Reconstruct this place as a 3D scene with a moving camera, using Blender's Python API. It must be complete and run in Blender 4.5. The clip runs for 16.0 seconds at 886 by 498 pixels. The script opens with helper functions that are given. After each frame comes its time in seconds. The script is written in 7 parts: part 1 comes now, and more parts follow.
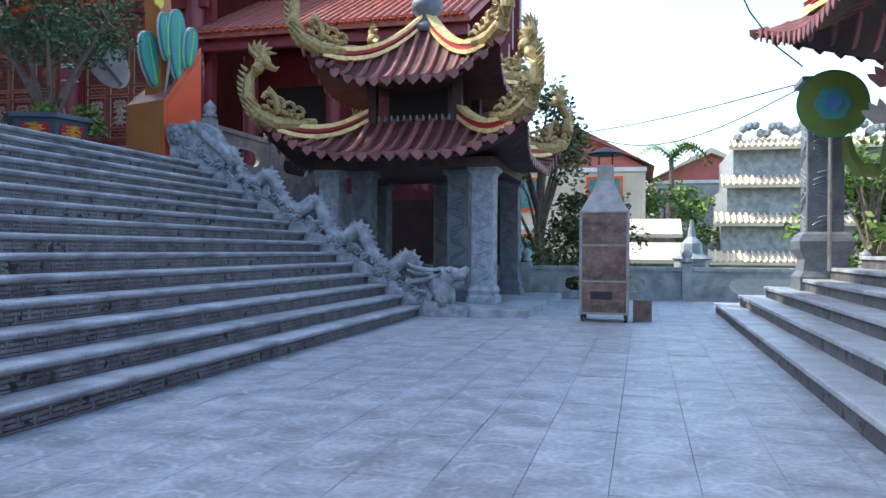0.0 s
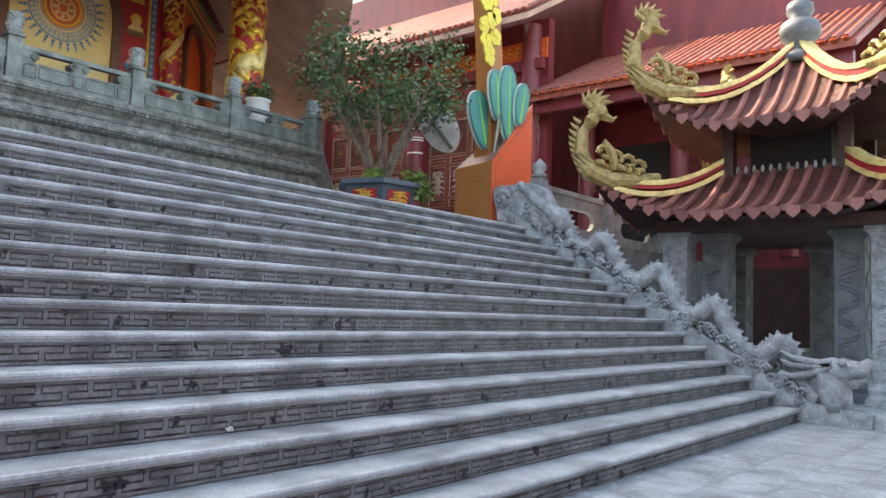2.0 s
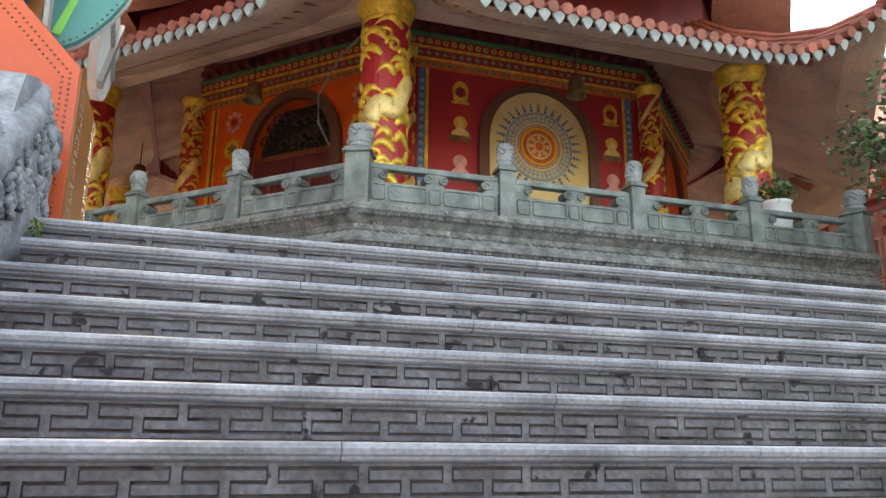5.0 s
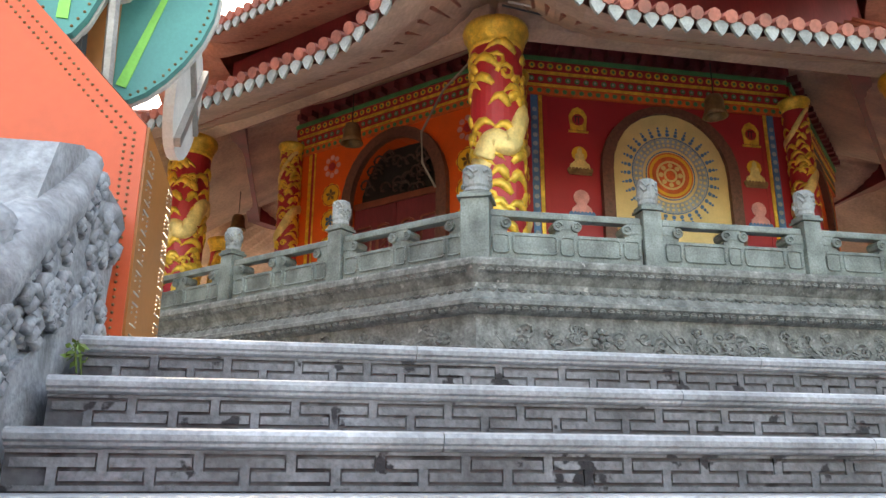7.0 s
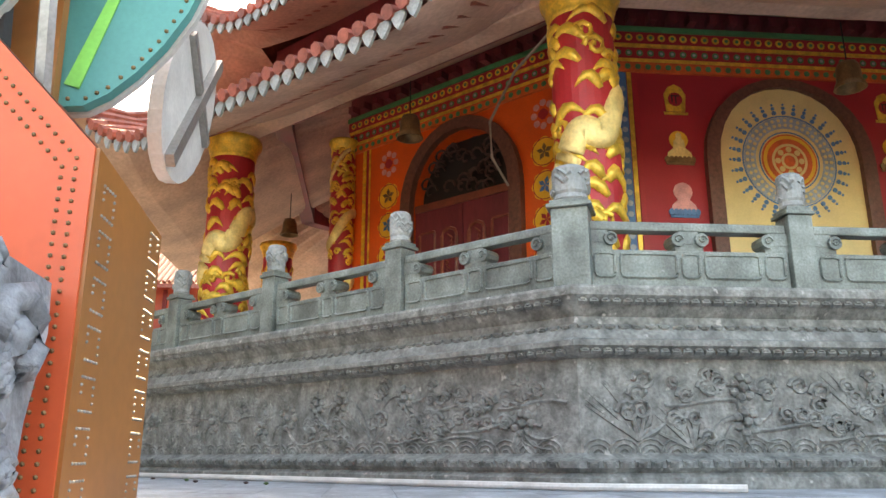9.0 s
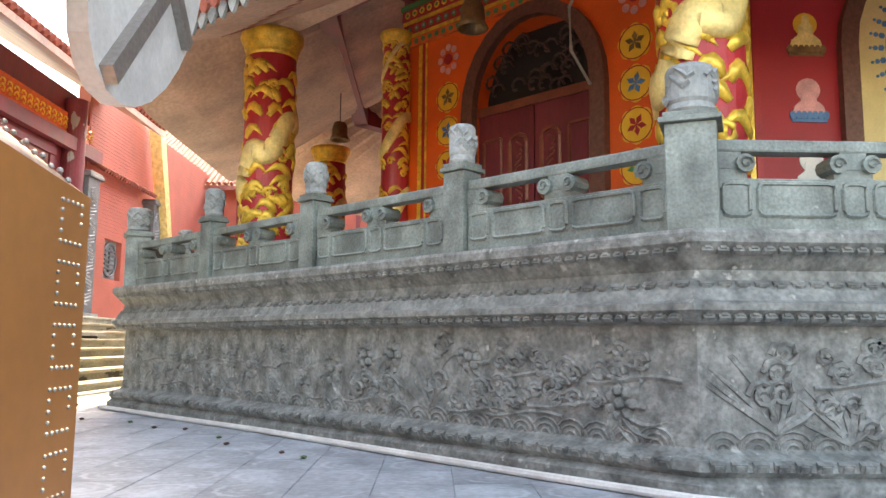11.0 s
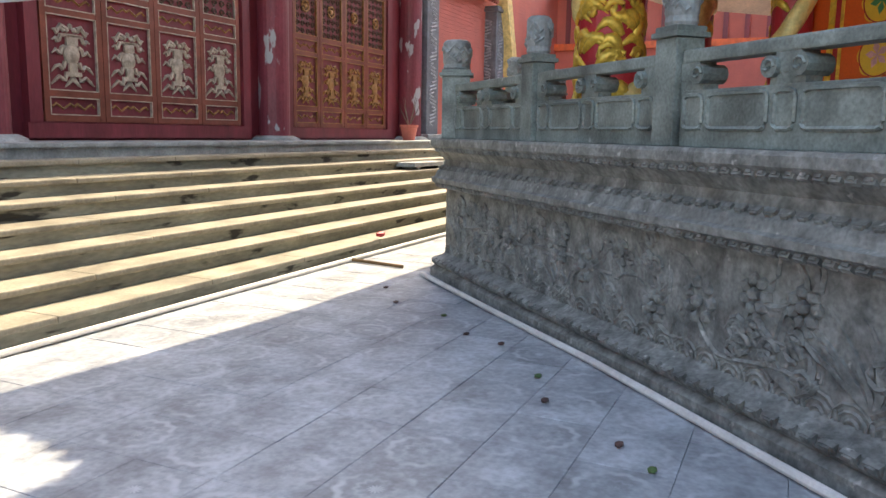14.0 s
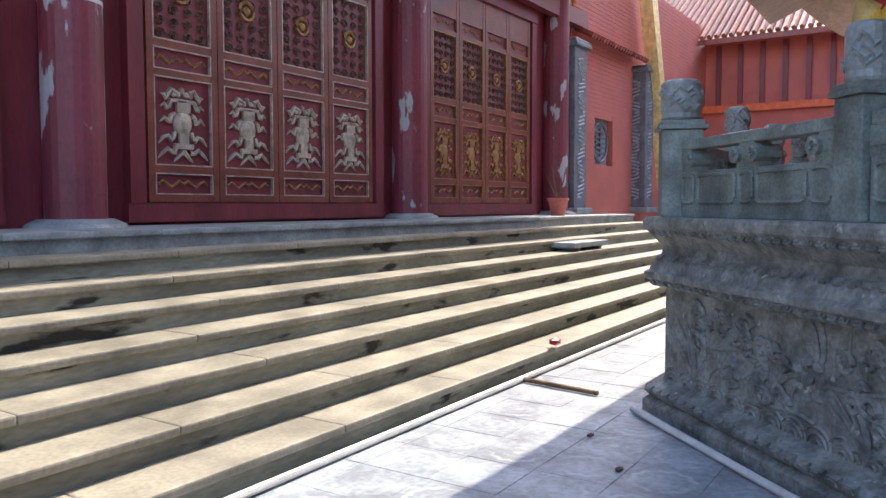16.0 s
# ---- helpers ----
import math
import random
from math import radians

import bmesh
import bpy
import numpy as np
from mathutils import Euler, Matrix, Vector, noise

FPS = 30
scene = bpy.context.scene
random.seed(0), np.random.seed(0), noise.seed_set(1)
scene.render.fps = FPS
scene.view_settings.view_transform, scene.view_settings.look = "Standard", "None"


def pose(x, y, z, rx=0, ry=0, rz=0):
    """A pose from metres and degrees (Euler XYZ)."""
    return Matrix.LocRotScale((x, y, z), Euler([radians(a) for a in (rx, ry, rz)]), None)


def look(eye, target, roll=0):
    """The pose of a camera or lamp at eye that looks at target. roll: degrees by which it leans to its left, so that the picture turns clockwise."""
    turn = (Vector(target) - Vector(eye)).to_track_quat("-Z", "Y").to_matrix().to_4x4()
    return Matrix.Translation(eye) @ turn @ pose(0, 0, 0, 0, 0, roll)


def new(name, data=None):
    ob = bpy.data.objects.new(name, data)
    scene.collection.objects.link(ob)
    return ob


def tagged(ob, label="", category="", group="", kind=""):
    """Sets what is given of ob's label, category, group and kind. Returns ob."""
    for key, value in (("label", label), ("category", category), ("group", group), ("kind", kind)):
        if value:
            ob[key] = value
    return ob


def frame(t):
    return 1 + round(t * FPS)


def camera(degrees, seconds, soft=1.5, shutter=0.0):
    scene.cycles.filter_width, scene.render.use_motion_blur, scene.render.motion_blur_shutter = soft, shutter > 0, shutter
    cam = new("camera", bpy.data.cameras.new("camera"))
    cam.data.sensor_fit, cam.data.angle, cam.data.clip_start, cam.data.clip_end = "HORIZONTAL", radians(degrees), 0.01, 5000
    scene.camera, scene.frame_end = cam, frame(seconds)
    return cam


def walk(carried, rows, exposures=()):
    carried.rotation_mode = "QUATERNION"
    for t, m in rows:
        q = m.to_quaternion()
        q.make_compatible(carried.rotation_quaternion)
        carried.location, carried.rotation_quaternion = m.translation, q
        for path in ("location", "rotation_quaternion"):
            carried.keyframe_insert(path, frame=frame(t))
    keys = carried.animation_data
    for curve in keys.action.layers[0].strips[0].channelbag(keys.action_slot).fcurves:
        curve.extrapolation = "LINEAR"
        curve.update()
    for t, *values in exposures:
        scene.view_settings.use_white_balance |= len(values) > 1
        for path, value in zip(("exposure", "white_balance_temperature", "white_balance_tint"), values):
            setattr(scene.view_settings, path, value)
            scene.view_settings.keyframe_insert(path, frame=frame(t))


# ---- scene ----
cam = camera(60.1, 16.0)
PATH = [
    (0, (0.639, -0.033, 1.073), (0.134, 1.903, 1.074), 0.4),
    (0.5, (0.54, 0.478, 1.089), (-0.127, 2.363, 1.122), 0.8),
    (1, (0.391, 0.965, 1.076), (-0.444, 2.78, 1.158), 1.4),
    (1.5, (0.174, 1.4, 1.077), (-0.861, 3.106, 1.215), 2.2),
    (2, (-0.19, 1.76, 1.2), (-1.465, 3.293, 1.36), 2.0),
    (2.5, (-0.825, 1.787, 1.287), (-2.275, 3.153, 1.464), 1.6),
    (3, (-1.212, 1.899, 1.359), (-2.834, 3.051, 1.563), 0.5),
    (3.5, (-1.493, 2.067, 1.282), (-3.258, 2.97, 1.552), 0.9),
    (4, (-2.046, 2.196, 1.366), (-3.857, 2.99, 1.666), 0.4),
    (4.5, (-2.477, 2.354, 1.397), (-4.329, 3.008, 1.774), 0.2),
    (5, (-2.92, 2.398, 1.53), (-4.768, 2.984, 2.02), 0.6),
    (7.5, (-4.247, 2.393, 2.251), (-6.152, 2.669, 2.796), 0.2),
    (8, (-4.543, 2.424, 2.416), (-6.457, 2.644, 2.95), 0.2),
    (10.3, (-6.092, 2.466, 3.154), (-8.043, 2.574, 3.581), -0.4),
    (10.5, (-6.166, 2.475, 3.196), (-8.126, 2.554, 3.582), -0.2),
    (11, (-6.397, 2.475, 3.256), (-8.382, 2.504, 3.502), 0.6),
    (11.5, (-6.635, 2.464, 3.391), (-8.631, 2.348, 3.449), 0.5),
    (12, (-6.894, 2.442, 3.532), (-8.874, 2.185, 3.413), -0.2),
    (12.5, (-7.192, 2.458, 3.677), (-9.126, 1.998, 3.465), -0.1),
    (13, (-7.534, 2.395, 3.805), (-9.427, 1.806, 3.538), -0.2),
    (13.5, (-7.877, 2.292, 3.872), (-9.732, 1.608, 3.574), 0.4),
    (14, (-8.251, 2.139, 3.871), (-10.048, 1.314, 3.571), 0.9),
    (14.5, (-8.626, 1.896, 3.886), (-10.369, 0.949, 3.637), 0.5),
    (15, (-9.018, 1.529, 3.898), (-10.703, 0.464, 3.736), -0.0),
    (15.5, (-9.374, 1.1, 3.893), (-11.014, -0.038, 3.773), 0.2),
    (16, (-9.739, 0.712, 3.899), (-11.41, -0.382, 3.784), -0.1),
]
EXPOSURES = [(0.0, 1.9, 6200, 6), (1.0, 2.25, 7500, 6), (2.0, 2.65, 8900, 7), (5.0, 2.9, 10200, 7), (8.0, 3.25, 10200, 8), (11.0, 3.35, 9700, 9), (12.0, 3.25, 9400, 7), (13.0, 3.15, 9000, 7), (14.0, 2.5, 8000, 9), (14.5, 2.25, 7300, 10), (16.0, 2.15, 6500, 11)]
walk(cam, [(t, look(eye, target, roll)) for t, eye, target, roll in PATH],
     exposures=EXPOSURES)

# ---- world, sun ----
SUN_ELEV, SUN_FROM = 48.0, 180.0      # degrees; the sun stands over -x
world = bpy.data.worlds.new("sky")
scene.world = world
world.use_nodes = True
wn = world.node_tree
wn.nodes.clear()
sky = wn.nodes.new("ShaderNodeTexSky")
sky.sky_type = 'NISHITA'
sky.sun_disc = False
sky.sun_elevation = radians(SUN_ELEV)
sky.sun_rotation = radians(270)
sky.air_density, sky.dust_density, sky.ozone_density = 1.0, 1.5, 1.0
bg = wn.nodes.new("ShaderNodeBackground")
bg.inputs["Strength"].default_value = 0.15
wo = wn.nodes.new("ShaderNodeOutputWorld")
wn.links.new(sky.outputs[0], bg.inputs[0])
wn.links.new(bg.outputs[0], wo.inputs[0])
sun = new("sun", bpy.data.lights.new("sun", 'SUN'))
sun.data.energy, sun.data.angle, sun.data.color = 1.9, radians(0.6), (1.0, 0.90, 0.76)
sun.matrix_basis = look((-20, 0, 20 * math.tan(radians(SUN_ELEV))), (0, 0, 0))


# ---- materials ----
def mat(name, base, rough=0.6, metal=0.0, dark=0.75, light=1.2, scale=6.0, grain=60.0, bump=0.15, spot=None, spot_at=0.62,
        piece=0.0, emit=0.0, stretch=(1, 1, 1), soft=0.12):
    """Base colour broken by large stains and fine grain, with relief; piece: how much single pieces differ; spot: a second, patchy colour."""
    m = bpy.data.materials.new(name)
    m.use_nodes = True
    nt = m.node_tree
    b = nt.nodes["Principled BSDF"]
    b.inputs["Roughness"].default_value, b.inputs["Metallic"].default_value = rough, metal
    co = nt.nodes.new("ShaderNodeTexCoord")
    mp = nt.nodes.new("ShaderNodeMapping")
    mp.inputs["Scale"].default_value = stretch
    geo = nt.nodes.new("ShaderNodeNewGeometry")
    nt.links.new(geo.outputs["Position"], mp.inputs["Vector"])

    def noise_at(s, detail):
        n = nt.nodes.new("ShaderNodeTexNoise")
        n.inputs["Scale"].default_value, n.inputs["Detail"].default_value = s, detail
        nt.links.new(mp.outputs[0], n.inputs["Vector"])
        return n

    def mul(a, bb, mode='MULTIPLY'):
        x = nt.nodes.new("ShaderNodeMix")
        x.data_type, x.blend_type = 'RGBA', mode
        x.inputs[0].default_value = 1.0
        nt.links.new(a, x.inputs[6])
        nt.links.new(bb, x.inputs[7])
        return x

    def ramp(src, lo, hi, a, c):
        r = nt.nodes.new("ShaderNodeValToRGB")
        r.color_ramp.elements[0].position, r.color_ramp.elements[1].position = lo, hi
        r.color_ramp.elements[0].color, r.color_ramp.elements[1].color = a, c
        nt.links.new(src, r.inputs[0])
        return r

    big, fine = noise_at(scale, 5), noise_at(grain, 3)
    g = lambda v: (v, v, v, 1)
    r1 = ramp(big.outputs[0], 0.3, 0.7, g(dark), g(light))
    r2 = ramp(fine.outputs[0], 0.3, 0.7, g(0.5 + dark / 2), g(0.5 + light / 2))
    rgb = nt.nodes.new("ShaderNodeRGB")
    rgb.outputs[0].default_value = (*base, 1)
    c = mul(mul(rgb.outputs[0], r1.outputs[0]).outputs[2], r2.outputs[0]).outputs[2]
    if spot:
        n3 = noise_at(scale * 1.7, 6)
        r3 = ramp(n3.outputs[0], spot_at, spot_at + soft, g(0), g(1))
        x = nt.nodes.new("ShaderNodeMix")
        x.data_type = 'RGBA'
        x.inputs[7].default_value = (*spot, 1)
        nt.links.new(r3.outputs[0], x.inputs[0])
        nt.links.new(c, x.inputs[6])
        c = x.outputs[2]
    if piece:
        oi = nt.nodes.new("ShaderNodeObjectInfo")
        ad = nt.nodes.new("ShaderNodeMath")
        ad.operation = 'ADD'
        nt.links.new(oi.outputs["Random"], ad.inputs[0])
        nt.links.new(geo.outputs["Random Per Island"], ad.inputs[1])
        fr = nt.nodes.new("ShaderNodeMath")
        fr.operation = 'FRACT'
        nt.links.new(ad.outputs[0], fr.inputs[0])
        rp = ramp(fr.outputs[0], 0, 1, g(1 - piece), g(1 + piece))
        c = mul(c, rp.outputs[0]).outputs[2]
    nt.links.new(c, b.inputs["Base Color"])
    rr = nt.nodes.new("ShaderNodeMapRange")
    rr.inputs[3].default_value, rr.inputs[4].default_value = max(rough - 0.1, 0.03), min(rough + 0.12, 1)
    nt.links.new(big.outputs[0], rr.inputs[0])
    nt.links.new(rr.outputs[0], b.inputs["Roughness"])
    if bump:
        bp = nt.nodes.new("ShaderNodeBump")
        bp.inputs["Strength"].default_value, bp.inputs["Distance"].default_value = bump, 0.01
        nt.links.new(fine.outputs[0], bp.inputs["Height"])
        nt.links.new(bp.outputs[0], b.inputs["Normal"])
    if emit:
        b.inputs["Emission Strength"].default_value = emit
        nt.links.new(c, b.inputs["Emission Color"])
    return m


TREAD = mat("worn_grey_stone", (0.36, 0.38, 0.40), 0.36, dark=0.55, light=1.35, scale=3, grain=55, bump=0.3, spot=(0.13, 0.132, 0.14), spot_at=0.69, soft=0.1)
# Stair stone coloured darker: groove and riser shade sits in this tone; spots are stains.
RISER = mat("shade_darkened_carved_stone", (0.088, 0.09, 0.096), 0.6, dark=0.6, light=1.5, scale=4, grain=30, bump=0.3, spot=(0.02, 0.02, 0.024), spot_at=0.57, soft=0.08)
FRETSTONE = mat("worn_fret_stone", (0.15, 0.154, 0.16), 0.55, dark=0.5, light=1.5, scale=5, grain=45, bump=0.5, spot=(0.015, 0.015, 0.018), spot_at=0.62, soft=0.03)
STONE = mat("grey_green_stone", (0.26, 0.28, 0.28), 0.55, dark=0.65, light=1.35, scale=4, grain=45, bump=0.25)
RAILSTONE = mat("green_grey_stone", (0.165, 0.193, 0.178), 0.42, dark=0.5, light=1.45, scale=5, grain=60, bump=0.3, spot=(0.33, 0.35, 0.33), spot_at=0.70, soft=0.05)
PLINTH = mat("weathered_carved_stone", (0.165, 0.17, 0.158), 0.6, dark=0.5, light=1.6, scale=8, grain=38, bump=0.8, spot=(0.42, 0.41, 0.38), spot_at=0.65, soft=0.08)
DRAGONSTONE = mat("carved_pale_stone", (0.30, 0.32, 0.345), 0.6, dark=0.55, light=1.35, scale=7, grain=38, bump=0.8)
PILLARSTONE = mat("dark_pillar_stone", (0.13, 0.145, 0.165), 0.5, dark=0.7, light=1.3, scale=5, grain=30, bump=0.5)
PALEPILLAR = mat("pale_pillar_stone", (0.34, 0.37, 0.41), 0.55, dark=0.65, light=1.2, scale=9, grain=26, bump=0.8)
SOUTHSTEP = mat("yellowed_stone", (0.31, 0.28, 0.21), 0.55, dark=0.6, light=1.2, scale=3, grain=40, bump=0.2)
SOUTHRISER = mat("stained_stone", (0.25, 0.25, 0.20), 0.7, dark=0.55, light=1.3, scale=2.6, grain=25, bump=0.4, spot=(0.02, 0.02, 0.017), spot_at=0.60, soft=0.06, stretch=(0.45, 1, 1.6))
TILE_RED = mat("red_roof_tile", (0.30, 0.085, 0.06), 0.5, dark=0.6, light=1.3, scale=5, grain=30, bump=0.2, piece=0.25)
TILE_OLD = mat("dull_red_roof_tile", (0.25, 0.095, 0.085), 0.55, dark=0.7, light=1.25, scale=5, grain=30, bump=0.2, piece=0.25)
REDWOOD = mat("maroon_painted_wood", (0.18, 0.026, 0.036), 0.45, dark=0.7, light=1.25, scale=3, grain=40, bump=0.12, stretch=(1, 1, 0.2))
REDWORN = mat("worn_maroon_paint", (0.19, 0.032, 0.046), 0.5, dark=0.7, light=1.3, scale=2.0, grain=40, bump=0.2, spot=(0.36, 0.35, 0.36), spot_at=0.605, soft=0.02, stretch=(1, 1, 0.4))
DOORWOOD = mat("brown_red_lacquered_wood", (0.19, 0.05, 0.03), 0.4, dark=0.7, light=1.3, scale=4, grain=50, bump=0.12)
LATTICE = mat("dark_carved_lattice", (0.10, 0.055, 0.035), 0.5, dark=0.6, light=1.4, scale=30, grain=70, bump=0.4)
SILVER = mat("silver_gilt_relief", (0.50, 0.43, 0.34), 0.4, metal=0.4, dark=0.6, light=1.2, scale=14, grain=60, bump=0.5)
BRONZEREL = mat("bronze_relief", (0.38, 0.20, 0.07), 0.4, metal=0.4, dark=0.6, light=1.2, scale=14, grain=60, bump=0.5)
# Near-black colour that paints the shade inside openings.
DARKVOID = mat("interior_shade", (0.02, 0.017, 0.017), 0.8, bump=0)
# Dark timber; also the painted shade of the passage under the porch.
DARKWOODSHADE = mat("dark_brown_timber_and_shade", (0.06, 0.03, 0.028), 0.6, dark=0.7, light=1.3, scale=4, grain=40, bump=0.2)
SOFFIT = mat("brown_concrete_soffit", (0.54, 0.37, 0.30), 0.6, dark=0.7, light=1.25, scale=1.6, grain=20, bump=0.1)
GOLD = mat("gold_paint", (0.85, 0.55, 0.09), 0.35, metal=0.35, dark=0.65, light=1.2, scale=9, grain=40, bump=0.4)
PALEGOLD = mat("pale_gold_paint", (0.85, 0.66, 0.28), 0.4, metal=0.2, dark=0.7, light=1.15, scale=9, grain=40, bump=0.4)
OLDGOLD = mat("old_gold_paint", (0.36, 0.26, 0.10), 0.5, metal=0.2, dark=0.55, light=1.3, scale=12, grain=45, bump=0.7)
RED = mat("crimson_paint", (0.42, 0.02, 0.03), 0.45, dark=0.8, light=1.15, scale=3, bump=0.08)
WALLRED = mat("dark_crimson_wall", (0.40, 0.02, 0.032), 0.55, dark=0.85, light=1.1, scale=2, bump=0.06)
ORANGERED = mat("vermilion_wall", (0.80, 0.11, 0.02), 0.55, dark=0.85, light=1.1, scale=2, bump=0.06)
YELLOW = mat("cream_yellow_paint", (0.74, 0.58, 0.27), 0.5, dark=0.9, light=1.08, scale=3, bump=0.05)
STICKER = mat("yellow_medallion", (0.80, 0.45, 0.05), 0.5, dark=0.9, light=1.1, bump=0.03)
BLUE = mat("blue_paint", (0.07, 0.20, 0.42), 0.5, bump=0.05)
PALEBLUE = mat("pale_blue_grey_paint", (0.33, 0.40, 0.47), 0.5, bump=0.05)
GREEN = mat("green_paint", (0.06, 0.24, 0.10), 0.5, bump=0.05)
PINK = mat("pink_paint", (0.70, 0.33, 0.33), 0.5, bump=0.05)
ORANGEPAINT = mat("orange_paint", (0.70, 0.13, 0.035), 0.5, bump=0.05)
WHITE = mat("white_plaster", (0.75, 0.75, 0.74), 0.5, dark=0.85, light=1.05, scale=3, bump=0.06)
ARCHWOOD = mat("brown_carved_frame", (0.14, 0.055, 0.04), 0.5, dark=0.7, light=1.3, scale=20, grain=60, bump=0.3)
PINKWALL = mat("pink_red_wall", (0.50, 0.135, 0.10), 0.65, dark=0.85, light=1.1, scale=2, grain=30, bump=0.1)
BOARD = mat("orange_brown_sheet_metal", (0.40, 0.155, 0.045), 0.4, dark=0.85, light=1.1, scale=1.5, grain=20, bump=0.02)
BOARDRED = mat("orange_red_sheet_metal", (0.75, 0.12, 0.045), 0.45, dark=0.92, light=1.06, scale=1.5, grain=20, bump=0.02)
BOARDPINK = mat("dusty_pink_sheet_metal", (0.52, 0.33, 0.27), 0.45, dark=0.85, light=1.08, scale=2, grain=20, bump=0.02)
TEAL = mat("teal_sheet", (0.06, 0.30, 0.28), 0.45, dark=0.9, light=1.1, scale=2, bump=0.02)
LIME = mat("lime_green_sheet", (0.20, 0.62, 0.12), 0.45, dark=0.9, light=1.1, bump=0.02)
PETALYELLOW = mat("yellow_petal_sheet", (0.78, 0.66, 0.09), 0.5, dark=0.85, light=1.1, bump=0.03)
RUST = mat("rusty_sheet_metal", (0.20, 0.125, 0.10), 0.6, metal=0.3, dark=0.55, light=1.4, scale=4, grain=30, bump=0.3, spot=(0.36, 0.20, 0.10), spot_at=0.6)
STEEL = mat("grey_steel", (0.32, 0.30, 0.28), 0.45, metal=0.6, dark=0.7, light=1.2, scale=6, bump=0.1)
BLACK = mat("black_iron", (0.02, 0.02, 0.022), 0.5, bump=0.1)
BARK = mat("grey_brown_bark", (0.17, 0.13, 0.10), 0.8, dark=0.6, light=1.3, scale=10, grain=40, bump=0.8)
LEAF = mat("green_leaf", (0.055, 0.105, 0.035), 0.5, dark=0.7, light=1.4, scale=5, bump=0, piece=0.4)
LEAFDRY = mat("olive_leaf", (0.075, 0.095, 0.025), 0.55, dark=0.7, light=1.4, scale=2, bump=0, piece=0.4)
FARLEAF = mat("light_green_leaf", (0.12, 0.19, 0.035), 0.55, dark=0.7, light=1.4, scale=1, bump=0, piece=0.3)
POT = mat("blue_grey_glaze", (0.06, 0.085, 0.11), 0.4, dark=0.8, light=1.2, scale=6, bump=0.1)
PIPE = mat("white_pvc", (0.62, 0.60, 0.57), 0.4, dark=0.8, light=1.1, scale=6, bump=0.05)
BRONZE = mat("weathered_bronze", (0.22, 0.14, 0.07), 0.45, metal=0.6, dark=0.7, light=1.3, scale=10, bump=0.2)
FARSTONE = mat("pale_far_masonry", (0.42, 0.40, 0.37), 0.8, dark=0.8, light=1.15, scale=0.6, grain=6, bump=0.1)
CREAM = mat("cream_render", (0.66, 0.55, 0.40), 0.8, dark=0.85, light=1.1, scale=0.7, grain=8, bump=0.1)
GREENGLASS = mat("green_tinted_shutter", (0.10, 0.24, 0.25), 0.3, bump=0.02)
EARTH = mat("far_ground", (0.10, 0.12, 0.06), 0.9, dark=0.7, light=1.3, scale=0.2, grain=3, bump=0.2)


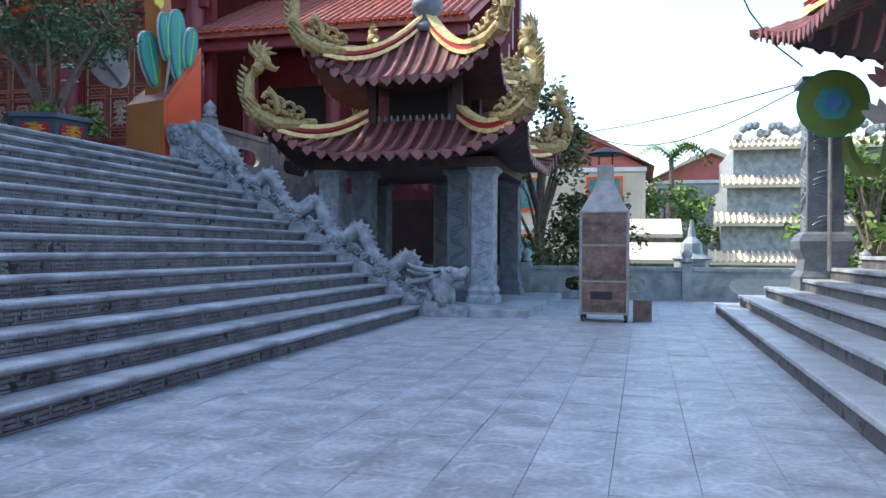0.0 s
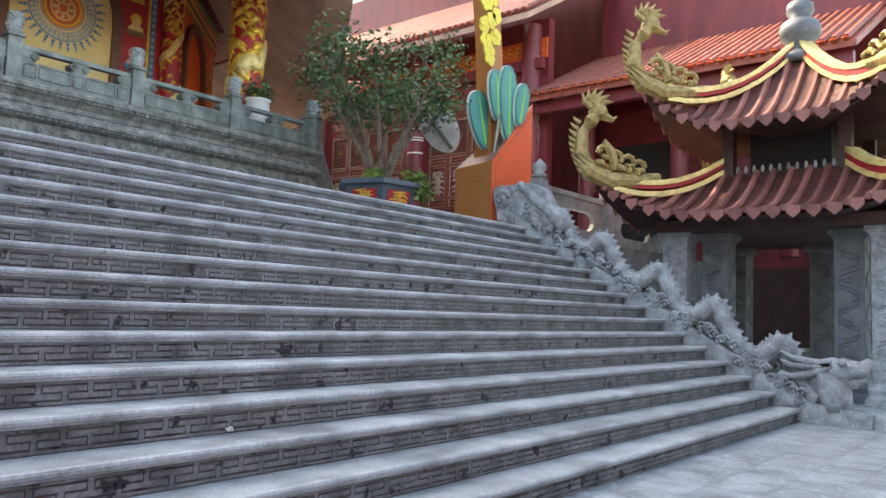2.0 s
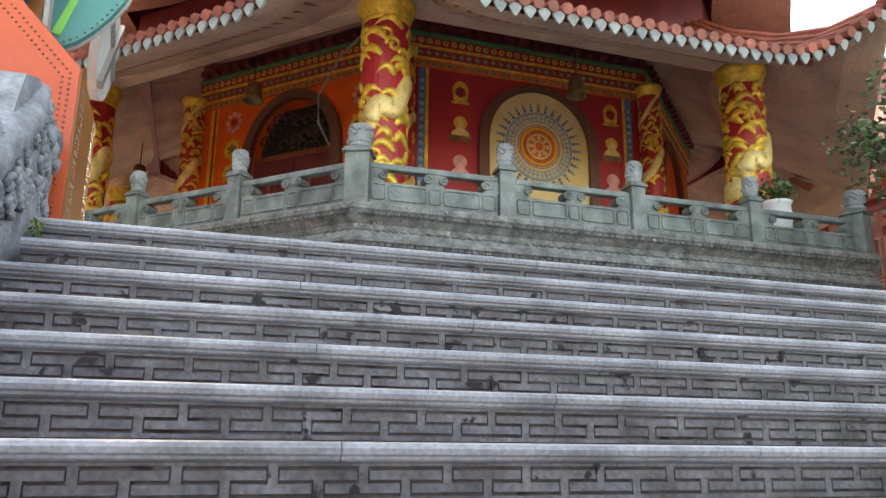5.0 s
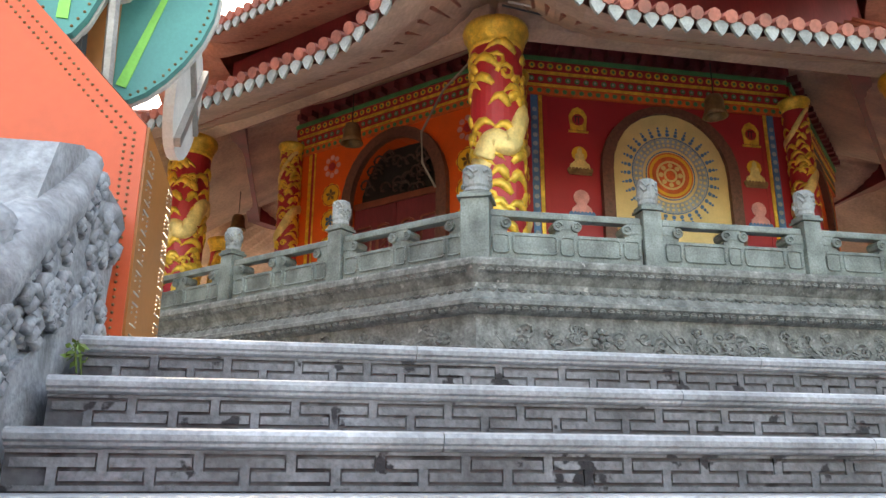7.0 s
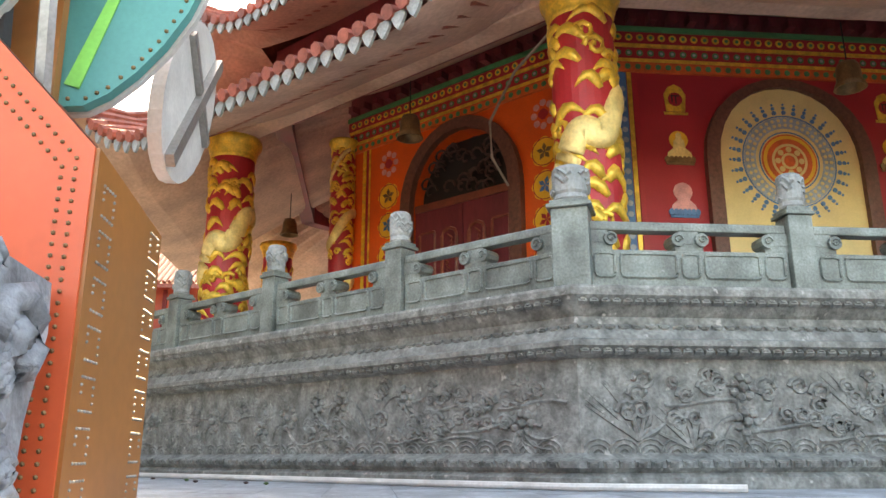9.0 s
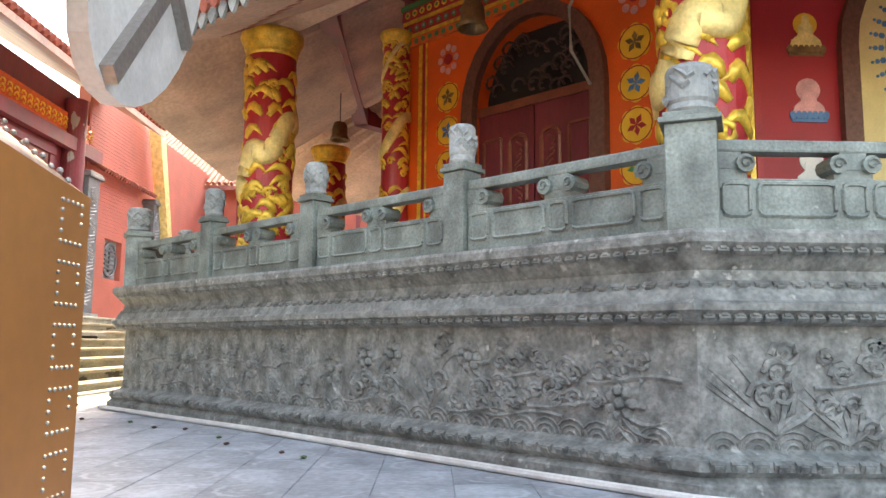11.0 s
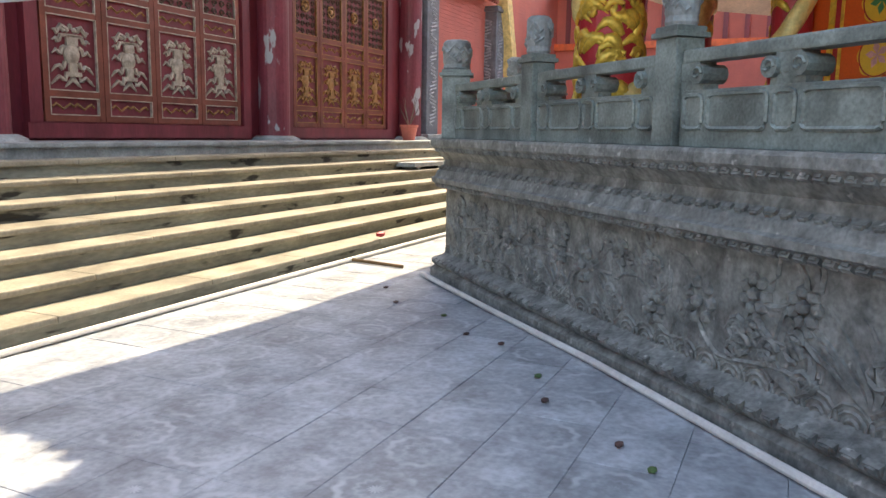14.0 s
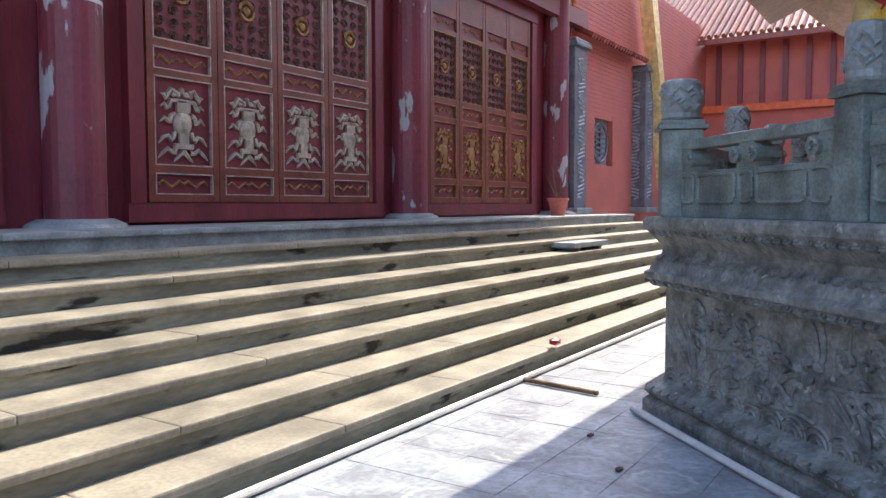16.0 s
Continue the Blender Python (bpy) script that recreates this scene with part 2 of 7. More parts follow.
def tile_material(name, base, ring):
    """Square stone slab with a worn carved rosette, laid out on the slab's own UV."""
    m = mat(name, base, 0.45, dark=0.62, light=1.3, scale=3.5, grain=28, bump=0.2, piece=0.12, spot=(0.17, 0.19, 0.22), spot_at=0.68)
    nt = m.node_tree
    b = nt.nodes["Principled BSDF"]
    src = b.inputs["Base Color"].links[0].from_socket
    uv = nt.nodes.new("ShaderNodeUVMap")
    sub = nt.nodes.new("ShaderNodeVectorMath")
    sub.operation = 'SUBTRACT'
    sub.inputs[1].default_value = (0.5, 0.5, 0)
    nt.links.new(uv.outputs[0], sub.inputs[0])
    ln = nt.nodes.new("ShaderNodeVectorMath")
    ln.operation = 'LENGTH'
    nt.links.new(sub.outputs[0], ln.inputs[0])
    gr = nt.nodes.new("ShaderNodeTexGradient")
    gr.gradient_type = 'RADIAL'
    nt.links.new(sub.outputs[0], gr.inputs[0])
    pet = nt.nodes.new("ShaderNodeMath")
    pet.operation = 'SINE'
    mm = nt.nodes.new("ShaderNodeMath")
    mm.operation = 'MULTIPLY'
    mm.inputs[1].default_value = 2 * math.pi * 12
    nt.links.new(gr.outputs[0], mm.inputs[0])
    nt.links.new(mm.outputs[0], pet.inputs[0])
    sc = nt.nodes.new("ShaderNodeMath")
    sc.operation = 'MULTIPLY_ADD'
    sc.inputs[1].default_value = 0.018
    nt.links.new(pet.outputs[0], sc.inputs[0])
    nt.links.new(ln.outputs["Value"], sc.inputs[2])
    r = nt.nodes.new("ShaderNodeValToRGB")
    e = r.color_ramp.elements
    e[0].position, e[0].color = 0.0, (1, 1, 1, 1)
    e[1].position, e[1].color = 0.05, (1, 1, 1, 1)
    for p, v in ((0.08, 0), (0.15, 0.1), (0.19, 0.55), (0.23, 0.1), (0.31, 0.05), (0.345, 0.8), (0.38, 0.9), (0.42, 0.0)):
        n = r.color_ramp.elements.new(p)
        n.color = (v, v, v, 1)
    nt.links.new(sc.outputs[0], r.inputs[0])
    geo = nt.nodes.new("ShaderNodeNewGeometry")
    wear = nt.nodes.new("ShaderNodeTexNoise")
    wear.inputs["Scale"].default_value, wear.inputs["Detail"].default_value = 5.0, 9
    nt.links.new(geo.outputs["Position"], wear.inputs["Vector"])
    wr = nt.nodes.new("ShaderNodeMapRange")
    wr.inputs[1].default_value, wr.inputs[2].default_value, wr.inputs[4].default_value = 0.44, 0.62, 0.85
    nt.links.new(wear.outputs[0], wr.inputs[0])
    f = nt.nodes.new("ShaderNodeMath")
    f.operation = 'MULTIPLY'
    nt.links.new(r.outputs[0], f.inputs[0])
    nt.links.new(wr.outputs[0], f.inputs[1])
    x = nt.nodes.new("ShaderNodeMix")
    x.data_type = 'RGBA'
    x.inputs[7].default_value = (*ring, 1)
    nt.links.new(f.outputs[0], x.inputs[0])
    nt.links.new(src, x.inputs[6])
    nt.links.new(x.outputs[2], b.inputs["Base Color"])
    return m


SLAB = tile_material("grey_rosette_slab", (0.30, 0.325, 0.352), (0.47, 0.50, 0.53))
JOINT = mat("dark_joint", (0.20, 0.22, 0.24), 0.9, dark=0.7, light=1.3, scale=3, bump=0.2)


# ---- shape helpers ----
def bmnew():
    return bmesh.new()


def box(bm, x0, x1, y0, y1, z0, z1, m=None, bev=0.0):
    vs = [bm.verts.new(p) for p in ((x0, y0, z0), (x1, y0, z0), (x1, y1, z0), (x0, y1, z0), (x0, y0, z1), (x1, y0, z1), (x1, y1, z1), (x0, y1, z1))]
    fs = [bm.faces.new([vs[i] for i in q]) for q in ((3, 2, 1, 0), (4, 5, 6, 7), (0, 1, 5, 4), (1, 2, 6, 5), (2, 3, 7, 6), (3, 0, 4, 7))]
    if m is not None:
        for v in vs:
            v.co = m @ v.co
    if bev:
        es = list({e for f in fs for e in f.edges})
        bmesh.ops.bevel(bm, geom=es, offset=bev, segments=2, affect='EDGES', profile=0.6)
    return vs


def prism(bm, pts, thick, m=None):
    """A polygon (u, v) in the local xy plane made thick along local z, placed by m."""
    m = m or Matrix()
    a = [bm.verts.new(m @ Vector((u, v, 0))) for u, v in pts]
    b = [bm.verts.new(m @ Vector((u, v, thick))) for u, v in pts]
    n = len(pts)
    bm.faces.new(a[::-1])
    bm.faces.new(b)
    for i in range(n):
        bm.faces.new((a[i], a[(i + 1) % n], b[(i + 1) % n], b[i]))


def lathe(bm, prof, c=(0, 0, 0), seg=20, turn=0.0, caps=True):
    """Profile of (radius, z) turned round the vertical through c."""
    rings = []
    for r, z in prof:
        rings.append([bm.verts.new((c[0] + r * math.cos(turn + 2 * math.pi * i / seg), c[1] + r * math.sin(turn + 2 * math.pi * i / seg), c[2] + z)) for i in range(seg)])
    for a, b in zip(rings, rings[1:]):
        for i in range(seg):
            bm.faces.new((a[i], a[(i + 1) % seg], b[(i + 1) % seg], b[i]))
    if caps:
        bm.faces.new(rings[0][::-1])
        bm.faces.new(rings[-1])


def tube(bm, pts, rad, seg=8, flat=1.0):
    """A tapering tube along points; rad: a number or one for each point."""
    pts = [Vector(p) for p in pts]
    n = len(pts)
    rs = rad if isinstance(rad, (list, tuple)) else [rad] * n
    rings = []
    for i, p in enumerate(pts):
        d = (pts[min(i + 1, n - 1)] - pts[max(i - 1, 0)]).normalized()
        ref = Vector((0, 0, 1)) if abs(d.z) < 0.9 else Vector((1, 0, 0))
        s = d.cross(ref).normalized()
        u = s.cross(d)
        rings.append([bm.verts.new(p + rs[i] * (flat * s * math.cos(2 * math.pi * k / seg) + u * math.sin(2 * math.pi * k / seg))) for k in range(seg)])
    for a, b in zip(rings, rings[1:]):
        for k in range(seg):
            bm.faces.new((a[k], a[(k + 1) % seg], b[(k + 1) % seg], b[k]))
    bm.faces.new(rings[0][::-1])
    bm.faces.new(rings[-1])


def blob(bm, c, r, sub=1, squash=(1, 1, 1), rot=None):
    m = Matrix.Translation(c) @ (rot or Matrix()) @ Matrix.Diagonal((r * squash[0], r * squash[1], r * squash[2], 1))
    bmesh.ops.create_icosphere(bm, subdivisions=sub, radius=1.0, matrix=m)


def sheet(bm, rows):
    """Quads between rows of points."""
    vs = [[bm.verts.new(p) for p in r] for r in rows]
    for a, b in zip(vs, vs[1:]):
        for i in range(len(a) - 1):
            bm.faces.new((a[i], a[i + 1], b[i + 1], b[i]))


def mesh_of(bm, name, material, smooth=False):
    bmesh.ops.recalc_face_normals(bm, faces=bm.faces)
    me = bpy.data.meshes.new(name)
    bm.to_mesh(me)
    bm.free()
    me.materials.append(material)
    if smooth:
        for p in me.polygons:
            p.use_smooth = True
    return me


def thing(name, label, category, at=(0, 0, 0), group="", kind=""):
    ob = new(name)
    ob.empty_display_size = 0.2
    ob.matrix_basis = Matrix.Translation(at)
    return tagged(ob, label, category, group, kind)


def part(name, bm, material, parent, label="", smooth=False, kind=""):
    ob = new(name, mesh_of(bm, name, material, smooth))
    ob.parent = parent
    if parent.parent is None:
        ob.matrix_parent_inverse = parent.matrix_basis.inverted()
    return tagged(ob, label, kind=kind)


def solid(name, bm, material, label, category, kind="", smooth=False, group=""):
    return tagged(new(name, mesh_of(bm, name, material, smooth)), label, category, group, kind)


def piece(name, me, parent, m):
    ob = new(name, me)
    ob.parent = parent
    ob.matrix_parent_inverse = parent.matrix_basis.inverted() if parent.parent is None else Matrix()
    ob.matrix_basis = m
    return ob


# ---- measures of the place ----
RISE, TREADW, STEPS = 0.17, 0.2868, 15
X1 = -2.80                       # nosing of the lowest step
SY0, SY1 = 1.62, 11.77           # the great stair's two ends
TOP = RISE * STEPS               # upper terrace, 2.55
XT = X1 - TREADW * (STEPS - 1)   # its edge
OC = (-17.93, 7.0)               # centre of the octagon
APO = 7.726                      # apothem of the line of its posts
PF = 3.82                        # platform floor


def octo(apothem, k):
    """Corner k of the octagon: 0 and 1 end the east face, counted northwards."""
    r = apothem / math.cos(math.pi / 8)
    a = -math.pi / 8 + k * math.pi / 4
    return OC[0] + r * math.cos(a), OC[1] + r * math.sin(a)


def face_frame(apothem, k, z=0.0):
    """Local frame on face k: x along the face (counterclockwise), y outwards, origin at its middle."""
    a = k * math.pi / 4
    return Matrix.Translation((OC[0] + apothem * math.cos(a), OC[1] + apothem * math.sin(a), z)) @ Matrix.Rotation(a + math.pi / 2, 4, 'Z') @ Matrix.Diagonal((1, -1, 1, 1))


# ---- ground and terraces ----
bm = bmnew()
sheet(bm, [[(-3000, -3000, -3.2), (3000, -3000, -3.2)], [(-3000, 3000, -3.2), (3000, 3000, -3.2)]])
solid("ground", bm, EARTH, "distant green low ground around the temple", "ground", "structure")
bm = bmnew()
box(bm, -8, 16, -14, 18.0, -3.3, -0.03)
floor_low = solid("floor", bm, JOINT, "grey rosette stone paving of the lower court", "floor", "structure")
bm = bmnew()
box(bm, -40, XT - 0.25, -14, 30, -3.3, TOP - 0.03)
box(bm, XT - 0.26, XT + 0.02, -14, SY0 - 0.45, -3.3, TOP - 0.035)
box(bm, XT - 0.26, XT + 0.02, SY1 + 0.4, 30, -3.3, TOP - 0.035)
floor_up = solid("floor", bm, JOINT, "grey rosette stone paving of the upper terrace", "floor", "structure")

# ---- great stair ----
def fret_mesh():
    """Key fret of one riser: interlocking standing and hanging T bars between narrow grooves."""
    bm = bmnew()
    for z0, z1 in ((0.0, 0.014), (0.099, 0.109)):                 # plain bands above and below
        box(bm, 0.0, 0.012, SY0, SY1, z0, z1)
    pitch, half, stem = 0.25, 0.107, 0.013
    n = int((SY1 - SY0) / pitch)
    for i in range(n):
        y = SY0 + pitch * (i + 0.5)
        box(bm, 0.0, 0.012, y - half, y + half, 0.062, 0.087)     # standing T
        box(bm, 0.0, 0.0115, y - stem, y + stem, 0.012, 0.064)
        if i < n - 1:                                             # hanging T between two of them
            y += pitch / 2
            box(bm, 0.0, 0.012, y - half, y + half, 0.026, 0.051)
            box(bm, 0.0, 0.0115, y - stem, y + stem, 0.049, 0.101)
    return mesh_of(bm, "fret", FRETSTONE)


FRET = fret_mesh()
stair = thing("stair", "wide grey stone stair with key-fret carved risers", "stair", (X1, 6.7, 0), kind="structure")
random.seed(3)
cuts = [SY0]
while cuts[-1] < SY1 - 1.6:
    cuts.append(cuts[-1] + random.uniform(1.0, 1.7))
cuts.append(SY1)


def tread_mesh(length):
    """One tread slab with a rounded nosing and a roll beneath it."""
    bm = bmnew()
    prof = [(-TREADW - 0.03, 0), (-0.02, 0), (-0.006, -0.006), (0, -0.018), (-0.004, -0.034), (-0.016, -0.040), (-0.018, -0.048), (-0.028, -0.054), (-0.042, -0.058), (-TREADW - 0.03, -0.058)]
    rows = [[Vector((x, yy, z)) for x, z in prof] for yy in (0.0015, length - 0.0015)]
    vs = [[bm.verts.new(p) for p in r] for r in rows]
    n = len(prof)
    for i in range(n):
        bm.faces.new((vs[0][i], vs[0][(i + 1) % n], vs[1][(i + 1) % n], vs[1][i]))
    bm.faces.new(vs[0][::-1])
    bm.faces.new(vs[1])
    return mesh_of(bm, "tread", TREAD)


TREADS = {}
for k in range(STEPS):
    x, z = X1 - TREADW * k, RISE * (k + 1)
    step = new("step")
    step.parent = stair
    step.matrix_parent_inverse = stair.matrix_basis.inverted()
    # backing behind the fret; its darker colour paints the shade in the grooves
    bm = bmnew()
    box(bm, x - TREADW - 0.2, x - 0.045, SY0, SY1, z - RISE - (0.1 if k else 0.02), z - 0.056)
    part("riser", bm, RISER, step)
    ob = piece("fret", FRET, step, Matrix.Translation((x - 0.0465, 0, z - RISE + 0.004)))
    shift = random.uniform(0.2, 1.2)
    edges = [SY0] + [round(c + (shift if k % 2 else 0), 1) for c in cuts[1:-1] if c + shift < SY1 - 0.4] + [SY1]
    for a, b in zip(edges, edges[1:]):
        ln = round(b - a, 2)
        if ln not in TREADS:
            TREADS[ln] = tread_mesh(ln)
        piece("tread", TREADS[ln], step, Matrix.Translation((x, a, z)))


# ---- dragon balustrades of the stair ----
def dragon_rail(name, yc, side):
    t = thing(name, "carved pale grey stone dragon balustrade flanking the stair", "balustrade", (X1 + 0.75, yc, 0), group="stair dragons")
    rnd = random.Random(5)
    def zl(x):
        return (X1 + 0.28 - x) * RISE / TREADW
    def scroll(bm, x, z, r0, sd, w, off):
        tube(bm, [(x + r0 * math.cos(q * 0.8) * (1 - q / 11), yc + sd * off, z + r0 * math.sin(q * 0.8) * (1 - q / 11)) for q in range(10)], [w] * 9 + [w * 1.3], 6)
    # sloping kerb under the beast
    bm = bmnew()
    pts = [(X1 + 0.75, 0.0), (X1 + 0.75, 0.16), (X1 + 0.42, 0.2), (X1 + 0.1, zl(X1 + 0.1) + 0.14), (XT - 0.25, zl(XT) + 0.2), (XT - 0.25, TOP), (XT - 0.25, TOP - 0.4), (X1 + 0.0, 0.0)]
    prism(bm, pts, 0.32, Matrix(((1, 0, 0, 0), (0, 0, 1, yc - 0.16), (0, 1, 0, 0), (0, 0, 0, 1))))
    part("kerb", bm, DRAGONSTONE, t)
    bm = bmnew()
    for i in range(80):
        x = X1 + (XT - X1) * rnd.random()
        for sd in (-1, 1):
            scroll(bm, x, zl(x) + rnd.uniform(0.05, 0.24), 0.07, sd, 0.02, 0.165)
    part("kerb_carving", bm, DRAGONSTONE, t, kind="stuff", smooth=True)
    # arching body
    bm = bmnew()
    body, rad = [], []
    n = 140
    for i in range(n + 1):
        s = i / n
        x = X1 + 0.15 + (XT + 0.3 - X1) * s
        ph = s * 4.5 * 2 * math.pi
        z = zl(x) + 0.18 + 0.21 * (1 - math.cos(ph)) * (1 - 0.2 * s)
        body.append((x - 0.05 * math.sin(ph), yc + 0.05 * math.sin(ph * 0.5), z))
        rad.append(0.125 - 0.035 * s)
    tube(bm, body, rad, 12)
    part("body", bm, DRAGONSTONE, t, smooth=True)
    # overlapping scales on both flanks and the back
    bm = bmnew()
    for i in range(2, n - 1):
        p, d = Vector(body[i]), (Vector(body[i + 1]) - Vector(body[i - 1])).normalized()
        s0 = Vector((0, 1, 0))
        u0 = s0.cross(d)
        for j in range(9):
            a = (j + 0.5 * (i % 2)) * 2 * math.pi / 9
            o = s0 * math.cos(a) + u0 * math.sin(a)
            w = d.cross(o) * 0.034
            c = p + o * rad[i] * 0.97
            tip = c + o * 0.016 + d * 0.03
            vs = [bm.verts.new(v) for v in (c - d * 0.035, c - d * 0.005 + w + o * 0.004, tip, c - d * 0.005 - w + o * 0.004)]
            bm.faces.new(vs)
    part("scales", bm, DRAGONSTONE, t, kind="stuff")
    bm = bmnew()
    for i in range(4, n, 2):
        p, q = Vector(body[i]), Vector(body[min(i + 1, n)])
        d = (q - p).normalized()
        up = Vector((-d.z, 0, d.x)) * (-1 if d.x < 0 else 1)
        if up.z < 0.25:
            continue
        a = p + up * rad[i] * 0.9
        vs = [bm.verts.new(a + d * e + Vector((0, w, 0))) for e, w in ((-0.05, 0.015), (0.05, 0.015), (-0.05, -0.015), (0.05, -0.015))] + [bm.verts.new(a + up * 0.08 - d * 0.03)]
        for f in ((0, 1, 4), (3, 2, 4), (2, 0, 4), (1, 3, 4)):
            bm.faces.new([vs[j] for j in f])
    part("crest", bm, DRAGONSTONE, t, kind="stuff")
    # head: skull, muzzle, jaws, neck, mane
    bm = bmnew()
    hx, hz = X1 + 0.3, 0.62
    blob(bm, (hx, yc, hz), 0.2, 2, (1.3, 0.85, 0.9))
    tube(bm, [(hx + 0.1, yc, hz + 0.06), (hx + 0.32, yc, hz + 0.05), (hx + 0.42, yc, hz + 0.16)], [0.13, 0.10, 0.05], 10)
    tube(bm, [(hx + 0.05, yc, hz - 0.1), (hx + 0.26, yc, hz - 0.12), (hx + 0.36, yc, hz - 0.06)], [0.10, 0.06, 0.03], 10)
    tube(bm, [(hx - 0.1, yc, hz), (hx + 0.02, yc, hz - 0.25), (hx + 0.05, yc, 0.15)], [0.2, 0.2, 0.18], 10)
    for sd in (-1, 1):
        blob(bm, (hx + 0.14, yc + sd * 0.12, hz + 0.12), 0.05, 2)
    part("head", bm, DRAGONSTONE, t, smooth=True)
    bm = bmnew()
    for j in range(15):
        a = 0.4 + j * 0.16
        yy = yc + 0.085 * ((j % 5) - 2)
        tube(bm, [(hx + 0.02, yy, hz + 0.1), (hx - 0.2, yy, hz + 0.02 + 0.1 * math.cos(a)), (hx - 0.42, yy, hz + 0.17 * math.cos(a)), (hx - 0.55, yy, hz + 0.05 + 0.2 * math.cos(a))], [0.05, 0.05, 0.035, 0.01], 7)
    part("mane", bm, DRAGONSTONE, t, smooth=True)
    # carved block that ends the rail on the terrace
    tx = XT - 0.15
    bm = bmnew()
    pts = [(tx + 0.5, TOP - 0.35), (tx + 0.62, TOP + 0.1), (tx + 0.36, TOP + 0.62), (tx + 0.1, TOP + 0.72), (tx - 0.56, TOP + 0.69), (tx - 0.58, TOP + 0.55), (tx - 0.5, TOP + 0.3), (tx - 0.47, TOP - 0.01), (tx + 0.1, TOP - 0.35)]
    prism(bm, pts, 0.26, Matrix(((1, 0, 0, 0), (0, 0, 1, yc - 0.13), (0, 1, 0, 0), (0, 0, 0, 1))))
    block = part("end_block", bm, DRAGONSTONE, t)
    bm = bmnew()
    for j in range(110):
        u, v = rnd.uniform(-0.45, 0.5), rnd.random()
        scroll(bm, tx + u, TOP - 0.3 + 0.33 * max(0, -u) / 0.45 + v * (0.95 - 0.9 * max(0, u) - 0.6 * max(0, -u)), rnd.uniform(0.04, 0.085), (-1, 1)[j % 2], 0.022, 0.132)
    part("block_carving", bm, DRAGONSTONE, block, kind="stuff", smooth=True)
    bm = bmnew()
    for sd in (-1, 1):
        scroll(bm, tx - 0.4, TOP + 0.5, 0.15, sd, 0.045, 0.13)
        tube(bm, [(tx + 0.75, yc + sd * 0.06, TOP - 0.05), (tx + 0.5, yc + sd * 0.1, TOP + 0.25), (tx + 0.22, yc + sd * 0.12, TOP + 0.45), (tx - 0.08, yc + sd * 0.1, TOP + 0.72)], [0.11, 0.1, 0.085, 0.06], 12)
    part("tail", bm, DRAGONSTONE, t, smooth=True)
    return t


dragon_rail("dragon_balustrade", SY1 + 0.2, 1)
dragon_rail("dragon_balustrade", SY0 - 0.22, -1)

# ---- octagonal platform ----
PROF = [(0.20, TOP - 0.02), (0.20, TOP + 0.07), (0.16, TOP + 0.10), (0.19, TOP + 0.13), (0.18, TOP + 0.17), (0.10, TOP + 0.20), (0.07, TOP + 0.22),
        (0.07, 3.36), (0.12, 3.38), (0.20, 3.43), (0.20, 3.465), (0.17, 3.48), (0.15, 3.53), (0.10, 3.58), (0.09, 3.63), (0.11, 3.65), (0.16, 3.71), (0.21, 3.755), (0.21, 3.80), (0.20, PF), (-0.3, PF)]
platform = thing("platform", "octagonal carved grey stone temple platform", "platform", (OC[0], OC[1], TOP), kind="structure")
for k in range(8):
    bm = bmnew()
    rows = []
    for off, z in PROF:
        a, b = octo(APO + off, k), octo(APO + off, k + 1)
        rows.append([(a[0], a[1], z), (b[0], b[1], z)])
    sheet(bm, rows)
    part("plinth_side", bm, PLINTH, platform)
bm = bmnew()
vs = [bm.verts.new((*octo(APO - 0.25, k), PF - 0.002)) for k in range(8)]
bm.faces.new(vs)
part("platform_floor", bm, STONE, platform)
# egg-and-dart teeth and lip scallops on the seen faces
for k in (7, 0):
    bm = bmnew()
    tm = face_frame(APO, k)
    half = (APO + 0.1) * math.tan(math.pi / 8)
    for zz, off, pitch, hh, lean in ((3.735, 0.165, 0.075, 0.034, 0.5), (3.41, 0.155, 0.075, 0.032, 0.6), (3.545, 0.115, 0.09, 0.03, -0.6), (TOP + 0.155, 0.185, 0.10, 0.022, -0.5)):
        n = int(2 * half / pitch)
        for i in range(n):
            u = -half + (i + 0.5) * pitch
            m = tm @ Matrix.Translation((u, off, zz)) @ Matrix.Rotation(lean, 4, 'X')
            box(bm, -pitch * 0.36, pitch * 0.36, -0.015, 0.016, -hh, hh, m)
            box(bm, -pitch * 0.2, pitch * 0.2, 0.015, 0.026, -hh * 0.7, hh * 0.8, m)
    part("leaf_moulding", bm, PLINTH, platform, kind="stuff")

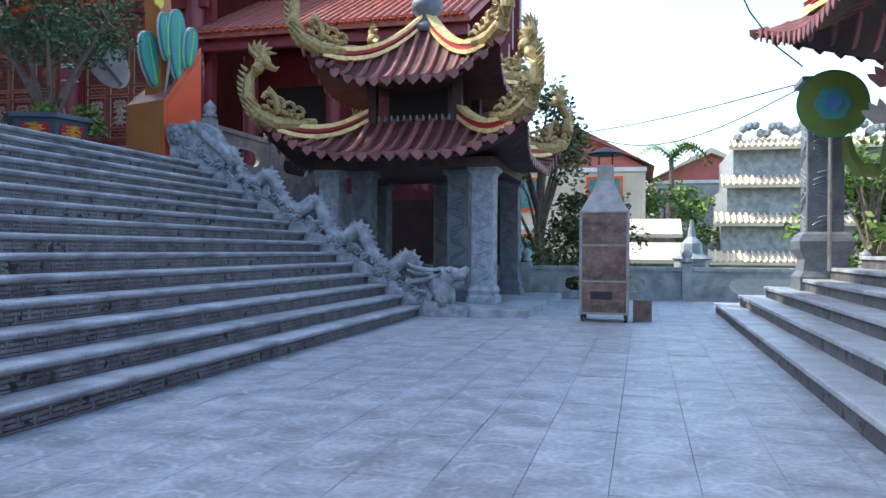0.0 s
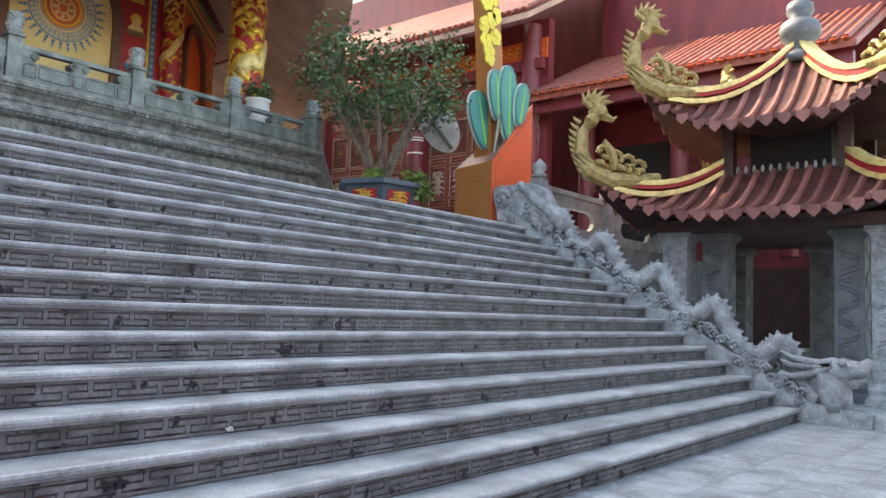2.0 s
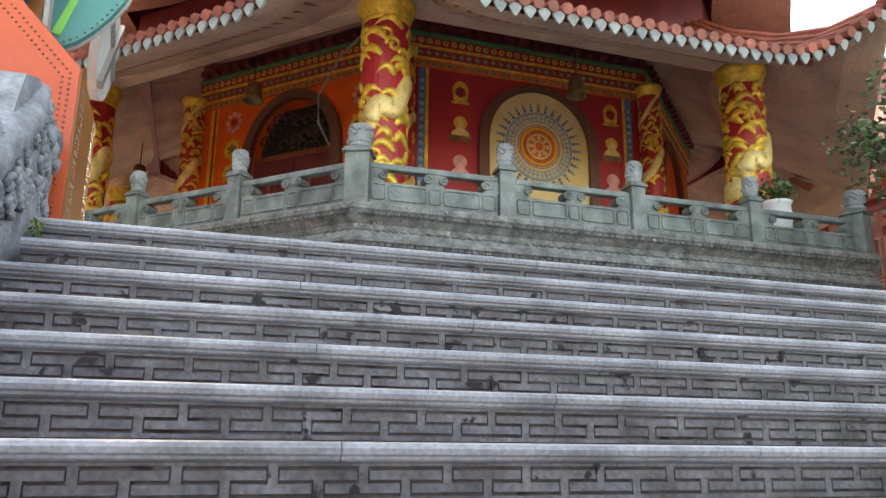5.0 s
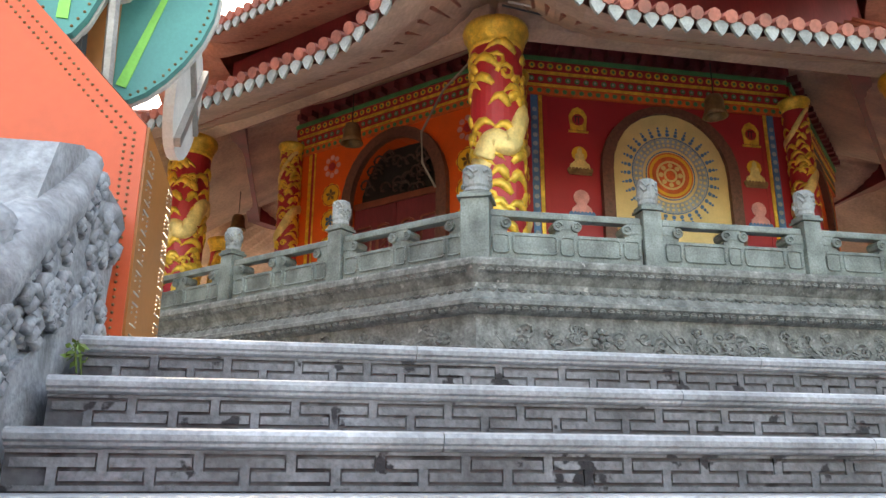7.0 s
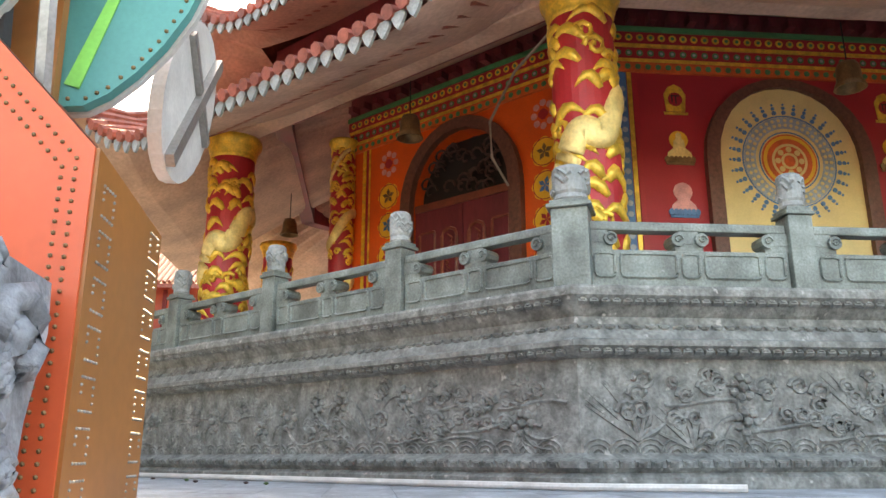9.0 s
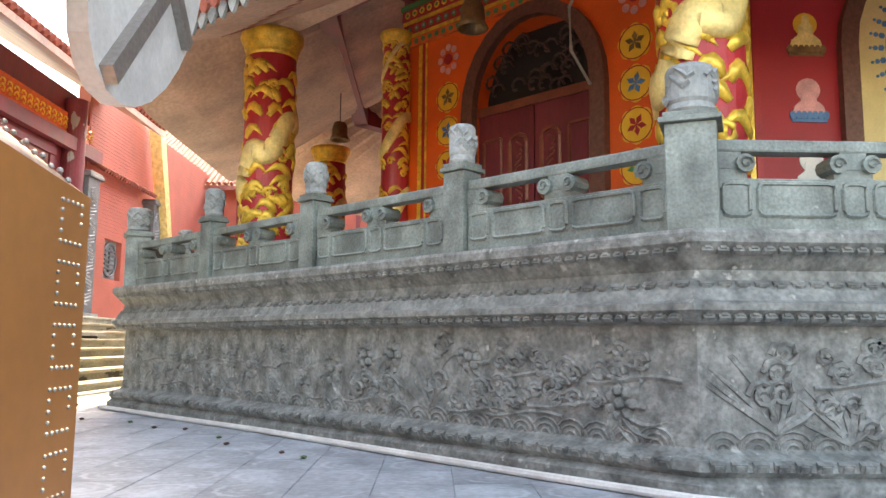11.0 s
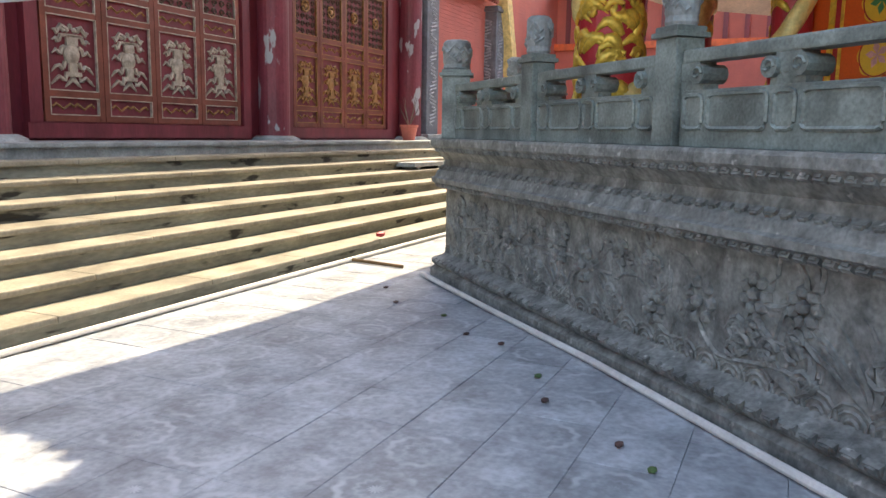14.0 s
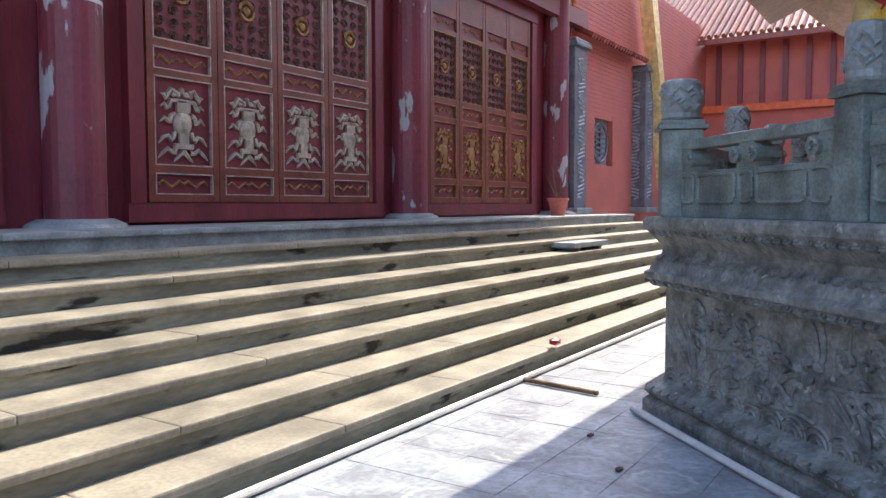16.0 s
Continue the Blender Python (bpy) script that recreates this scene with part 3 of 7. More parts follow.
# carved clouds, flowers and waves on the plinth panels
def relief(bm, m, rnd, kind):
    def curl(u, v, r, turns=1.4, w=0.017, s=1):
        n = 12
        pts = []
        for i in range(n + 1):
            a = i / n * turns * 2 * math.pi
            rr = r * (1 - 0.8 * i / n)
            pts.append(m @ Vector((u + s * rr * math.cos(a), 0.006, v + rr * math.sin(a))))
        tube(bm, pts, [w] * n + [w * 0.5], 5)
    if kind == 0:
        for j in range(9):
            curl(rnd.uniform(-0.15, 0.15), rnd.uniform(-0.08, 0.08), rnd.uniform(0.035, 0.06), s=rnd.choice((-1, 1)))
        tube(bm, [m @ Vector((u / 10, 0.004, -0.09 + 0.02 * math.sin(u))) for u in range(-2, 4)], 0.014, 5)
    elif kind == 1:
        for j in range(7):
            a = j / 7 * 2 * math.pi
            blob(bm, m @ Vector((0.06 * math.cos(a), 0, 0.06 * math.sin(a))), 0.038, 1, (1, 1, 1))
        blob(bm, m @ Vector((0, 0.015, 0)), 0.035, 1)
        for j in range(5):
            a = rnd.uniform(0, 6.28)
            tube(bm, [m @ Vector((q * 0.05 * math.cos(a + q * 0.2), 0.0, q * 0.05 * math.sin(a + q * 0.2))) for q in range(1, 6)], [0.02, 0.018, 0.016, 0.012, 0.004], 5)
    else:
        for j in range(9):
            a = rnd.uniform(0.3, 2.8)
            tube(bm, [m @ Vector((q * 0.045 * math.cos(a + q * 0.12), 0.0, -0.15 + q * 0.05 * math.sin(a))) for q in range(0, 6)], [0.016, 0.018, 0.02, 0.016, 0.012, 0.004], 5)
        for j in range(4):
            curl(rnd.uniform(-0.12, 0.12), rnd.uniform(-0.1, 0.15), 0.05, s=rnd.choice((-1, 1)))


rnd = random.Random(11)
for k in (7, 0):
    half = (APO + 0.05) * math.tan(math.pi / 8)
    tm = face_frame(APO + 0.07, k)
    n = 17
    for i in range(n):
        u = -half + 0.2 + (2 * half - 0.4) * (i + 0.5) / n
        bm = bmnew()
        for v in ((3.18, 2.96) if i % 3 else (3.07,)):
            relief(bm, tm @ Matrix.Translation((u + rnd.uniform(-0.05, 0.05), 0, v)) @ Matrix.Scale(1.1 if i % 3 else 1.5, 4), rnd, rnd.choice((0, 0, 1, 2)))
        part("carved_panel", bm, PLINTH, platform)
    bm = bmnew()
    i, u = 0, -half + 0.1
    while u < half - 0.1:                       # waves along the foot
        for r in (0.10, 0.065, 0.03):
            tube(bm, [tm @ Vector((u + r * math.cos(a), 0.002, TOP + 0.215 + 0.9 * r * math.sin(a))) for a in [q * math.pi / 6 for q in range(7)]], 0.009, 4)
        u += 0.17
    part("carved_waves", bm, PLINTH, platform)


# ---- stone balustrade on the platform ----
def post_top(bm, c, z, r):
    lathe(bm, [(r * 0.9, z), (r * 1.0, z + 0.02), (r * 0.95, z + 0.05), (r * 1.03, z + 0.07), (r * 1.03, z + 0.23), (r * 0.95, z + 0.25), (r * 0.75, z + 0.262)], c, 16)


def drum_curls(bm, c, z, r):
    rr = random.Random(int(abs(c[0] * 100)))
    for i in range(14):
        a, zz = rr.uniform(0, 6.28), z + rr.uniform(0.09, 0.21)
        tube(bm, [(c[0] + r * 1.04 * math.cos(a + q * 0.25), c[1] + r * 1.04 * math.sin(a + q * 0.25), c[2] + zz + 0.03 * math.sin(q * 1.5)) for q in range(5)], 0.014, 4)


def rail_post(x, y, big, turn):
    t = thing("balustrade_post", "grey-green stone balustrade post with carved drum top", "post", (x, y, PF), group="platform balustrade")
    w = 0.125 if big else 0.088
    m = Matrix.Translation((x, y, 0)) @ Matrix.Rotation(turn, 4, 'Z')
    bm = bmnew()
    box(bm, -w, w, -w, w, PF, 4.37, m, bev=0.008)
    part("shaft", bm, RAILSTONE, t)
    bm = bmnew()
    box(bm, -w * 1.22, w * 1.22, -w * 1.22, w * 1.22, 4.372, 4.40, m, bev=0.006)
    box(bm, -w * 1.05, w * 1.05, -w * 1.05, w * 1.05, 4.40, 4.43, m, bev=0.006)
    part("cap", bm, RAILSTONE, t)
    bm = bmnew()
    post_top(bm, (x, y, 0), 4.43, w * 0.98)
    part("carved_drum", bm, STONE, t, "grey carved stone drum")
    bm = bmnew()
    drum_curls(bm, (x, y, 0), 4.43, w * 0.98)
    part("drum_carving", bm, STONE, t, kind="stuff")


def frame_bar(bm, m, u0, u1, z0, z1, y, r=0.03, t=0.012):
    """A raised rounded rectangular moulding."""
    pts = []
    for cx, cz, a0 in ((u1 - r, z1 - r, 0), (u0 + r, z1 - r, 90), (u0 + r, z0 + r, 180), (u1 - r, z0 + r, 270)):
        for a in (0, 45, 90):
            pts.append(m @ Vector((cx + r * math.cos(radians(a0 + a)), y, cz + r * math.sin(radians(a0 + a)))))
    tube(bm, pts + [pts[0]], t, 5)


def rail_bay(m, ln):
    t = thing("stone_railing", "grey-green stone balustrade panel with scroll supports and rail", "balustrade", tuple((m @ Vector((0, 0, PF)))), group="platform balustrade")
    h = ln / 2
    bm = bmnew()
    box(bm, -h, h, -0.05, 0.05, PF, 4.10, m, bev=0.006)
    part("panel", bm, RAILSTONE, t)
    for a, b in ((-h + 0.03, -h + 0.17), (-h + 0.21, -0.1), (-0.06, 0.06), (0.10, h - 0.21), (h - 0.17, h - 0.03)):
        bm = bmnew()
        for s in (-1, 1):
            frame_bar(bm, m, a, b, PF + 0.09, 4.075, s * 0.052)
        part("panel_moulding", bm, RAILSTONE, t)
    bm = bmnew()
    box(bm, -h, h, -0.055, 0.055, 4.235, 4.30, m, bev=0.012)
    part("handrail", bm, RAILSTONE, t)
    for u in (-h + 0.06, 0.0, h - 0.06):
        bm = bmnew()
        for s in ((-1, 1) if u == 0 else ((1,) if u < 0 else (-1,))):
            uu = u + s * 0.085
            tube(bm, [m @ Vector((uu, -0.075, 4.175)), m @ Vector((uu, 0.075, 4.175))], 0.048, 10)
            for yy in (-0.08, 0.08):
                tube(bm, [m @ Vector((uu + 0.035 * math.cos(a) * (1 - a / 9), yy, 4.175 + 0.035 * math.sin(a) * (1 - a / 9))) for a in [q * 0.8 for q in range(9)]], 0.008, 4)
        box(bm, u - 0.1, u + 0.1, -0.045, 0.045, 4.10, 4.15, m)
        box(bm, u - 0.07, u + 0.07, -0.05, 0.05, 4.15, 4.236, m)
        part("scroll_support", bm, RAILSTONE, t)


SIDE = 2 * APO * math.tan(math.pi / 8)
for k in (7, 0, 6):
    tm = face_frame(APO, k)
    for i in range(1, 4):
        p = tm @ Vector((-SIDE / 2 + SIDE * i / 4, 0, 0))
        if k != 6 or i < 4:
            rail_post(p.x, p.y, False, k * math.pi / 4)
    for i in range(4):
        u = -SIDE / 2 + SIDE * (i + 0.5) / 4
        rail_bay(tm @ Matrix.Translation((u, 0, 0)), SIDE / 4 - 0.2)
for k in (0, 1, 7, 6):
    x, y = octo(APO, k)
    rail_post(x, y, True, (k - 0.5) * math.pi / 4)

# ---- temple walls, columns, eaves ----
IN_APO = 4.88
WALLTOP = 7.9
INSIDE = 2 * IN_APO * math.tan(math.pi / 8)
for k in range(8):
    m = face_frame(IN_APO, k)
    bm = bmnew()
    h = INSIDE / 2
    if k == 7:
        sp = 5.92
        pts = [(-h, PF), (-0.82, PF), (-0.82, sp)] + [(0.82 * -math.cos(a), sp + 0.95 * math.sin(a)) for a in [q * math.pi / 12 for q in range(1, 12)]] + [(0.82, sp), (0.82, PF), (h, PF), (h, WALLTOP), (-h, WALLTOP)]
        mm = m @ Matrix(((1, 0, 0, 0), (0, 0, -1, 0), (0, 1, 0, 0), (0, 0, 0, 1)))
        a = [bm.verts.new(mm @ Vector((u, v, 0))) for u, v in pts]
        b = [bm.verts.new(mm @ Vector((u, v, 0.3))) for u, v in pts]
        from_edges = [bm.edges.new((a[i], a[(i + 1) % len(a)])) for i in range(len(a))]
        bmesh.ops.triangle_fill(bm, edges=from_edges, use_beauty=True)
        for i in range(len(a)):
            bm.faces.new((a[i], a[(i + 1) % len(a)], b[(i + 1) % len(a)], b[i]))
    else:
        box(bm, -h, h, -0.3, 0, PF, WALLTOP, m)
    solid("wall_" + ("east", "northeast", "north", "northwest", "west", "southwest", "south", "southeast")[k], bm, ORANGERED if k in (7, 1) else WALLRED,
          "vermilion painted temple wall" if k in (7, 1) else "dark crimson painted temple wall", "wall", "structure")


def press(bm, x, y, r, f):
    """Flatten what stands out of a column's surface to low relief."""
    for v in bm.verts:
        d = Vector((v.co.x - x, v.co.y - y))
        if d.length > r:
            k = (r + (d.length - r) * f) / d.length
            v.co.x, v.co.y = x + d.x * k, y + d.y * k


def dragon_column(x, y, r, z0, z1, name="dragon_column"):
    t = thing(name, "crimson temple column wound with a gilded relief dragon", "column", (x, y, z0), group="temple columns")
    bm = bmnew()
    lathe(bm, [(r, z0), (r, z1)], (x, y, 0), 28)
    part("shaft", bm, RED, t, smooth=False)
    bm = bmnew()
    q = r / 0.29
    lathe(bm, [(r * 1.02, z1 - 0.3 * q), (r * 1.06, z1 - 0.26 * q), (r * 1.04, z1 - 0.22 * q), (r * 1.12, z1 - 0.2 * q), (r * 1.12, z1 - 0.16 * q), (r * 1.26, z1 - 0.1 * q), (r * 1.3, z1 - 0.05 * q), (r * 1.26, z1), (r, z1 + 0.01)], (x, y, 0), 28)
    part("capital", bm, GOLD, t, "gold ringed capital", smooth=True)
    bm = bmnew()
    n = 150
    turns = (z1 - z0) / (2 * math.pi * r) * 0.95
    pts, rad = [], []
    for i in range(n + 1):
        s = i / n
        a = s * turns * 2 * math.pi + 0.6
        wob = 0.10 * q * math.sin(s * 40)
        pts.append((x + (r + 0.01) * math.cos(a), y + (r + 0.01) * math.sin(a), z0 + 0.2 * q + s * (z1 - z0 - 0.55 * q) + wob))
        rad.append(q * (0.07 + 0.075 * math.sin(math.pi * min(1, s * 1.3)) ** 0.5 if s < 0.7 else 0.135 - 0.3 * (s - 0.7)))
    tube(bm, pts, rad, 10)
    press(bm, x, y, r, 0.42)
    part("relief_dragon", bm, PALEGOLD, t, "gilded relief dragon", smooth=True)
    rr = random.Random(int(abs(x * 31 + y * 17)))
    bm = bmnew()
    for i in range(int(120 * (z1 - z0) / 3.2)):
        a, zz = rr.uniform(0, 6.28), rr.uniform(z0 + 0.1, z1 - 0.4 * q)
        L = rr.uniform(0.14, 0.3) * q
        d = rr.choice((-1, 1))
        tube(bm, [(x + (r + 0.004) * math.cos(a + d * j * L / r / 4), y + (r + 0.004) * math.sin(a + d * j * L / r / 4), zz + 0.10 * q * math.sin(j * 0.7) + j * 0.01) for j in range(6)],
             [0.03 * q, 0.06 * q, 0.06 * q, 0.045 * q, 0.025 * q, 0.004], 6)
    for i in range(int(26 * (z1 - z0) / 3.2)):                     # cloud scrolls
        a, zz, d = rr.uniform(0, 6.28), rr.uniform(z0 + 0.3, z1 - 0.45 * q), rr.choice((-1, 1))
        R0 = rr.uniform(0.07, 0.11) * q
        tube(bm, [(x + (r + 0.008) * math.cos(a + d * R0 * (1 - j / 13) * math.cos(j * 0.8) / r), y + (r + 0.008) * math.sin(a + d * R0 * (1 - j / 13) * math.cos(j * 0.8) / r), zz + R0 * (1 - j / 13) * math.sin(j * 0.8)) for j in range(11)], 0.03 * q, 6)
    press(bm, x, y, r, 0.5)
    part("relief_flames", bm, GOLD, t, "gilded relief clouds and flames", smooth=True)
    bm = bmnew()
    lathe(bm, [(r * 1.35, z0), (r * 1.35, z0 + 0.08), (r * 1.15, z0 + 0.16), (r * 1.02, z0 + 0.2)], (x, y, 0), 24)
    part("base", bm, GOLD, t)


CR = 7.0
for k in (0, 1, 7, 6):
    a = -math.pi / 8 + k * math.pi / 4
    dragon_column(OC[0] + CR * math.cos(a), OC[1] + CR * math.sin(a), 0.29, PF, 6.9)
for k in (0, 1, 7):
    a = -math.pi / 8 + k * math.pi / 4
    dragon_column(OC[0] + 5.42 * math.cos(a), OC[1] + 5.42 * math.sin(a), 0.17, PF, 7.2, "wall_column")

# soffit, eave and roof; the eave's edge turns up at the corners
def eave_point(k, s, apothem, z, lift):
    """Point at fraction s along face k."""
    a, b = octo(apothem, k), octo(apothem, k + 1)
    e = abs(2 * s - 1)
    out = 1 + 0.035 * max(0, e - 0.45) ** 2 / 0.3
    px, py = a[0] + (b[0] - a[0]) * s, a[1] + (b[1] - a[1]) * s
    return OC[0] + (px - OC[0]) * out, OC[1] + (py - OC[1]) * out, z + lift * max(0, (e - 0.5) / 0.5) ** 2.2


def roof_tier(name, label, inner, zi, outer, zo, lift, seen, soffit_in=None, soffit_z=None, group=""):
    t = thing(name, label, "roof", (OC[0], OC[1], zo), kind="structure")
    N = 24
    for k in range(8):
        bm = bmnew()
        up, lo = [], []
        R = 6
        rows = []
        for j in range(R + 1):
            f = j / R
            ap = inner + (outer - inner) * f
            zz = zi + (zo - zi) * (1 - (1 - f) ** 1.6)
            rows.append([eave_point(k, i / N, ap, zz, lift * f ** 2) for i in range(N + 1)])
        sheet(bm, rows)
        part("roof_sheet", bm, TILE_RED, t)
        if k in seen:
            n = int(2 * outer * math.tan(math.pi / 8) / 0.17)
            for i in range(n):
                s = (i + 0.5) / n
                bm = bmnew()
                line = []
                for j in range(R + 1):
                    f = j / R
                    ap = inner + (outer - inner) * f
                    zz = zi + (zo - zi) * (1 - (1 - f) ** 1.6)
                    x, y, z = eave_point(k, s, ap, zz, lift * f ** 2)
                    line.append((x, y, z + 0.035))
                tube(bm, line, 0.05, 6)
                part("tile_row", bm, TILE_RED, t)
            bm = bmnew()
            for i in range(n + 1):
                s = i / n
                x, y, z = eave_point(k, min(max(s, 0.004), 0.996), outer + 0.02, zo, lift)
                m = Matrix.Translation((x, y, z - 0.03)) @ Matrix.Rotation(k * math.pi / 4 + math.pi / 2, 4, 'Z')
                prism(bm, [(-0.07, 0.04), (-0.07, -0.02), (-0.03, -0.09), (0, -0.12), (0.03, -0.09), (0.07, -0.02), (0.07, 0.04)], 0.03, m @ Matrix.Rotation(math.pi / 2, 4, 'X'))
            ends = bmnew()
            for i in range(n):
                x, y, z = eave_point(k, (i + 0.5) / n, outer, zo, lift)
                d = Vector((math.cos(k * math.pi / 4), math.sin(k * math.pi / 4), -0.25)) * 0.09
                p = Vector((x, y, z + 0.06))
                tube(ends, [p - d, p + d], 0.068, 8)
            part("eave_tile_ends", ends, TILE_RED, t, "round red eave tile ends", kind="stuff")
            part("eave_drops", bm, STONE, t, "grey leaf-shaped eave drip tiles", kind="stuff")
        bm = bmnew()
        if soffit_in:
            sheet(bm, [[eave_point(k, i / N, outer - 0.02, zo - 0.07, lift) for i in range(N + 1)], [eave_point(k, i / N, outer - 0.5, zo + 0.12, lift * 0.7) for i in range(N + 1)],
                       [eave_point(k, i / N, soffit_in, soffit_z, 0) for i in range(N + 1)]])
            part("soffit", bm, SOFFIT, t, "brown plastered eave soffit")
    return t


EAVE = 8.15
roof_tier("temple_roof", "red tiled temple roof with upturned eave corners", 4.4, 9.6, EAVE, 6.15, 0.95, (7, 0), 4.72, 7.93)
for k in (7, 0):                               # ring beam on the columns
    m = face_frame(CR * math.cos(math.pi / 8), k)
    bm = bmnew()
    h = CR * math.sin(math.pi / 8)
    box(bm, -h, h, -0.14, 0.14, 6.9, 7.2, m, bev=0.02)
    solid("trim", bm, SOFFIT, "brown ring beam over the temple columns", "beam", "structure")
for k in range(8):                             # upper storeys of the tower; the higher two are unseen, added to block sun
    for ap, z0, z1 in ((6.0, 7.3, 8.4), (4.3, 9.3, 12.6), (3.2, 12.4, 18.7)):
        m = face_frame(ap, k)
        bm = bmnew()
        h = ap * math.tan(math.pi / 8)
        box(bm, -h, h, -0.25, 0, z0, z1, m)
        solid("wall_upper", bm, REDWOOD, "maroon timber wall of the upper temple storeys, higher ones added to cast shade", "wall", "structure")
roof_tier("temple_roof", "upper red tiled temple roof", 3.6, 10.9, 7.2, 8.0, 0.9, (7, 0), 6.0, 8.4)
# Unseen top roof, added and sized so its shadow covers stair and court.
roof_tier("temple_roof", "unseen red tiled top roof added to shade the court", 0.1, 22.5, 6.4, 18.4, 0.9, (), 3.2, 18.6)


# ---- halls on both sides of the terrace: doors, columns, steps ----
HALLF = 3.72


def door_leaf(m, w, z0, z1, parent, bright):
    """One carved leaf: frame, lattice, vase relief and small panels; x along the wall, y out of it."""
    h = w / 2
    bm = bmnew()
    for a, b in ((-h, -h + 0.07), (h - 0.07, h)):
        box(bm, a, b, -0.02, 0.035, z0, z1, m)
    zs = [z0, z0 + 0.07, z0 + 0.27, z0 + 0.34, z0 + 1.16, z0 + 1.22, z0 + 1.42, z0 + 1.49, z0 + 2.42, z0 + 2.48, z0 + 2.66, z1]
    for a, b in ((zs[0], zs[1]), (zs[2], zs[3]), (zs[4], zs[5]), (zs[6], zs[7]), (zs[8], zs[9]), (zs[10], zs[11])):
        box(bm, -h + 0.07, h - 0.07, -0.02, 0.03, a, b, m)
    leaf = part("door_leaf", bm, DOORWOOD, parent)
    bm = bmnew()
    box(bm, -h + 0.05, h - 0.05, -0.015, -0.005, z0, z1, m)
    part("backing", bm, REDWOOD, leaf)
    rel = SILVER if bright else BRONZEREL
    bm = bmnew()
    for a, b in ((zs[1], zs[2]), (zs[5], zs[6]), (zs[9], zs[10])):
        cz = (a + b) / 2
        for s in (-1, 1):
            tube(bm, [m @ Vector((s * q * (h - 0.12) / 6, 0.0, cz + 0.03 * math.sin(q * 1.6))) for q in range(7)], 0.014, 4)
    part("scroll_relief", bm, BRONZEREL, leaf)
    # pale beading round the panels
    bm = bmnew()
    for a, b in ((zs[1], zs[2]), (zs[3], zs[4]), (zs[5], zs[6]), (zs[7], zs[8])):
        for u in (-h + 0.078, h - 0.078):
            box(bm, u - 0.006, u + 0.006, 0.0, 0.034, a, b, m)
        for z in (a + 0.006, b - 0.006):
            box(bm, -h + 0.075, h - 0.075, 0.0, 0.032, z - 0.006, z + 0.006, m)
    part("beading", bm, rel, leaf)
    # vase with ribbons
    bm = bmnew()
    cz = (zs[3] + zs[4]) / 2
    mv = m @ Matrix.Translation((0, 0.0, cz))
    s = w / 0.75
    blob(bm, mv @ Vector((0, 0, 0.0)), 0.105 * s, 2, (1, 0.3, 1.15))
    box(bm, -0.07 * s, 0.07 * s, 0, 0.03, 0.09, 0.2, mv)
    box(bm, -0.11 * s, 0.11 * s, 0, 0.03, 0.185, 0.215, mv)
    box(bm, -0.05 * s, 0.05 * s, 0, 0.03, -0.2, -0.1, mv)
    box(bm, -0.10 * s, 0.10 * s, 0, 0.03, -0.25, -0.2, mv)
    for sd in (-1, 1):
        for a0, ph in ((0.28, 0.0), (0.05, 1.0), (-0.12, 2.0), (-0.25, 2.6), (0.18, 0.5)):
            tube(bm, [mv @ Vector((sd * s * (0.07 + 0.035 * q + 0.02 * math.sin(q + ph)), 0.008, a0 - 0.012 * q + 0.035 * math.sin(q * 1.7 + ph))) for q in range(6)], [0.022, 0.024, 0.026, 0.022, 0.02, 0.008], 5)
        for j in range(3):
            blob(bm, mv @ Vector((sd * 0.045 * s * j, 0.0, 0.26 + 0.04 * (j == 0))), 0.035, 1, (1, 0.5, 1))
        tube(bm, [mv @ Vector((sd * s * 0.02 * q, 0.006, -0.27 - 0.02 * q)) for q in range(6)], [0.03, 0.026, 0.022, 0.018, 0.014, 0.006], 5)
    part("vase_relief", bm, rel, leaf, "silvered vase relief" if bright else "bronze vase relief")
    # pierced lattice
    bm = bmnew()
    lz0, lz1 = zs[7], zs[8]
    rr = random.Random(7)
    nu, nv = 4, 8
    for i in range(nu):
        for j in range(nv):
            u = -h + 0.09 + (w - 0.18) * (i + 0.5) / nu
            v = lz0 + (lz1 - lz0) * (j + 0.5) / nv
            r0 = min((w - 0.18) / nu, (lz1 - lz0) / nv) * 0.46
            sgn = rr.choice((-1, 1))
            tube(bm, [m @ Vector((u + sgn * r0 * (1 - q / 12) * math.cos(q * 0.9), 0.004, v + r0 * (1 - q / 12) * math.sin(q * 0.9))) for q in range(9)], 0.015, 4)
    part("lattice", bm, LATTICE, leaf, kind="stuff")
    bm = bmnew()
    cz = (lz0 + lz1) / 2
    lathe_pts = [m @ Vector((0.09 * math.cos(a), 0.015, cz + 0.09 * math.sin(a))) for a in [q * math.pi / 6 for q in range(13)]]
    tube(bm, lathe_pts, 0.02, 5)
    blob(bm, m @ Vector((0, 0.01, cz)), 0.055, 1, (1, 0.6, 1))
    part("rosette", bm, BRONZEREL, leaf)


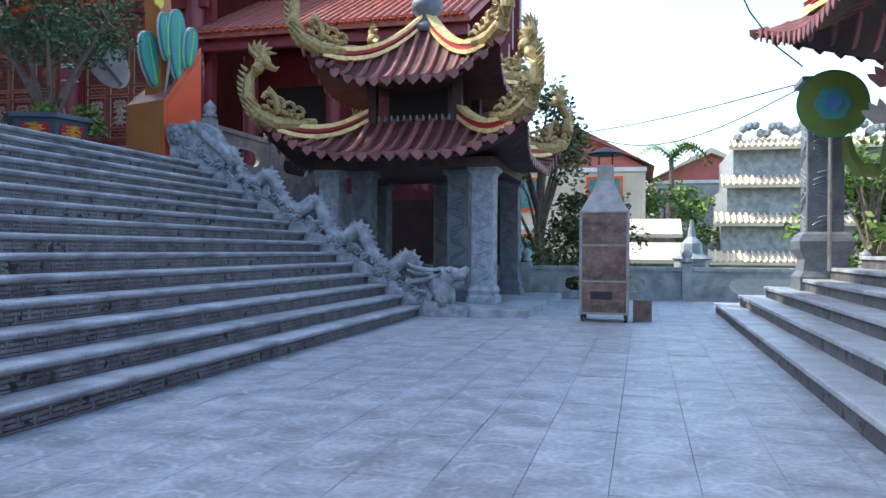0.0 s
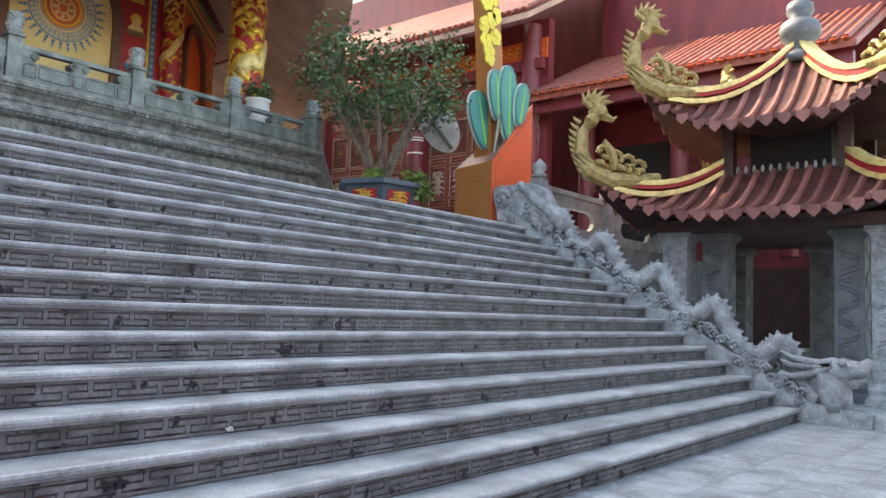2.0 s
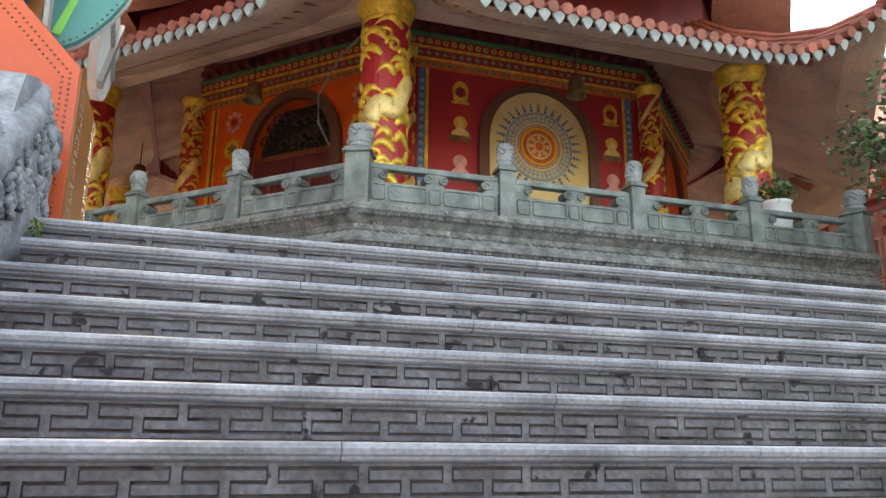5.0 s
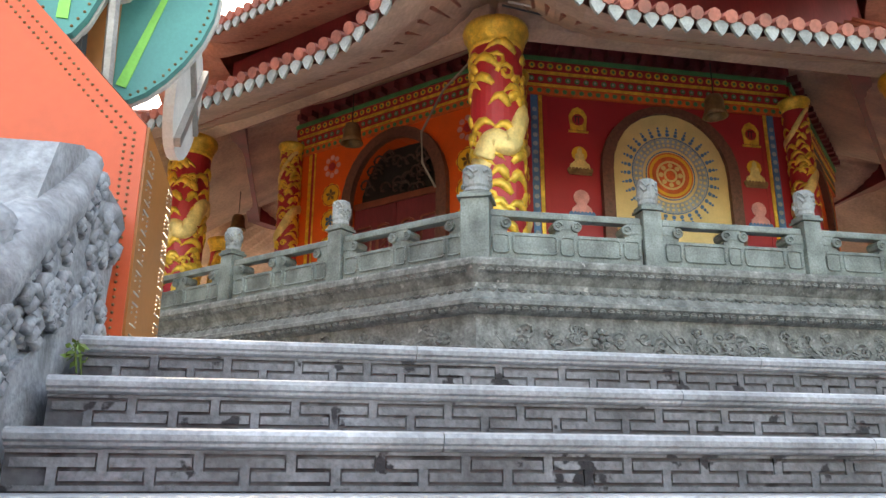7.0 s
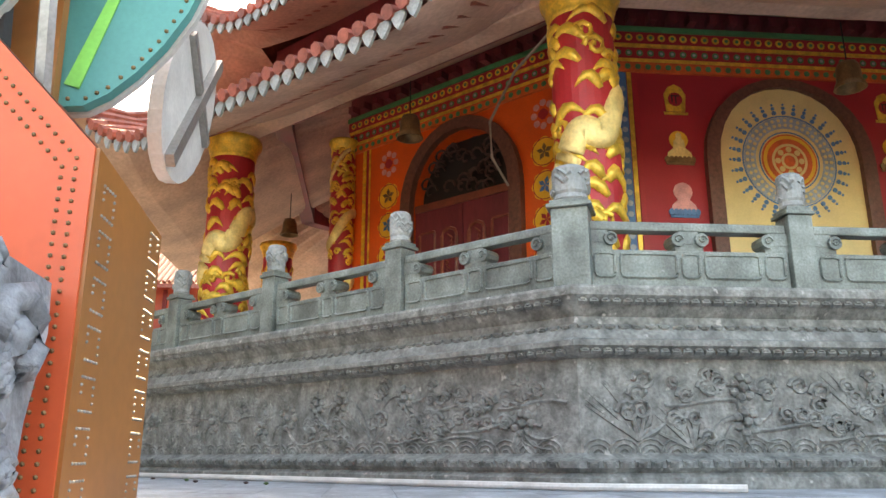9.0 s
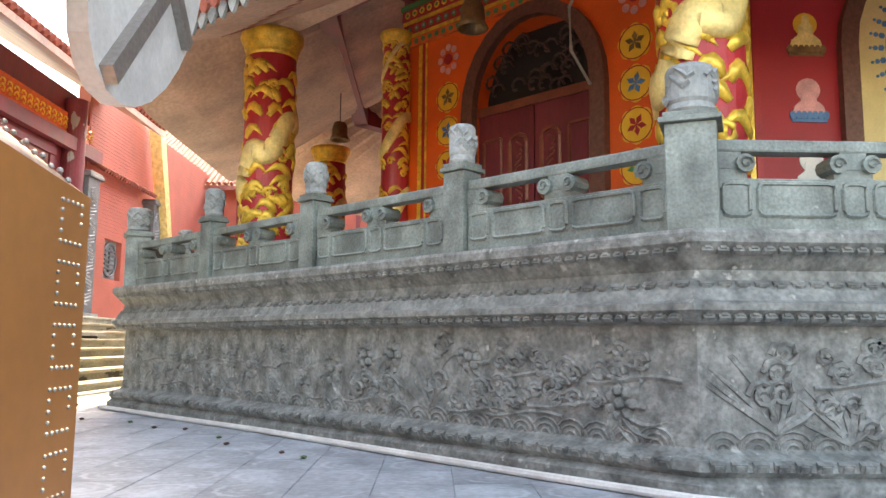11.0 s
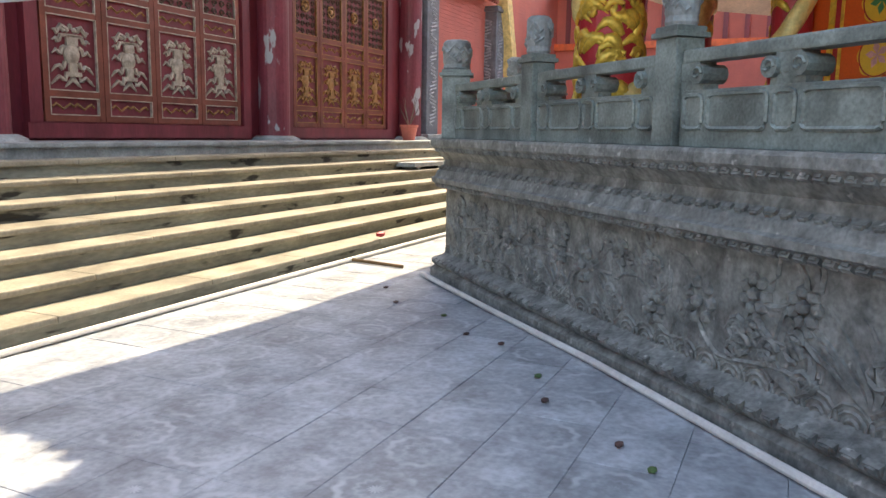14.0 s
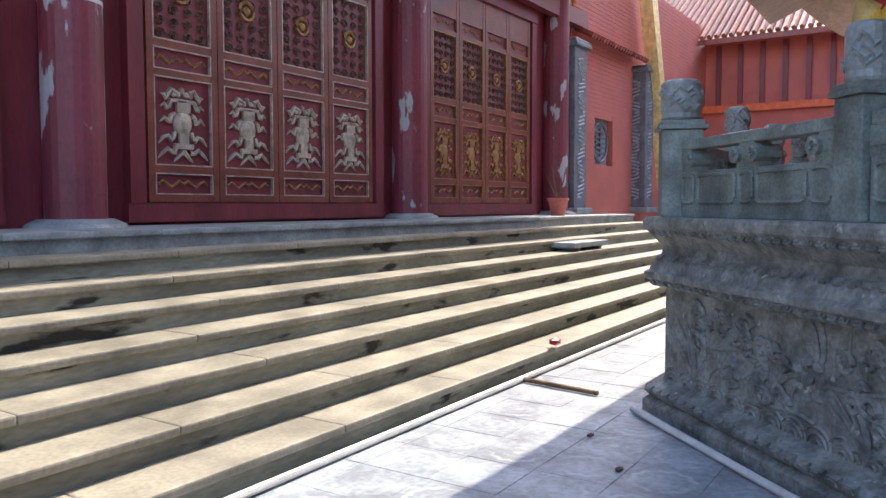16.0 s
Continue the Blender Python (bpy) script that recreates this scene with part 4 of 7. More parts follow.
def hall(wall_y, sgn, cols, bays, x_lo, x_hi, bands, far_light):
    """A timber hall; sgn: the side it faces along y."""
    def M(x):
        return Matrix.Translation((x, wall_y, 0)) @ Matrix.Diagonal((1, sgn, 1, 1))
    z1 = HALLF + 3.3
    bm = bmnew()
    box(bm, x_lo, x_hi, -0.3, -0.05, TOP, 8.6, M(0))
    solid("wall_south" if sgn > 0 else "wall_north", bm, REDWOOD, "maroon painted timber hall wall", "wall", "structure")
    for x in cols:
        t = thing("timber_column", "round maroon timber column with flaking paint on a stone foot", "column", (x, wall_y, HALLF), group="hall columns")
        bm = bmnew()
        c = M(x) @ Vector((0, 0.1, 0))
        lathe(bm, [(0.24, HALLF + 0.06), (0.24, 8.4)], (c.x, c.y, 0), 24)
        part("shaft", bm, REDWORN, t, smooth=False)
        bm = bmnew()
        lathe(bm, [(0.40, HALLF), (0.38, HALLF + 0.03), (0.29, HALLF + 0.07)], (c.x, c.y, 0), 24)
        part("foot", bm, STONE, t, "round grey stone foot")
        if x in bands:
            for z in (5.52, 5.88, 5.95, 6.2):
                bm = bmnew()
                lathe(bm, [(0.243, z), (0.243, z + 0.035)], (c.x, c.y, 0), 24, caps=False)
                part("band", bm, WHITE, t, "white painted band")
    for i, (a, b, n) in enumerate(bays):
        d = thing("door_%d" % (1 + i), "carved folding door of brown-red leaves with gilded vase panels", "door", (a, wall_y, HALLF), kind="structure")
        bm = bmnew()
        box(bm, a - 0.22, b + 0.22, -0.06, 0.05, HALLF + 0.03, HALLF + 0.2, M(0))
        for q in (a - 0.2, b + 0.04):
            box(bm, q, q + 0.16, -0.06, 0.06, HALLF + 0.2, z1, M(0))
        box(bm, a - 0.22, b + 0.22, -0.06, 0.08, z1, z1 + 0.22, M(0))
        part("door_frame", bm, REDWOOD, d)
        w = (b - a) / n
        for j in range(n):
            door_leaf(M(a + w * (j + 0.5)), w - 0.01, HALLF + 0.21, z1, d, i != far_light)
    bm = bmnew()
    box(bm, x_lo, x_hi, 0.1, 0.26, z1 + 0.22, z1 + 0.5, M(0))
    solid("trim", bm, REDWOOD, "maroon lintel beam over the hall doors", "beam", "structure")
    bm = bmnew()
    box(bm, x_lo, x_hi, -0.02, 0.04, z1 + 0.55, z1 + 1.05, M(0))
    solid("trim", bm, ORANGEPAINT, "orange and gold frieze board under the hall eave", "frieze", "structure")
    bm = bmnew()
    x, rr = x_lo + 0.2, random.Random(4)
    while x < x_hi - 0.2:
        for q in range(2):
            tube(bm, [M(0) @ Vector((x + 0.1 * math.cos(a) * (1 - a / 8), 0.045, z1 + 0.8 + 0.12 * (q - 0.5) + 0.1 * math.sin(a) * (1 - a / 8))) for a in [j * 0.8 for j in range(8)]], 0.02, 4)
        x += 0.24
    solid("frieze_scrolls", bm, GOLD, "gilded scrolls along the hall frieze board", "frieze", "stuff")
    # roof
    t = thing("hall_roof", "red tiled hall roof over dark rafters", "roof", ((x_lo + x_hi) / 2, wall_y, 8.4), kind="structure")
    bm = bmnew()
    prism(bm, [(1.5, 8.0), (1.5, 8.14), (-3.5, 11.2), (-3.5, 11.0)], x_hi - x_lo + 0.8, Matrix(((0, 0, 1, x_lo - 0.4), (sgn, 0, 0, wall_y), (0, 1, 0, 0), (0, 0, 0, 1))))
    part("roof_sheet", bm, SOFFIT, t)
    bm = bmnew()
    n = int((x_hi - x_lo + 0.8) / 0.2)
    for i in range(n):
        x = x_lo - 0.3 + i * 0.2
        tube(bm, [M(0) @ Vector((x, 1.55, 8.2)), M(0) @ Vector((x, -3.4, 11.3))], 0.075, 6)
    part("tile_rows", bm, TILE_RED, t, kind="stuff")
    return M


hall(-5.36, 1, (-9.0, -13.36, -18.05, -22.6), ((-12.6, -9.6, 4), (-17.35, -14.1, 4), (-21.7, -18.65, 4)), -23.7, -4.0, (-13.36,), 2)
hall(17.6, -1, (-22.0, -18.4, -14.4, -10.6), ((-18.0, -14.9, 4), (-14.0, -11.1, 4)), -24.0, -10.2, (-14.4,), 9)


def hall_steps(wall_y, sgn, x0, x1, first, n, treadw):
    rise = (HALLF - TOP) / n
    t = thing("stair", "sunlit yellowed stone steps with dark water stains", "stair", ((x0 + x1) / 2, wall_y + sgn * 2, TOP), kind="structure")
    rr = random.Random(2)
    for k in range(n):
        y = first - sgn * treadw * k
        z = TOP + rise * (k + 1)
        back = wall_y - sgn * 0.1 if k == n - 1 else y - sgn * (treadw + 0.06)
        ya, yb = sorted((y - sgn * 0.035, back))
        bm = bmnew()
        box(bm, x0, x1, ya, yb, TOP - 0.04, z - 0.05)
        part("riser", bm, SOUTHRISER if k < n - 1 else STONE, t)
        x = x0
        while x < x1:
            e = min(x + rr.uniform(1.1, 1.6), x1)
            bm = bmnew()
            ya, yb = sorted((y, back))
            box(bm, x + 0.002, e - 0.002, ya, yb, z - 0.048 + 0.0, z, bev=0.012)
            part("tread", bm, SOUTHSTEP if k < n - 1 else STONE, t)
            x = e
    return t


hall_steps(-5.36, 1, -24.0, -4.5, -2.0, 8, 0.32)
hall_steps(17.6, -1, -24, -10.2, 15.0, 7, 0.36)

# pilaster, pink wall with a round-character window, roofs behind
for px, hh in ((-23.15, 6.8), (-27.1, 6.9)):
    t = thing("stone_pilaster", "dark green-grey stone pilaster with carved front and moulded cap", "pilaster", (px, -5.2, HALLF), group="pilasters")
    bm = bmnew()
    box(bm, px - 0.28, px + 0.28, -5.5, -5.0, HALLF + 0.12, hh, bev=0.015)
    part("shaft", bm, PILLARSTONE, t)
    bm = bmnew()
    box(bm, px - 0.36, px + 0.36, -5.56, -4.93, hh, hh + 0.08, bev=0.02)
    box(bm, px - 0.32, px + 0.32, -5.53, -4.96, hh + 0.08, hh + 0.14, bev=0.02)
    part("cap", bm, PILLARSTONE, t)
    bm = bmnew()
    box(bm, px - 0.38, px + 0.38, -5.56, -4.9, HALLF, HALLF + 0.12, bev=0.03)
    part("foot", bm, STONE, t)
    bm = bmnew()
    rr = random.Random(1)
    for i in range(26):
        z = HALLF + 0.3 + i * (hh - HALLF - 0.5) / 26
        tube(bm, [(px + 0.285, -5.25 + 0.12 * math.sin(q + i), z + 0.05 * q / 2) for q in range(5)], 0.022, 4)
        tube(bm, [(px + 0.16 * math.sin(q * 0.9 + i), -4.995, z + 0.05 * q / 2) for q in range(5)], 0.02, 4)
    part("carving", bm, PALEPILLAR, t, kind="stuff")
bm = bmnew()
WX0, WX1, WZ0, WZ1 = -25.6, -24.6, 4.72, 5.68
for a, b, c, d in ((-34, WX0, TOP, 9), (WX1, -23.4, TOP, 9), (WX0, WX1, TOP, WZ0), (WX0, WX1, WZ1, 9)):
    box(bm, a, b, -5.6, -5.32, c, d)
solid("wall_pink", bm, PINKWALL, "pink-red painted brick gable wall", "wall", "structure")
bm = bmnew()
for i in range(60):
    z = HALLF + 0.09 * i
    if z < 8.9:
        for a, b in (((-34, WX0), (WX1, -23.45)) if WZ0 - 0.03 < z < WZ1 + 0.03 else ((-34, -23.45),)):
            box(bm, a + 0.01, b - 0.01, -5.322, -5.314, z, z + 0.08)
solid("brick_courses", bm, PINKWALL, "pink-red brick courses of the gable wall", "brick courses", "stuff")
win = thing("window_1", "grey stone round longevity-character window grille", "window", ((WX0 + WX1) / 2, -5.35, WZ0), kind="structure")
bm = bmnew()
box(bm, WX0, WX1, -5.5, -5.45, WZ0, WZ1)
part("window_back", bm, STONE, win)
wc = Vector(((WX0 + WX1) / 2, -5.4, (WZ0 + WZ1) / 2))
bm = bmnew()
tube(bm, [wc + Vector((0.4 * math.cos(a), 0, 0.4 * math.sin(a))) for a in [q * math.pi / 12 for q in range(25)]], 0.03, 6)
for dz in (-0.22, -0.11, 0, 0.11, 0.22):
    box(bm, wc.x - 0.26, wc.x + 0.26, -5.42, -5.38, wc.z + dz - 0.02, wc.z + dz + 0.02)
box(bm, wc.x - 0.02, wc.x + 0.02, -5.42, -5.38, wc.z - 0.3, wc.z + 0.3)
part("window_grille", bm, PILLARSTONE, win)
bm = bmnew()
for i in range(22):
    x = -23.6 - 0.15 * i
    tube(bm, [(x, -4.95, 7.1), (x, -5.6, 7.45)], 0.06, 6)
solid("wall_coping", bm, TILE_RED, "small red tile coping on the pink wall", "coping", "stuff")
# far red building with ribbed upper wall and tiled roof, west
t = thing("far_hall", "pink-red building with ribbed upper wall and red tiled roof", "building", (-33, 0, TOP))
bm = bmnew()
box(bm, -34, -33, -20, 22, TOP, 6.6)
part("wall", bm, PINKWALL, t)
bm = bmnew()
box(bm, -33.9, -33.1, -20, 22, 6.6, 8.6)
part("upper_wall", bm, PINKWALL, t)
for i in range(70):
    bm = bmnew()
    y = -20 + i * 0.6
    box(bm, -33.1, -33.02, y, y + 0.14, 6.75, 8.5)
    part("rib", bm, REDWOOD, t)
bm = bmnew()
box(bm, -33.1, -32.85, -20, 22, 6.55, 6.75)
part("ledge", bm, ORANGEPAINT, t)
bm = bmnew()
prism(bm, [(-32.2, 8.4), (-32.2, 8.55), (-38, 12.2), (-38, 12)], 42, Matrix(((1, 0, 0, 0), (0, 0, 1, -20), (0, 1, 0, 0), (0, 0, 0, 1))))
part("roof", bm, TILE_RED, t)
bm = bmnew()
for i in range(210):
    tube(bm, [(-32.15, -20 + i * 0.2, 8.6), (-38, -20 + i * 0.2, 12.3)], 0.07, 5)
part("tile_rows", bm, TILE_RED, t, kind="stuff")
# stair-side gold dragon coping against the pink wall
bm = bmnew()
prism(bm, [(-28.4, 4.2), (-28.1, 4.2), (-26.2, 9.4), (-26.6, 9.4)], 0.3, Matrix(((1, 0, 0, 0), (0, 0, 1, -5.1), (0, 1, 0, 0), (0, 0, 0, 1))))
solid("gable_coping", bm, PALEGOLD, "pale stone and gold raking gable coping", "coping", "structure")

# ---- temple wall decoration ----
def ring(bm, m, r0, r1, y, seg=40):
    """Flat ring 4 mm thick in the wall plane."""
    vs = [[bm.verts.new(m @ Vector((r * math.cos(2 * math.pi * i / seg), yy, r * math.sin(2 * math.pi * i / seg)))) for i in range(seg)] for r, yy in ((r0, y - 0.004), (r0, y), (r1, y), (r1, y - 0.004))]
    for a, b in zip(vs, vs[1:]):
        for i in range(seg):
            bm.faces.new((a[i], a[(i + 1) % seg], b[(i + 1) % seg], b[i]))


def disc(bm, m, r, y, seg=24, petals=0, depth=0.006):
    pts = []
    for i in range(seg if not petals else petals * 6):
        a = 2 * math.pi * i / (seg if not petals else petals * 6)
        rr = r * (1 if not petals else 0.88 + 0.12 * abs(math.cos(a * petals / 2)))
        pts.append((rr * math.cos(a), rr * math.sin(a)))
    prism(bm, pts, depth, m @ Matrix.Translation((0, y, 0)) @ Matrix(((1, 0, 0, 0), (0, 0, 1, 0), (0, 1, 0, 0), (0, 0, 0, 1))))


def arch_pts(w, z0, zs, top, n=14):
    return [(-w, z0)] + [(-w * math.cos(a), zs + (top - zs) * math.sin(a)) for a in [q * math.pi / n for q in range(n + 1)]] + [(w, z0)]


WALLM = Matrix(((1, 0, 0, 0), (0, 0, 1, 0), (0, 1, 0, 0), (0, 0, 0, 1)))


def arch_frame(bm, m, w0, w1, z0, zs, t0, t1, depth):
    a, b = arch_pts(w0, z0, zs, t0), arch_pts(w1, z0, zs, t1)
    for i in range(len(a) - 1):
        q = [a[i], a[i + 1], b[i + 1], b[i]]
        prism(bm, q, depth, m @ WALLM)


HW = INSIDE / 2
for k in (0, 7, 1):
    m = face_frame(IN_APO + 0.003, k)
    # painted cornice bands
    bands = thing("cornice", "painted temple cornice in red, gold, green and pink bands", "cornice", tuple(m @ Vector((0, 0, 7.0))), kind="structure")
    for z0, z1, dep, mt in ((7.01, 7.13, 0.04, ORANGEPAINT), (7.13, 7.17, 0.05, GOLD), (7.17, 7.31, 0.045, RED), (7.31, 7.35, 0.07, GOLD), (7.35, 7.49, 0.08, RED), (7.49, 7.55, 0.11, GREEN), (7.55, 7.89, 0.05, REDWOOD)):
        bm = bmnew()
        box(bm, -HW, HW, -0.004, dep, z0, z1, m)
        part("band", bm, mt, bands)
    for z, dep, mt, sz, pitch in ((7.07, 0.042, GREEN, 0.035, 0.12), (7.24, 0.047, GREEN, 0.04, 0.13), (7.24, 0.049, PALEBLUE, 0.02, 0.13), (7.42, 0.082, GOLD, 0.045, 0.13), (7.42, 0.086, GREEN, 0.022, 0.13)):
        bm = bmnew()
        u = -HW + 0.1
        while u < HW - 0.08:
            disc(bm, m @ Matrix.Translation((u, 0, z)), sz, dep - 0.002, 10, petals=0, depth=0.006)
            u += pitch
        part("painted_flowers", bm, mt, bands, kind="stuff")
    bm = bmnew()
    u = -HW + 0.1
    while u < HW - 0.1:
        box(bm, u, u + 0.09, 0.05, 0.20, 7.59, 7.69, m)
        u += 0.24
    part("bracket_row", bm, REDWOOD, bands, kind="stuff")
    # painted strips at the edges
    for s in (-1, 1):
        st = thing("painted_strip", "blue and gold painted border strip on the temple wall", "border", tuple(m @ Vector((s * (HW - 0.3), 0, PF))), kind="structure")
        for off, w, mt in ((0.22, 0.10, BLUE), (0.33, 0.05, GOLD), (0.39, 0.06, RED)) if k == 0 else ((0.24, 0.06, GOLD), (0.31, 0.05, RED), (0.36, 0.03, GOLD)):
            bm = bmnew()
            a, b = sorted((s * (HW - off), s * (HW - off - w)))
            box(bm, a, b, 0, 0.008, PF, 7.01, m)
            part("stripe", bm, mt, st)
        bm = bmnew()
        for q in range(24):
            disc(bm, m @ Matrix.Translation((s * (HW - 0.27), 0, PF + 0.1 + q * 0.125)), 0.035, 0.007, 8, depth=0.004)
        part("painted_flowers", bm, PALEBLUE if k == 0 else STICKER, st, kind="stuff")
    if k == 0:
        m = m @ Matrix.Translation((0.14, 0, -0.03))
        mand = thing("mandala_panel", "cream arched niche painted with a round red and blue mandala", "wall painting", tuple(m @ Vector((0, 0, PF))))
        bm = bmnew()
        prism(bm, arch_pts(0.84, PF + 0.35, 6.02, 6.90), 0.02, m @ WALLM)
        part("panel", bm, YELLOW, mand)
        bm = bmnew()
        arch_frame(bm, m, 0.84, 1.0, PF + 0.3, 6.02, 6.90, 7.0, 0.09)
        part("arch_frame", bm, ARCHWOOD, mand, "brown carved arched frame")
        mm = m @ Matrix.Translation((0, 0, 6.0))
        for r0, r1, y, mt, nm in ((0.0005, 0.33, 0.026, ORANGEPAINT, "red_disc"), (0.27, 0.31, 0.031, STICKER, "ring"), (0.18, 0.21, 0.031, YELLOW, "ring"), (0.07, 0.10, 0.031, YELLOW, "ring"),
                                  (0.345, 0.36, 0.025, BLUE, "ring"), (0.40, 0.54, 0.025, PALEBLUE, "ring"), (0.545, 0.56, 0.027, BLUE, "ring")):
            bm = bmnew()
            ring(bm, mm, r0, r1, y)
            part(nm, bm, mt, mand)
        bm = bmnew()
        for i in range(8):
            a = i * math.pi / 4
            disc(bm, mm @ Matrix.Translation((0.14 * math.cos(a), 0, 0.14 * math.sin(a))), 0.035, 0.028, 8)
        part("petals", bm, YELLOW, mand)
        bm = bmnew()
        for i in range(40):
            a = i * math.pi / 20
            for r, sz in ((0.44, 0.022), (0.50, 0.022)):
                disc(bm, mm @ Matrix.Translation((r * math.cos(a), 0, r * math.sin(a))), sz, 0.024, 6)
        part("letter_dots", bm, YELLOW, mand, kind="stuff")
        bm = bmnew()
        for i in range(32):
            a = i * math.pi / 16
            for r, sz in ((0.60, 0.03), (0.655, 0.024), (0.70, 0.016)):
                disc(bm, mm @ Matrix.Translation((r * math.cos(a), 0, r * math.sin(a))), sz, 0.0215, 6)
        part("ray_dots", bm, BLUE, mand, kind="stuff")
        for s in (-1, 1):
            for z, mt, m2 in ((6.72, GOLD, WALLRED), (6.12, GOLD, BRONZE), (5.5, PINK, BLUE), (4.85, WHITE, PALEBLUE), (4.4, GOLD, PINK)):
                e = thing("painted_emblem", "small painted lotus emblem on the crimson wall", "emblem", tuple(m @ Vector((s * 1.28, 0, z))), group="wall emblems")
                c = m @ Matrix.Translation((s * 1.28, 0, z))
                bm = bmnew()
                if z > 6.5:                                        # plaque with a dark sign
                    prism(bm, [(-0.11, -0.15), (0.11, -0.15), (0.13, 0.06), (0.08, 0.15), (0, 0.19), (-0.08, 0.15), (-0.13, 0.06)], 0.008, c @ WALLM)
                    box(bm, -0.14, 0.14, 0.0, 0.010, -0.19, -0.16, c)
                    part("plaque", bm, mt, e)
                    bm = bmnew()
                    disc(bm, c, 0.085, 0.007, 16)
                    part("field", bm, m2, e)
                    bm = bmnew()
                    box(bm, -0.05, 0.05, 0.011, 0.016, 0.035, 0.05, c)
                    box(bm, 0.0, 0.014, 0.011, 0.016, -0.06, 0.035, c)
                    box(bm, -0.045, -0.03, 0.011, 0.016, -0.04, 0.035, c)
                    part("sign", bm, BLACK, e)
                    continue
                disc(bm, c @ Matrix.Translation((0, 0, 0.10)), 0.11, 0.0, 16)
                part("aureole", bm, STICKER if mt is GOLD else mt, e)
                bm = bmnew()
                prism(bm, [(-0.15, -0.12), (0.15, -0.12), (0.13, -0.05), (0.07, 0.0), (0.06, 0.09), (0.035, 0.11), (0.03, 0.17), (0, 0.2), (-0.03, 0.17), (-0.035, 0.11), (-0.06, 0.09), (-0.07, 0.0), (-0.13, -0.05)], 0.014, c @ WALLM)
                part("figure", bm, mt if mt is not GOLD else PALEGOLD, e)
                bm = bmnew()
                for q in range(7):
                    u = -0.15 + 0.05 * q
                    prism(bm, [(u - 0.03, -0.13), (u - 0.02, -0.17), (u + 0.02, -0.17), (u + 0.03, -0.13), (u + 0.012, -0.10), (u - 0.012, -0.10)], 0.018 + 0.001 * (q % 2), c @ WALLM)
                box(bm, -0.16, 0.16, 0.0, 0.014, -0.20, -0.172, c)
                part("base", bm, m2, e)
    else:
        d = thing("door_%d" % (7 if k == 7 else 8), "dark carved arched double door with pierced fanlight", "door", tuple(m @ Vector((0, 0, PF))), kind="structure")
        bm = bmnew()
        arch_frame(bm, m, 0.80, 0.97, PF, 5.92, 6.85, 7.0, 0.10)
        part("arch_frame", bm, ARCHWOOD, d, "brown carved arched frame")
        for s in (-1, 1):
            bm = bmnew()
            a, b = sorted((s * 0.01, s * 0.80))
            box(bm, a, b, -0.10, -0.04, PF, 5.89, m)
            leaf = part("door_leaf", bm, REDWOOD, d)
            bm = bmnew()
            for z0, z1 in ((PF + 0.15, PF + 0.75), (PF + 0.9, PF + 1.75)):
                frame_bar(bm, m, min(s * 0.1, s * 0.34), max(s * 0.1, s * 0.34), z0, z1, -0.035, 0.1, 0.025)
                frame_bar(bm, m, min(s * 0.46, s * 0.72), max(s * 0.46, s * 0.72), z0, z1, -0.035, 0.03, 0.02)
            for q in range(8):
                tube(bm, [m @ Vector((s * 0.22 + 0.05 * math.sin(j + q), -0.035, PF + 0.95 + 0.09 * q + 0.03 * j)) for j in range(4)], 0.014, 4)
            part("carving", bm, DOORWOOD, leaf)
        bm = bmnew()
        box(bm, -0.80, 0.80, -0.12, -0.02, 5.87, 5.97, m)
        part("transom", bm, DOORWOOD, d)
        bm = bmnew()
        rr = random.Random(6)
        for q in range(34):
            u, v = rr.uniform(-0.68, 0.68), rr.uniform(6.0, 6.68)
            if (u / 0.8) ** 2 + ((v - 5.92) / 0.9) ** 2 < 0.85:
                tube(bm, [m @ Vector((u + 0.12 * math.cos(a) * (1 - a / 7), -0.06, v + 0.12 * math.sin(a) * (1 - a / 7))) for a in [j * 0.7 for j in range(8)]], 0.018, 4)
        part("pierced_fanlight", bm, DARKWOODSHADE, d)
        # Near-black sheet behind the leaves paints the unlit room.
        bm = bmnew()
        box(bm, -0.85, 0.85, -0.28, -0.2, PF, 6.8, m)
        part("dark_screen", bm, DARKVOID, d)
        for s in (-1, 1):
            e = thing("rosette_emblem", "pink flower ring emblem on the vermilion wall", "emblem", tuple(m @ Vector((s * 1.27, 0, 6.5))), group="wall emblems")
            bm = bmnew()
            c = m @ Matrix.Translation((s * 1.27, 0, 6.7))
            for j in range(8):
                a = j * math.pi / 4
                disc(bm, c @ Matrix.Translation((0.13 * math.cos(a), 0, 0.15 * math.sin(a))), 0.045, 0.001, 8)
            part("ring", bm, PINK, e)
            bm = bmnew()
            disc(bm, c, 0.07, 0.002, 12, petals=4, depth=0.008)
            part("centre", bm, RED, e)
            for j, (z, mt) in enumerate(((6.22, WHITE), (5.8, BLUE), (5.38, RED), (4.96, GREEN), (4.54, PINK))):
                e = thing("medallion", "yellow lobed medallion with a painted symbol", "medallion", tuple(m @ Vector((s * 1.27, 0, z))), group="wall medallions")
                c = m @ Matrix.Translation((s * 1.27, 0, z))
                bm = bmnew()
                disc(bm, c, 0.195, 0.0, petals=8, depth=0.008)
                part("medallion_disc", bm, STICKER, e)
                bm = bmnew()
                ring(bm, c, 0.165, 0.175, 0.012)
                part("rim", bm, RED, e)
                bm = bmnew()
                for q in range(5):
                    a = q * 2 * math.pi / 5 + j
                    prism(bm, [(0, 0), (0.03, 0.06), (0, 0.11), (-0.03, 0.06)], 0.006, c @ Matrix.Translation((0, 0.006, 0)) @ WALLM @ Matrix.Rotation(a, 4, 'Z'))
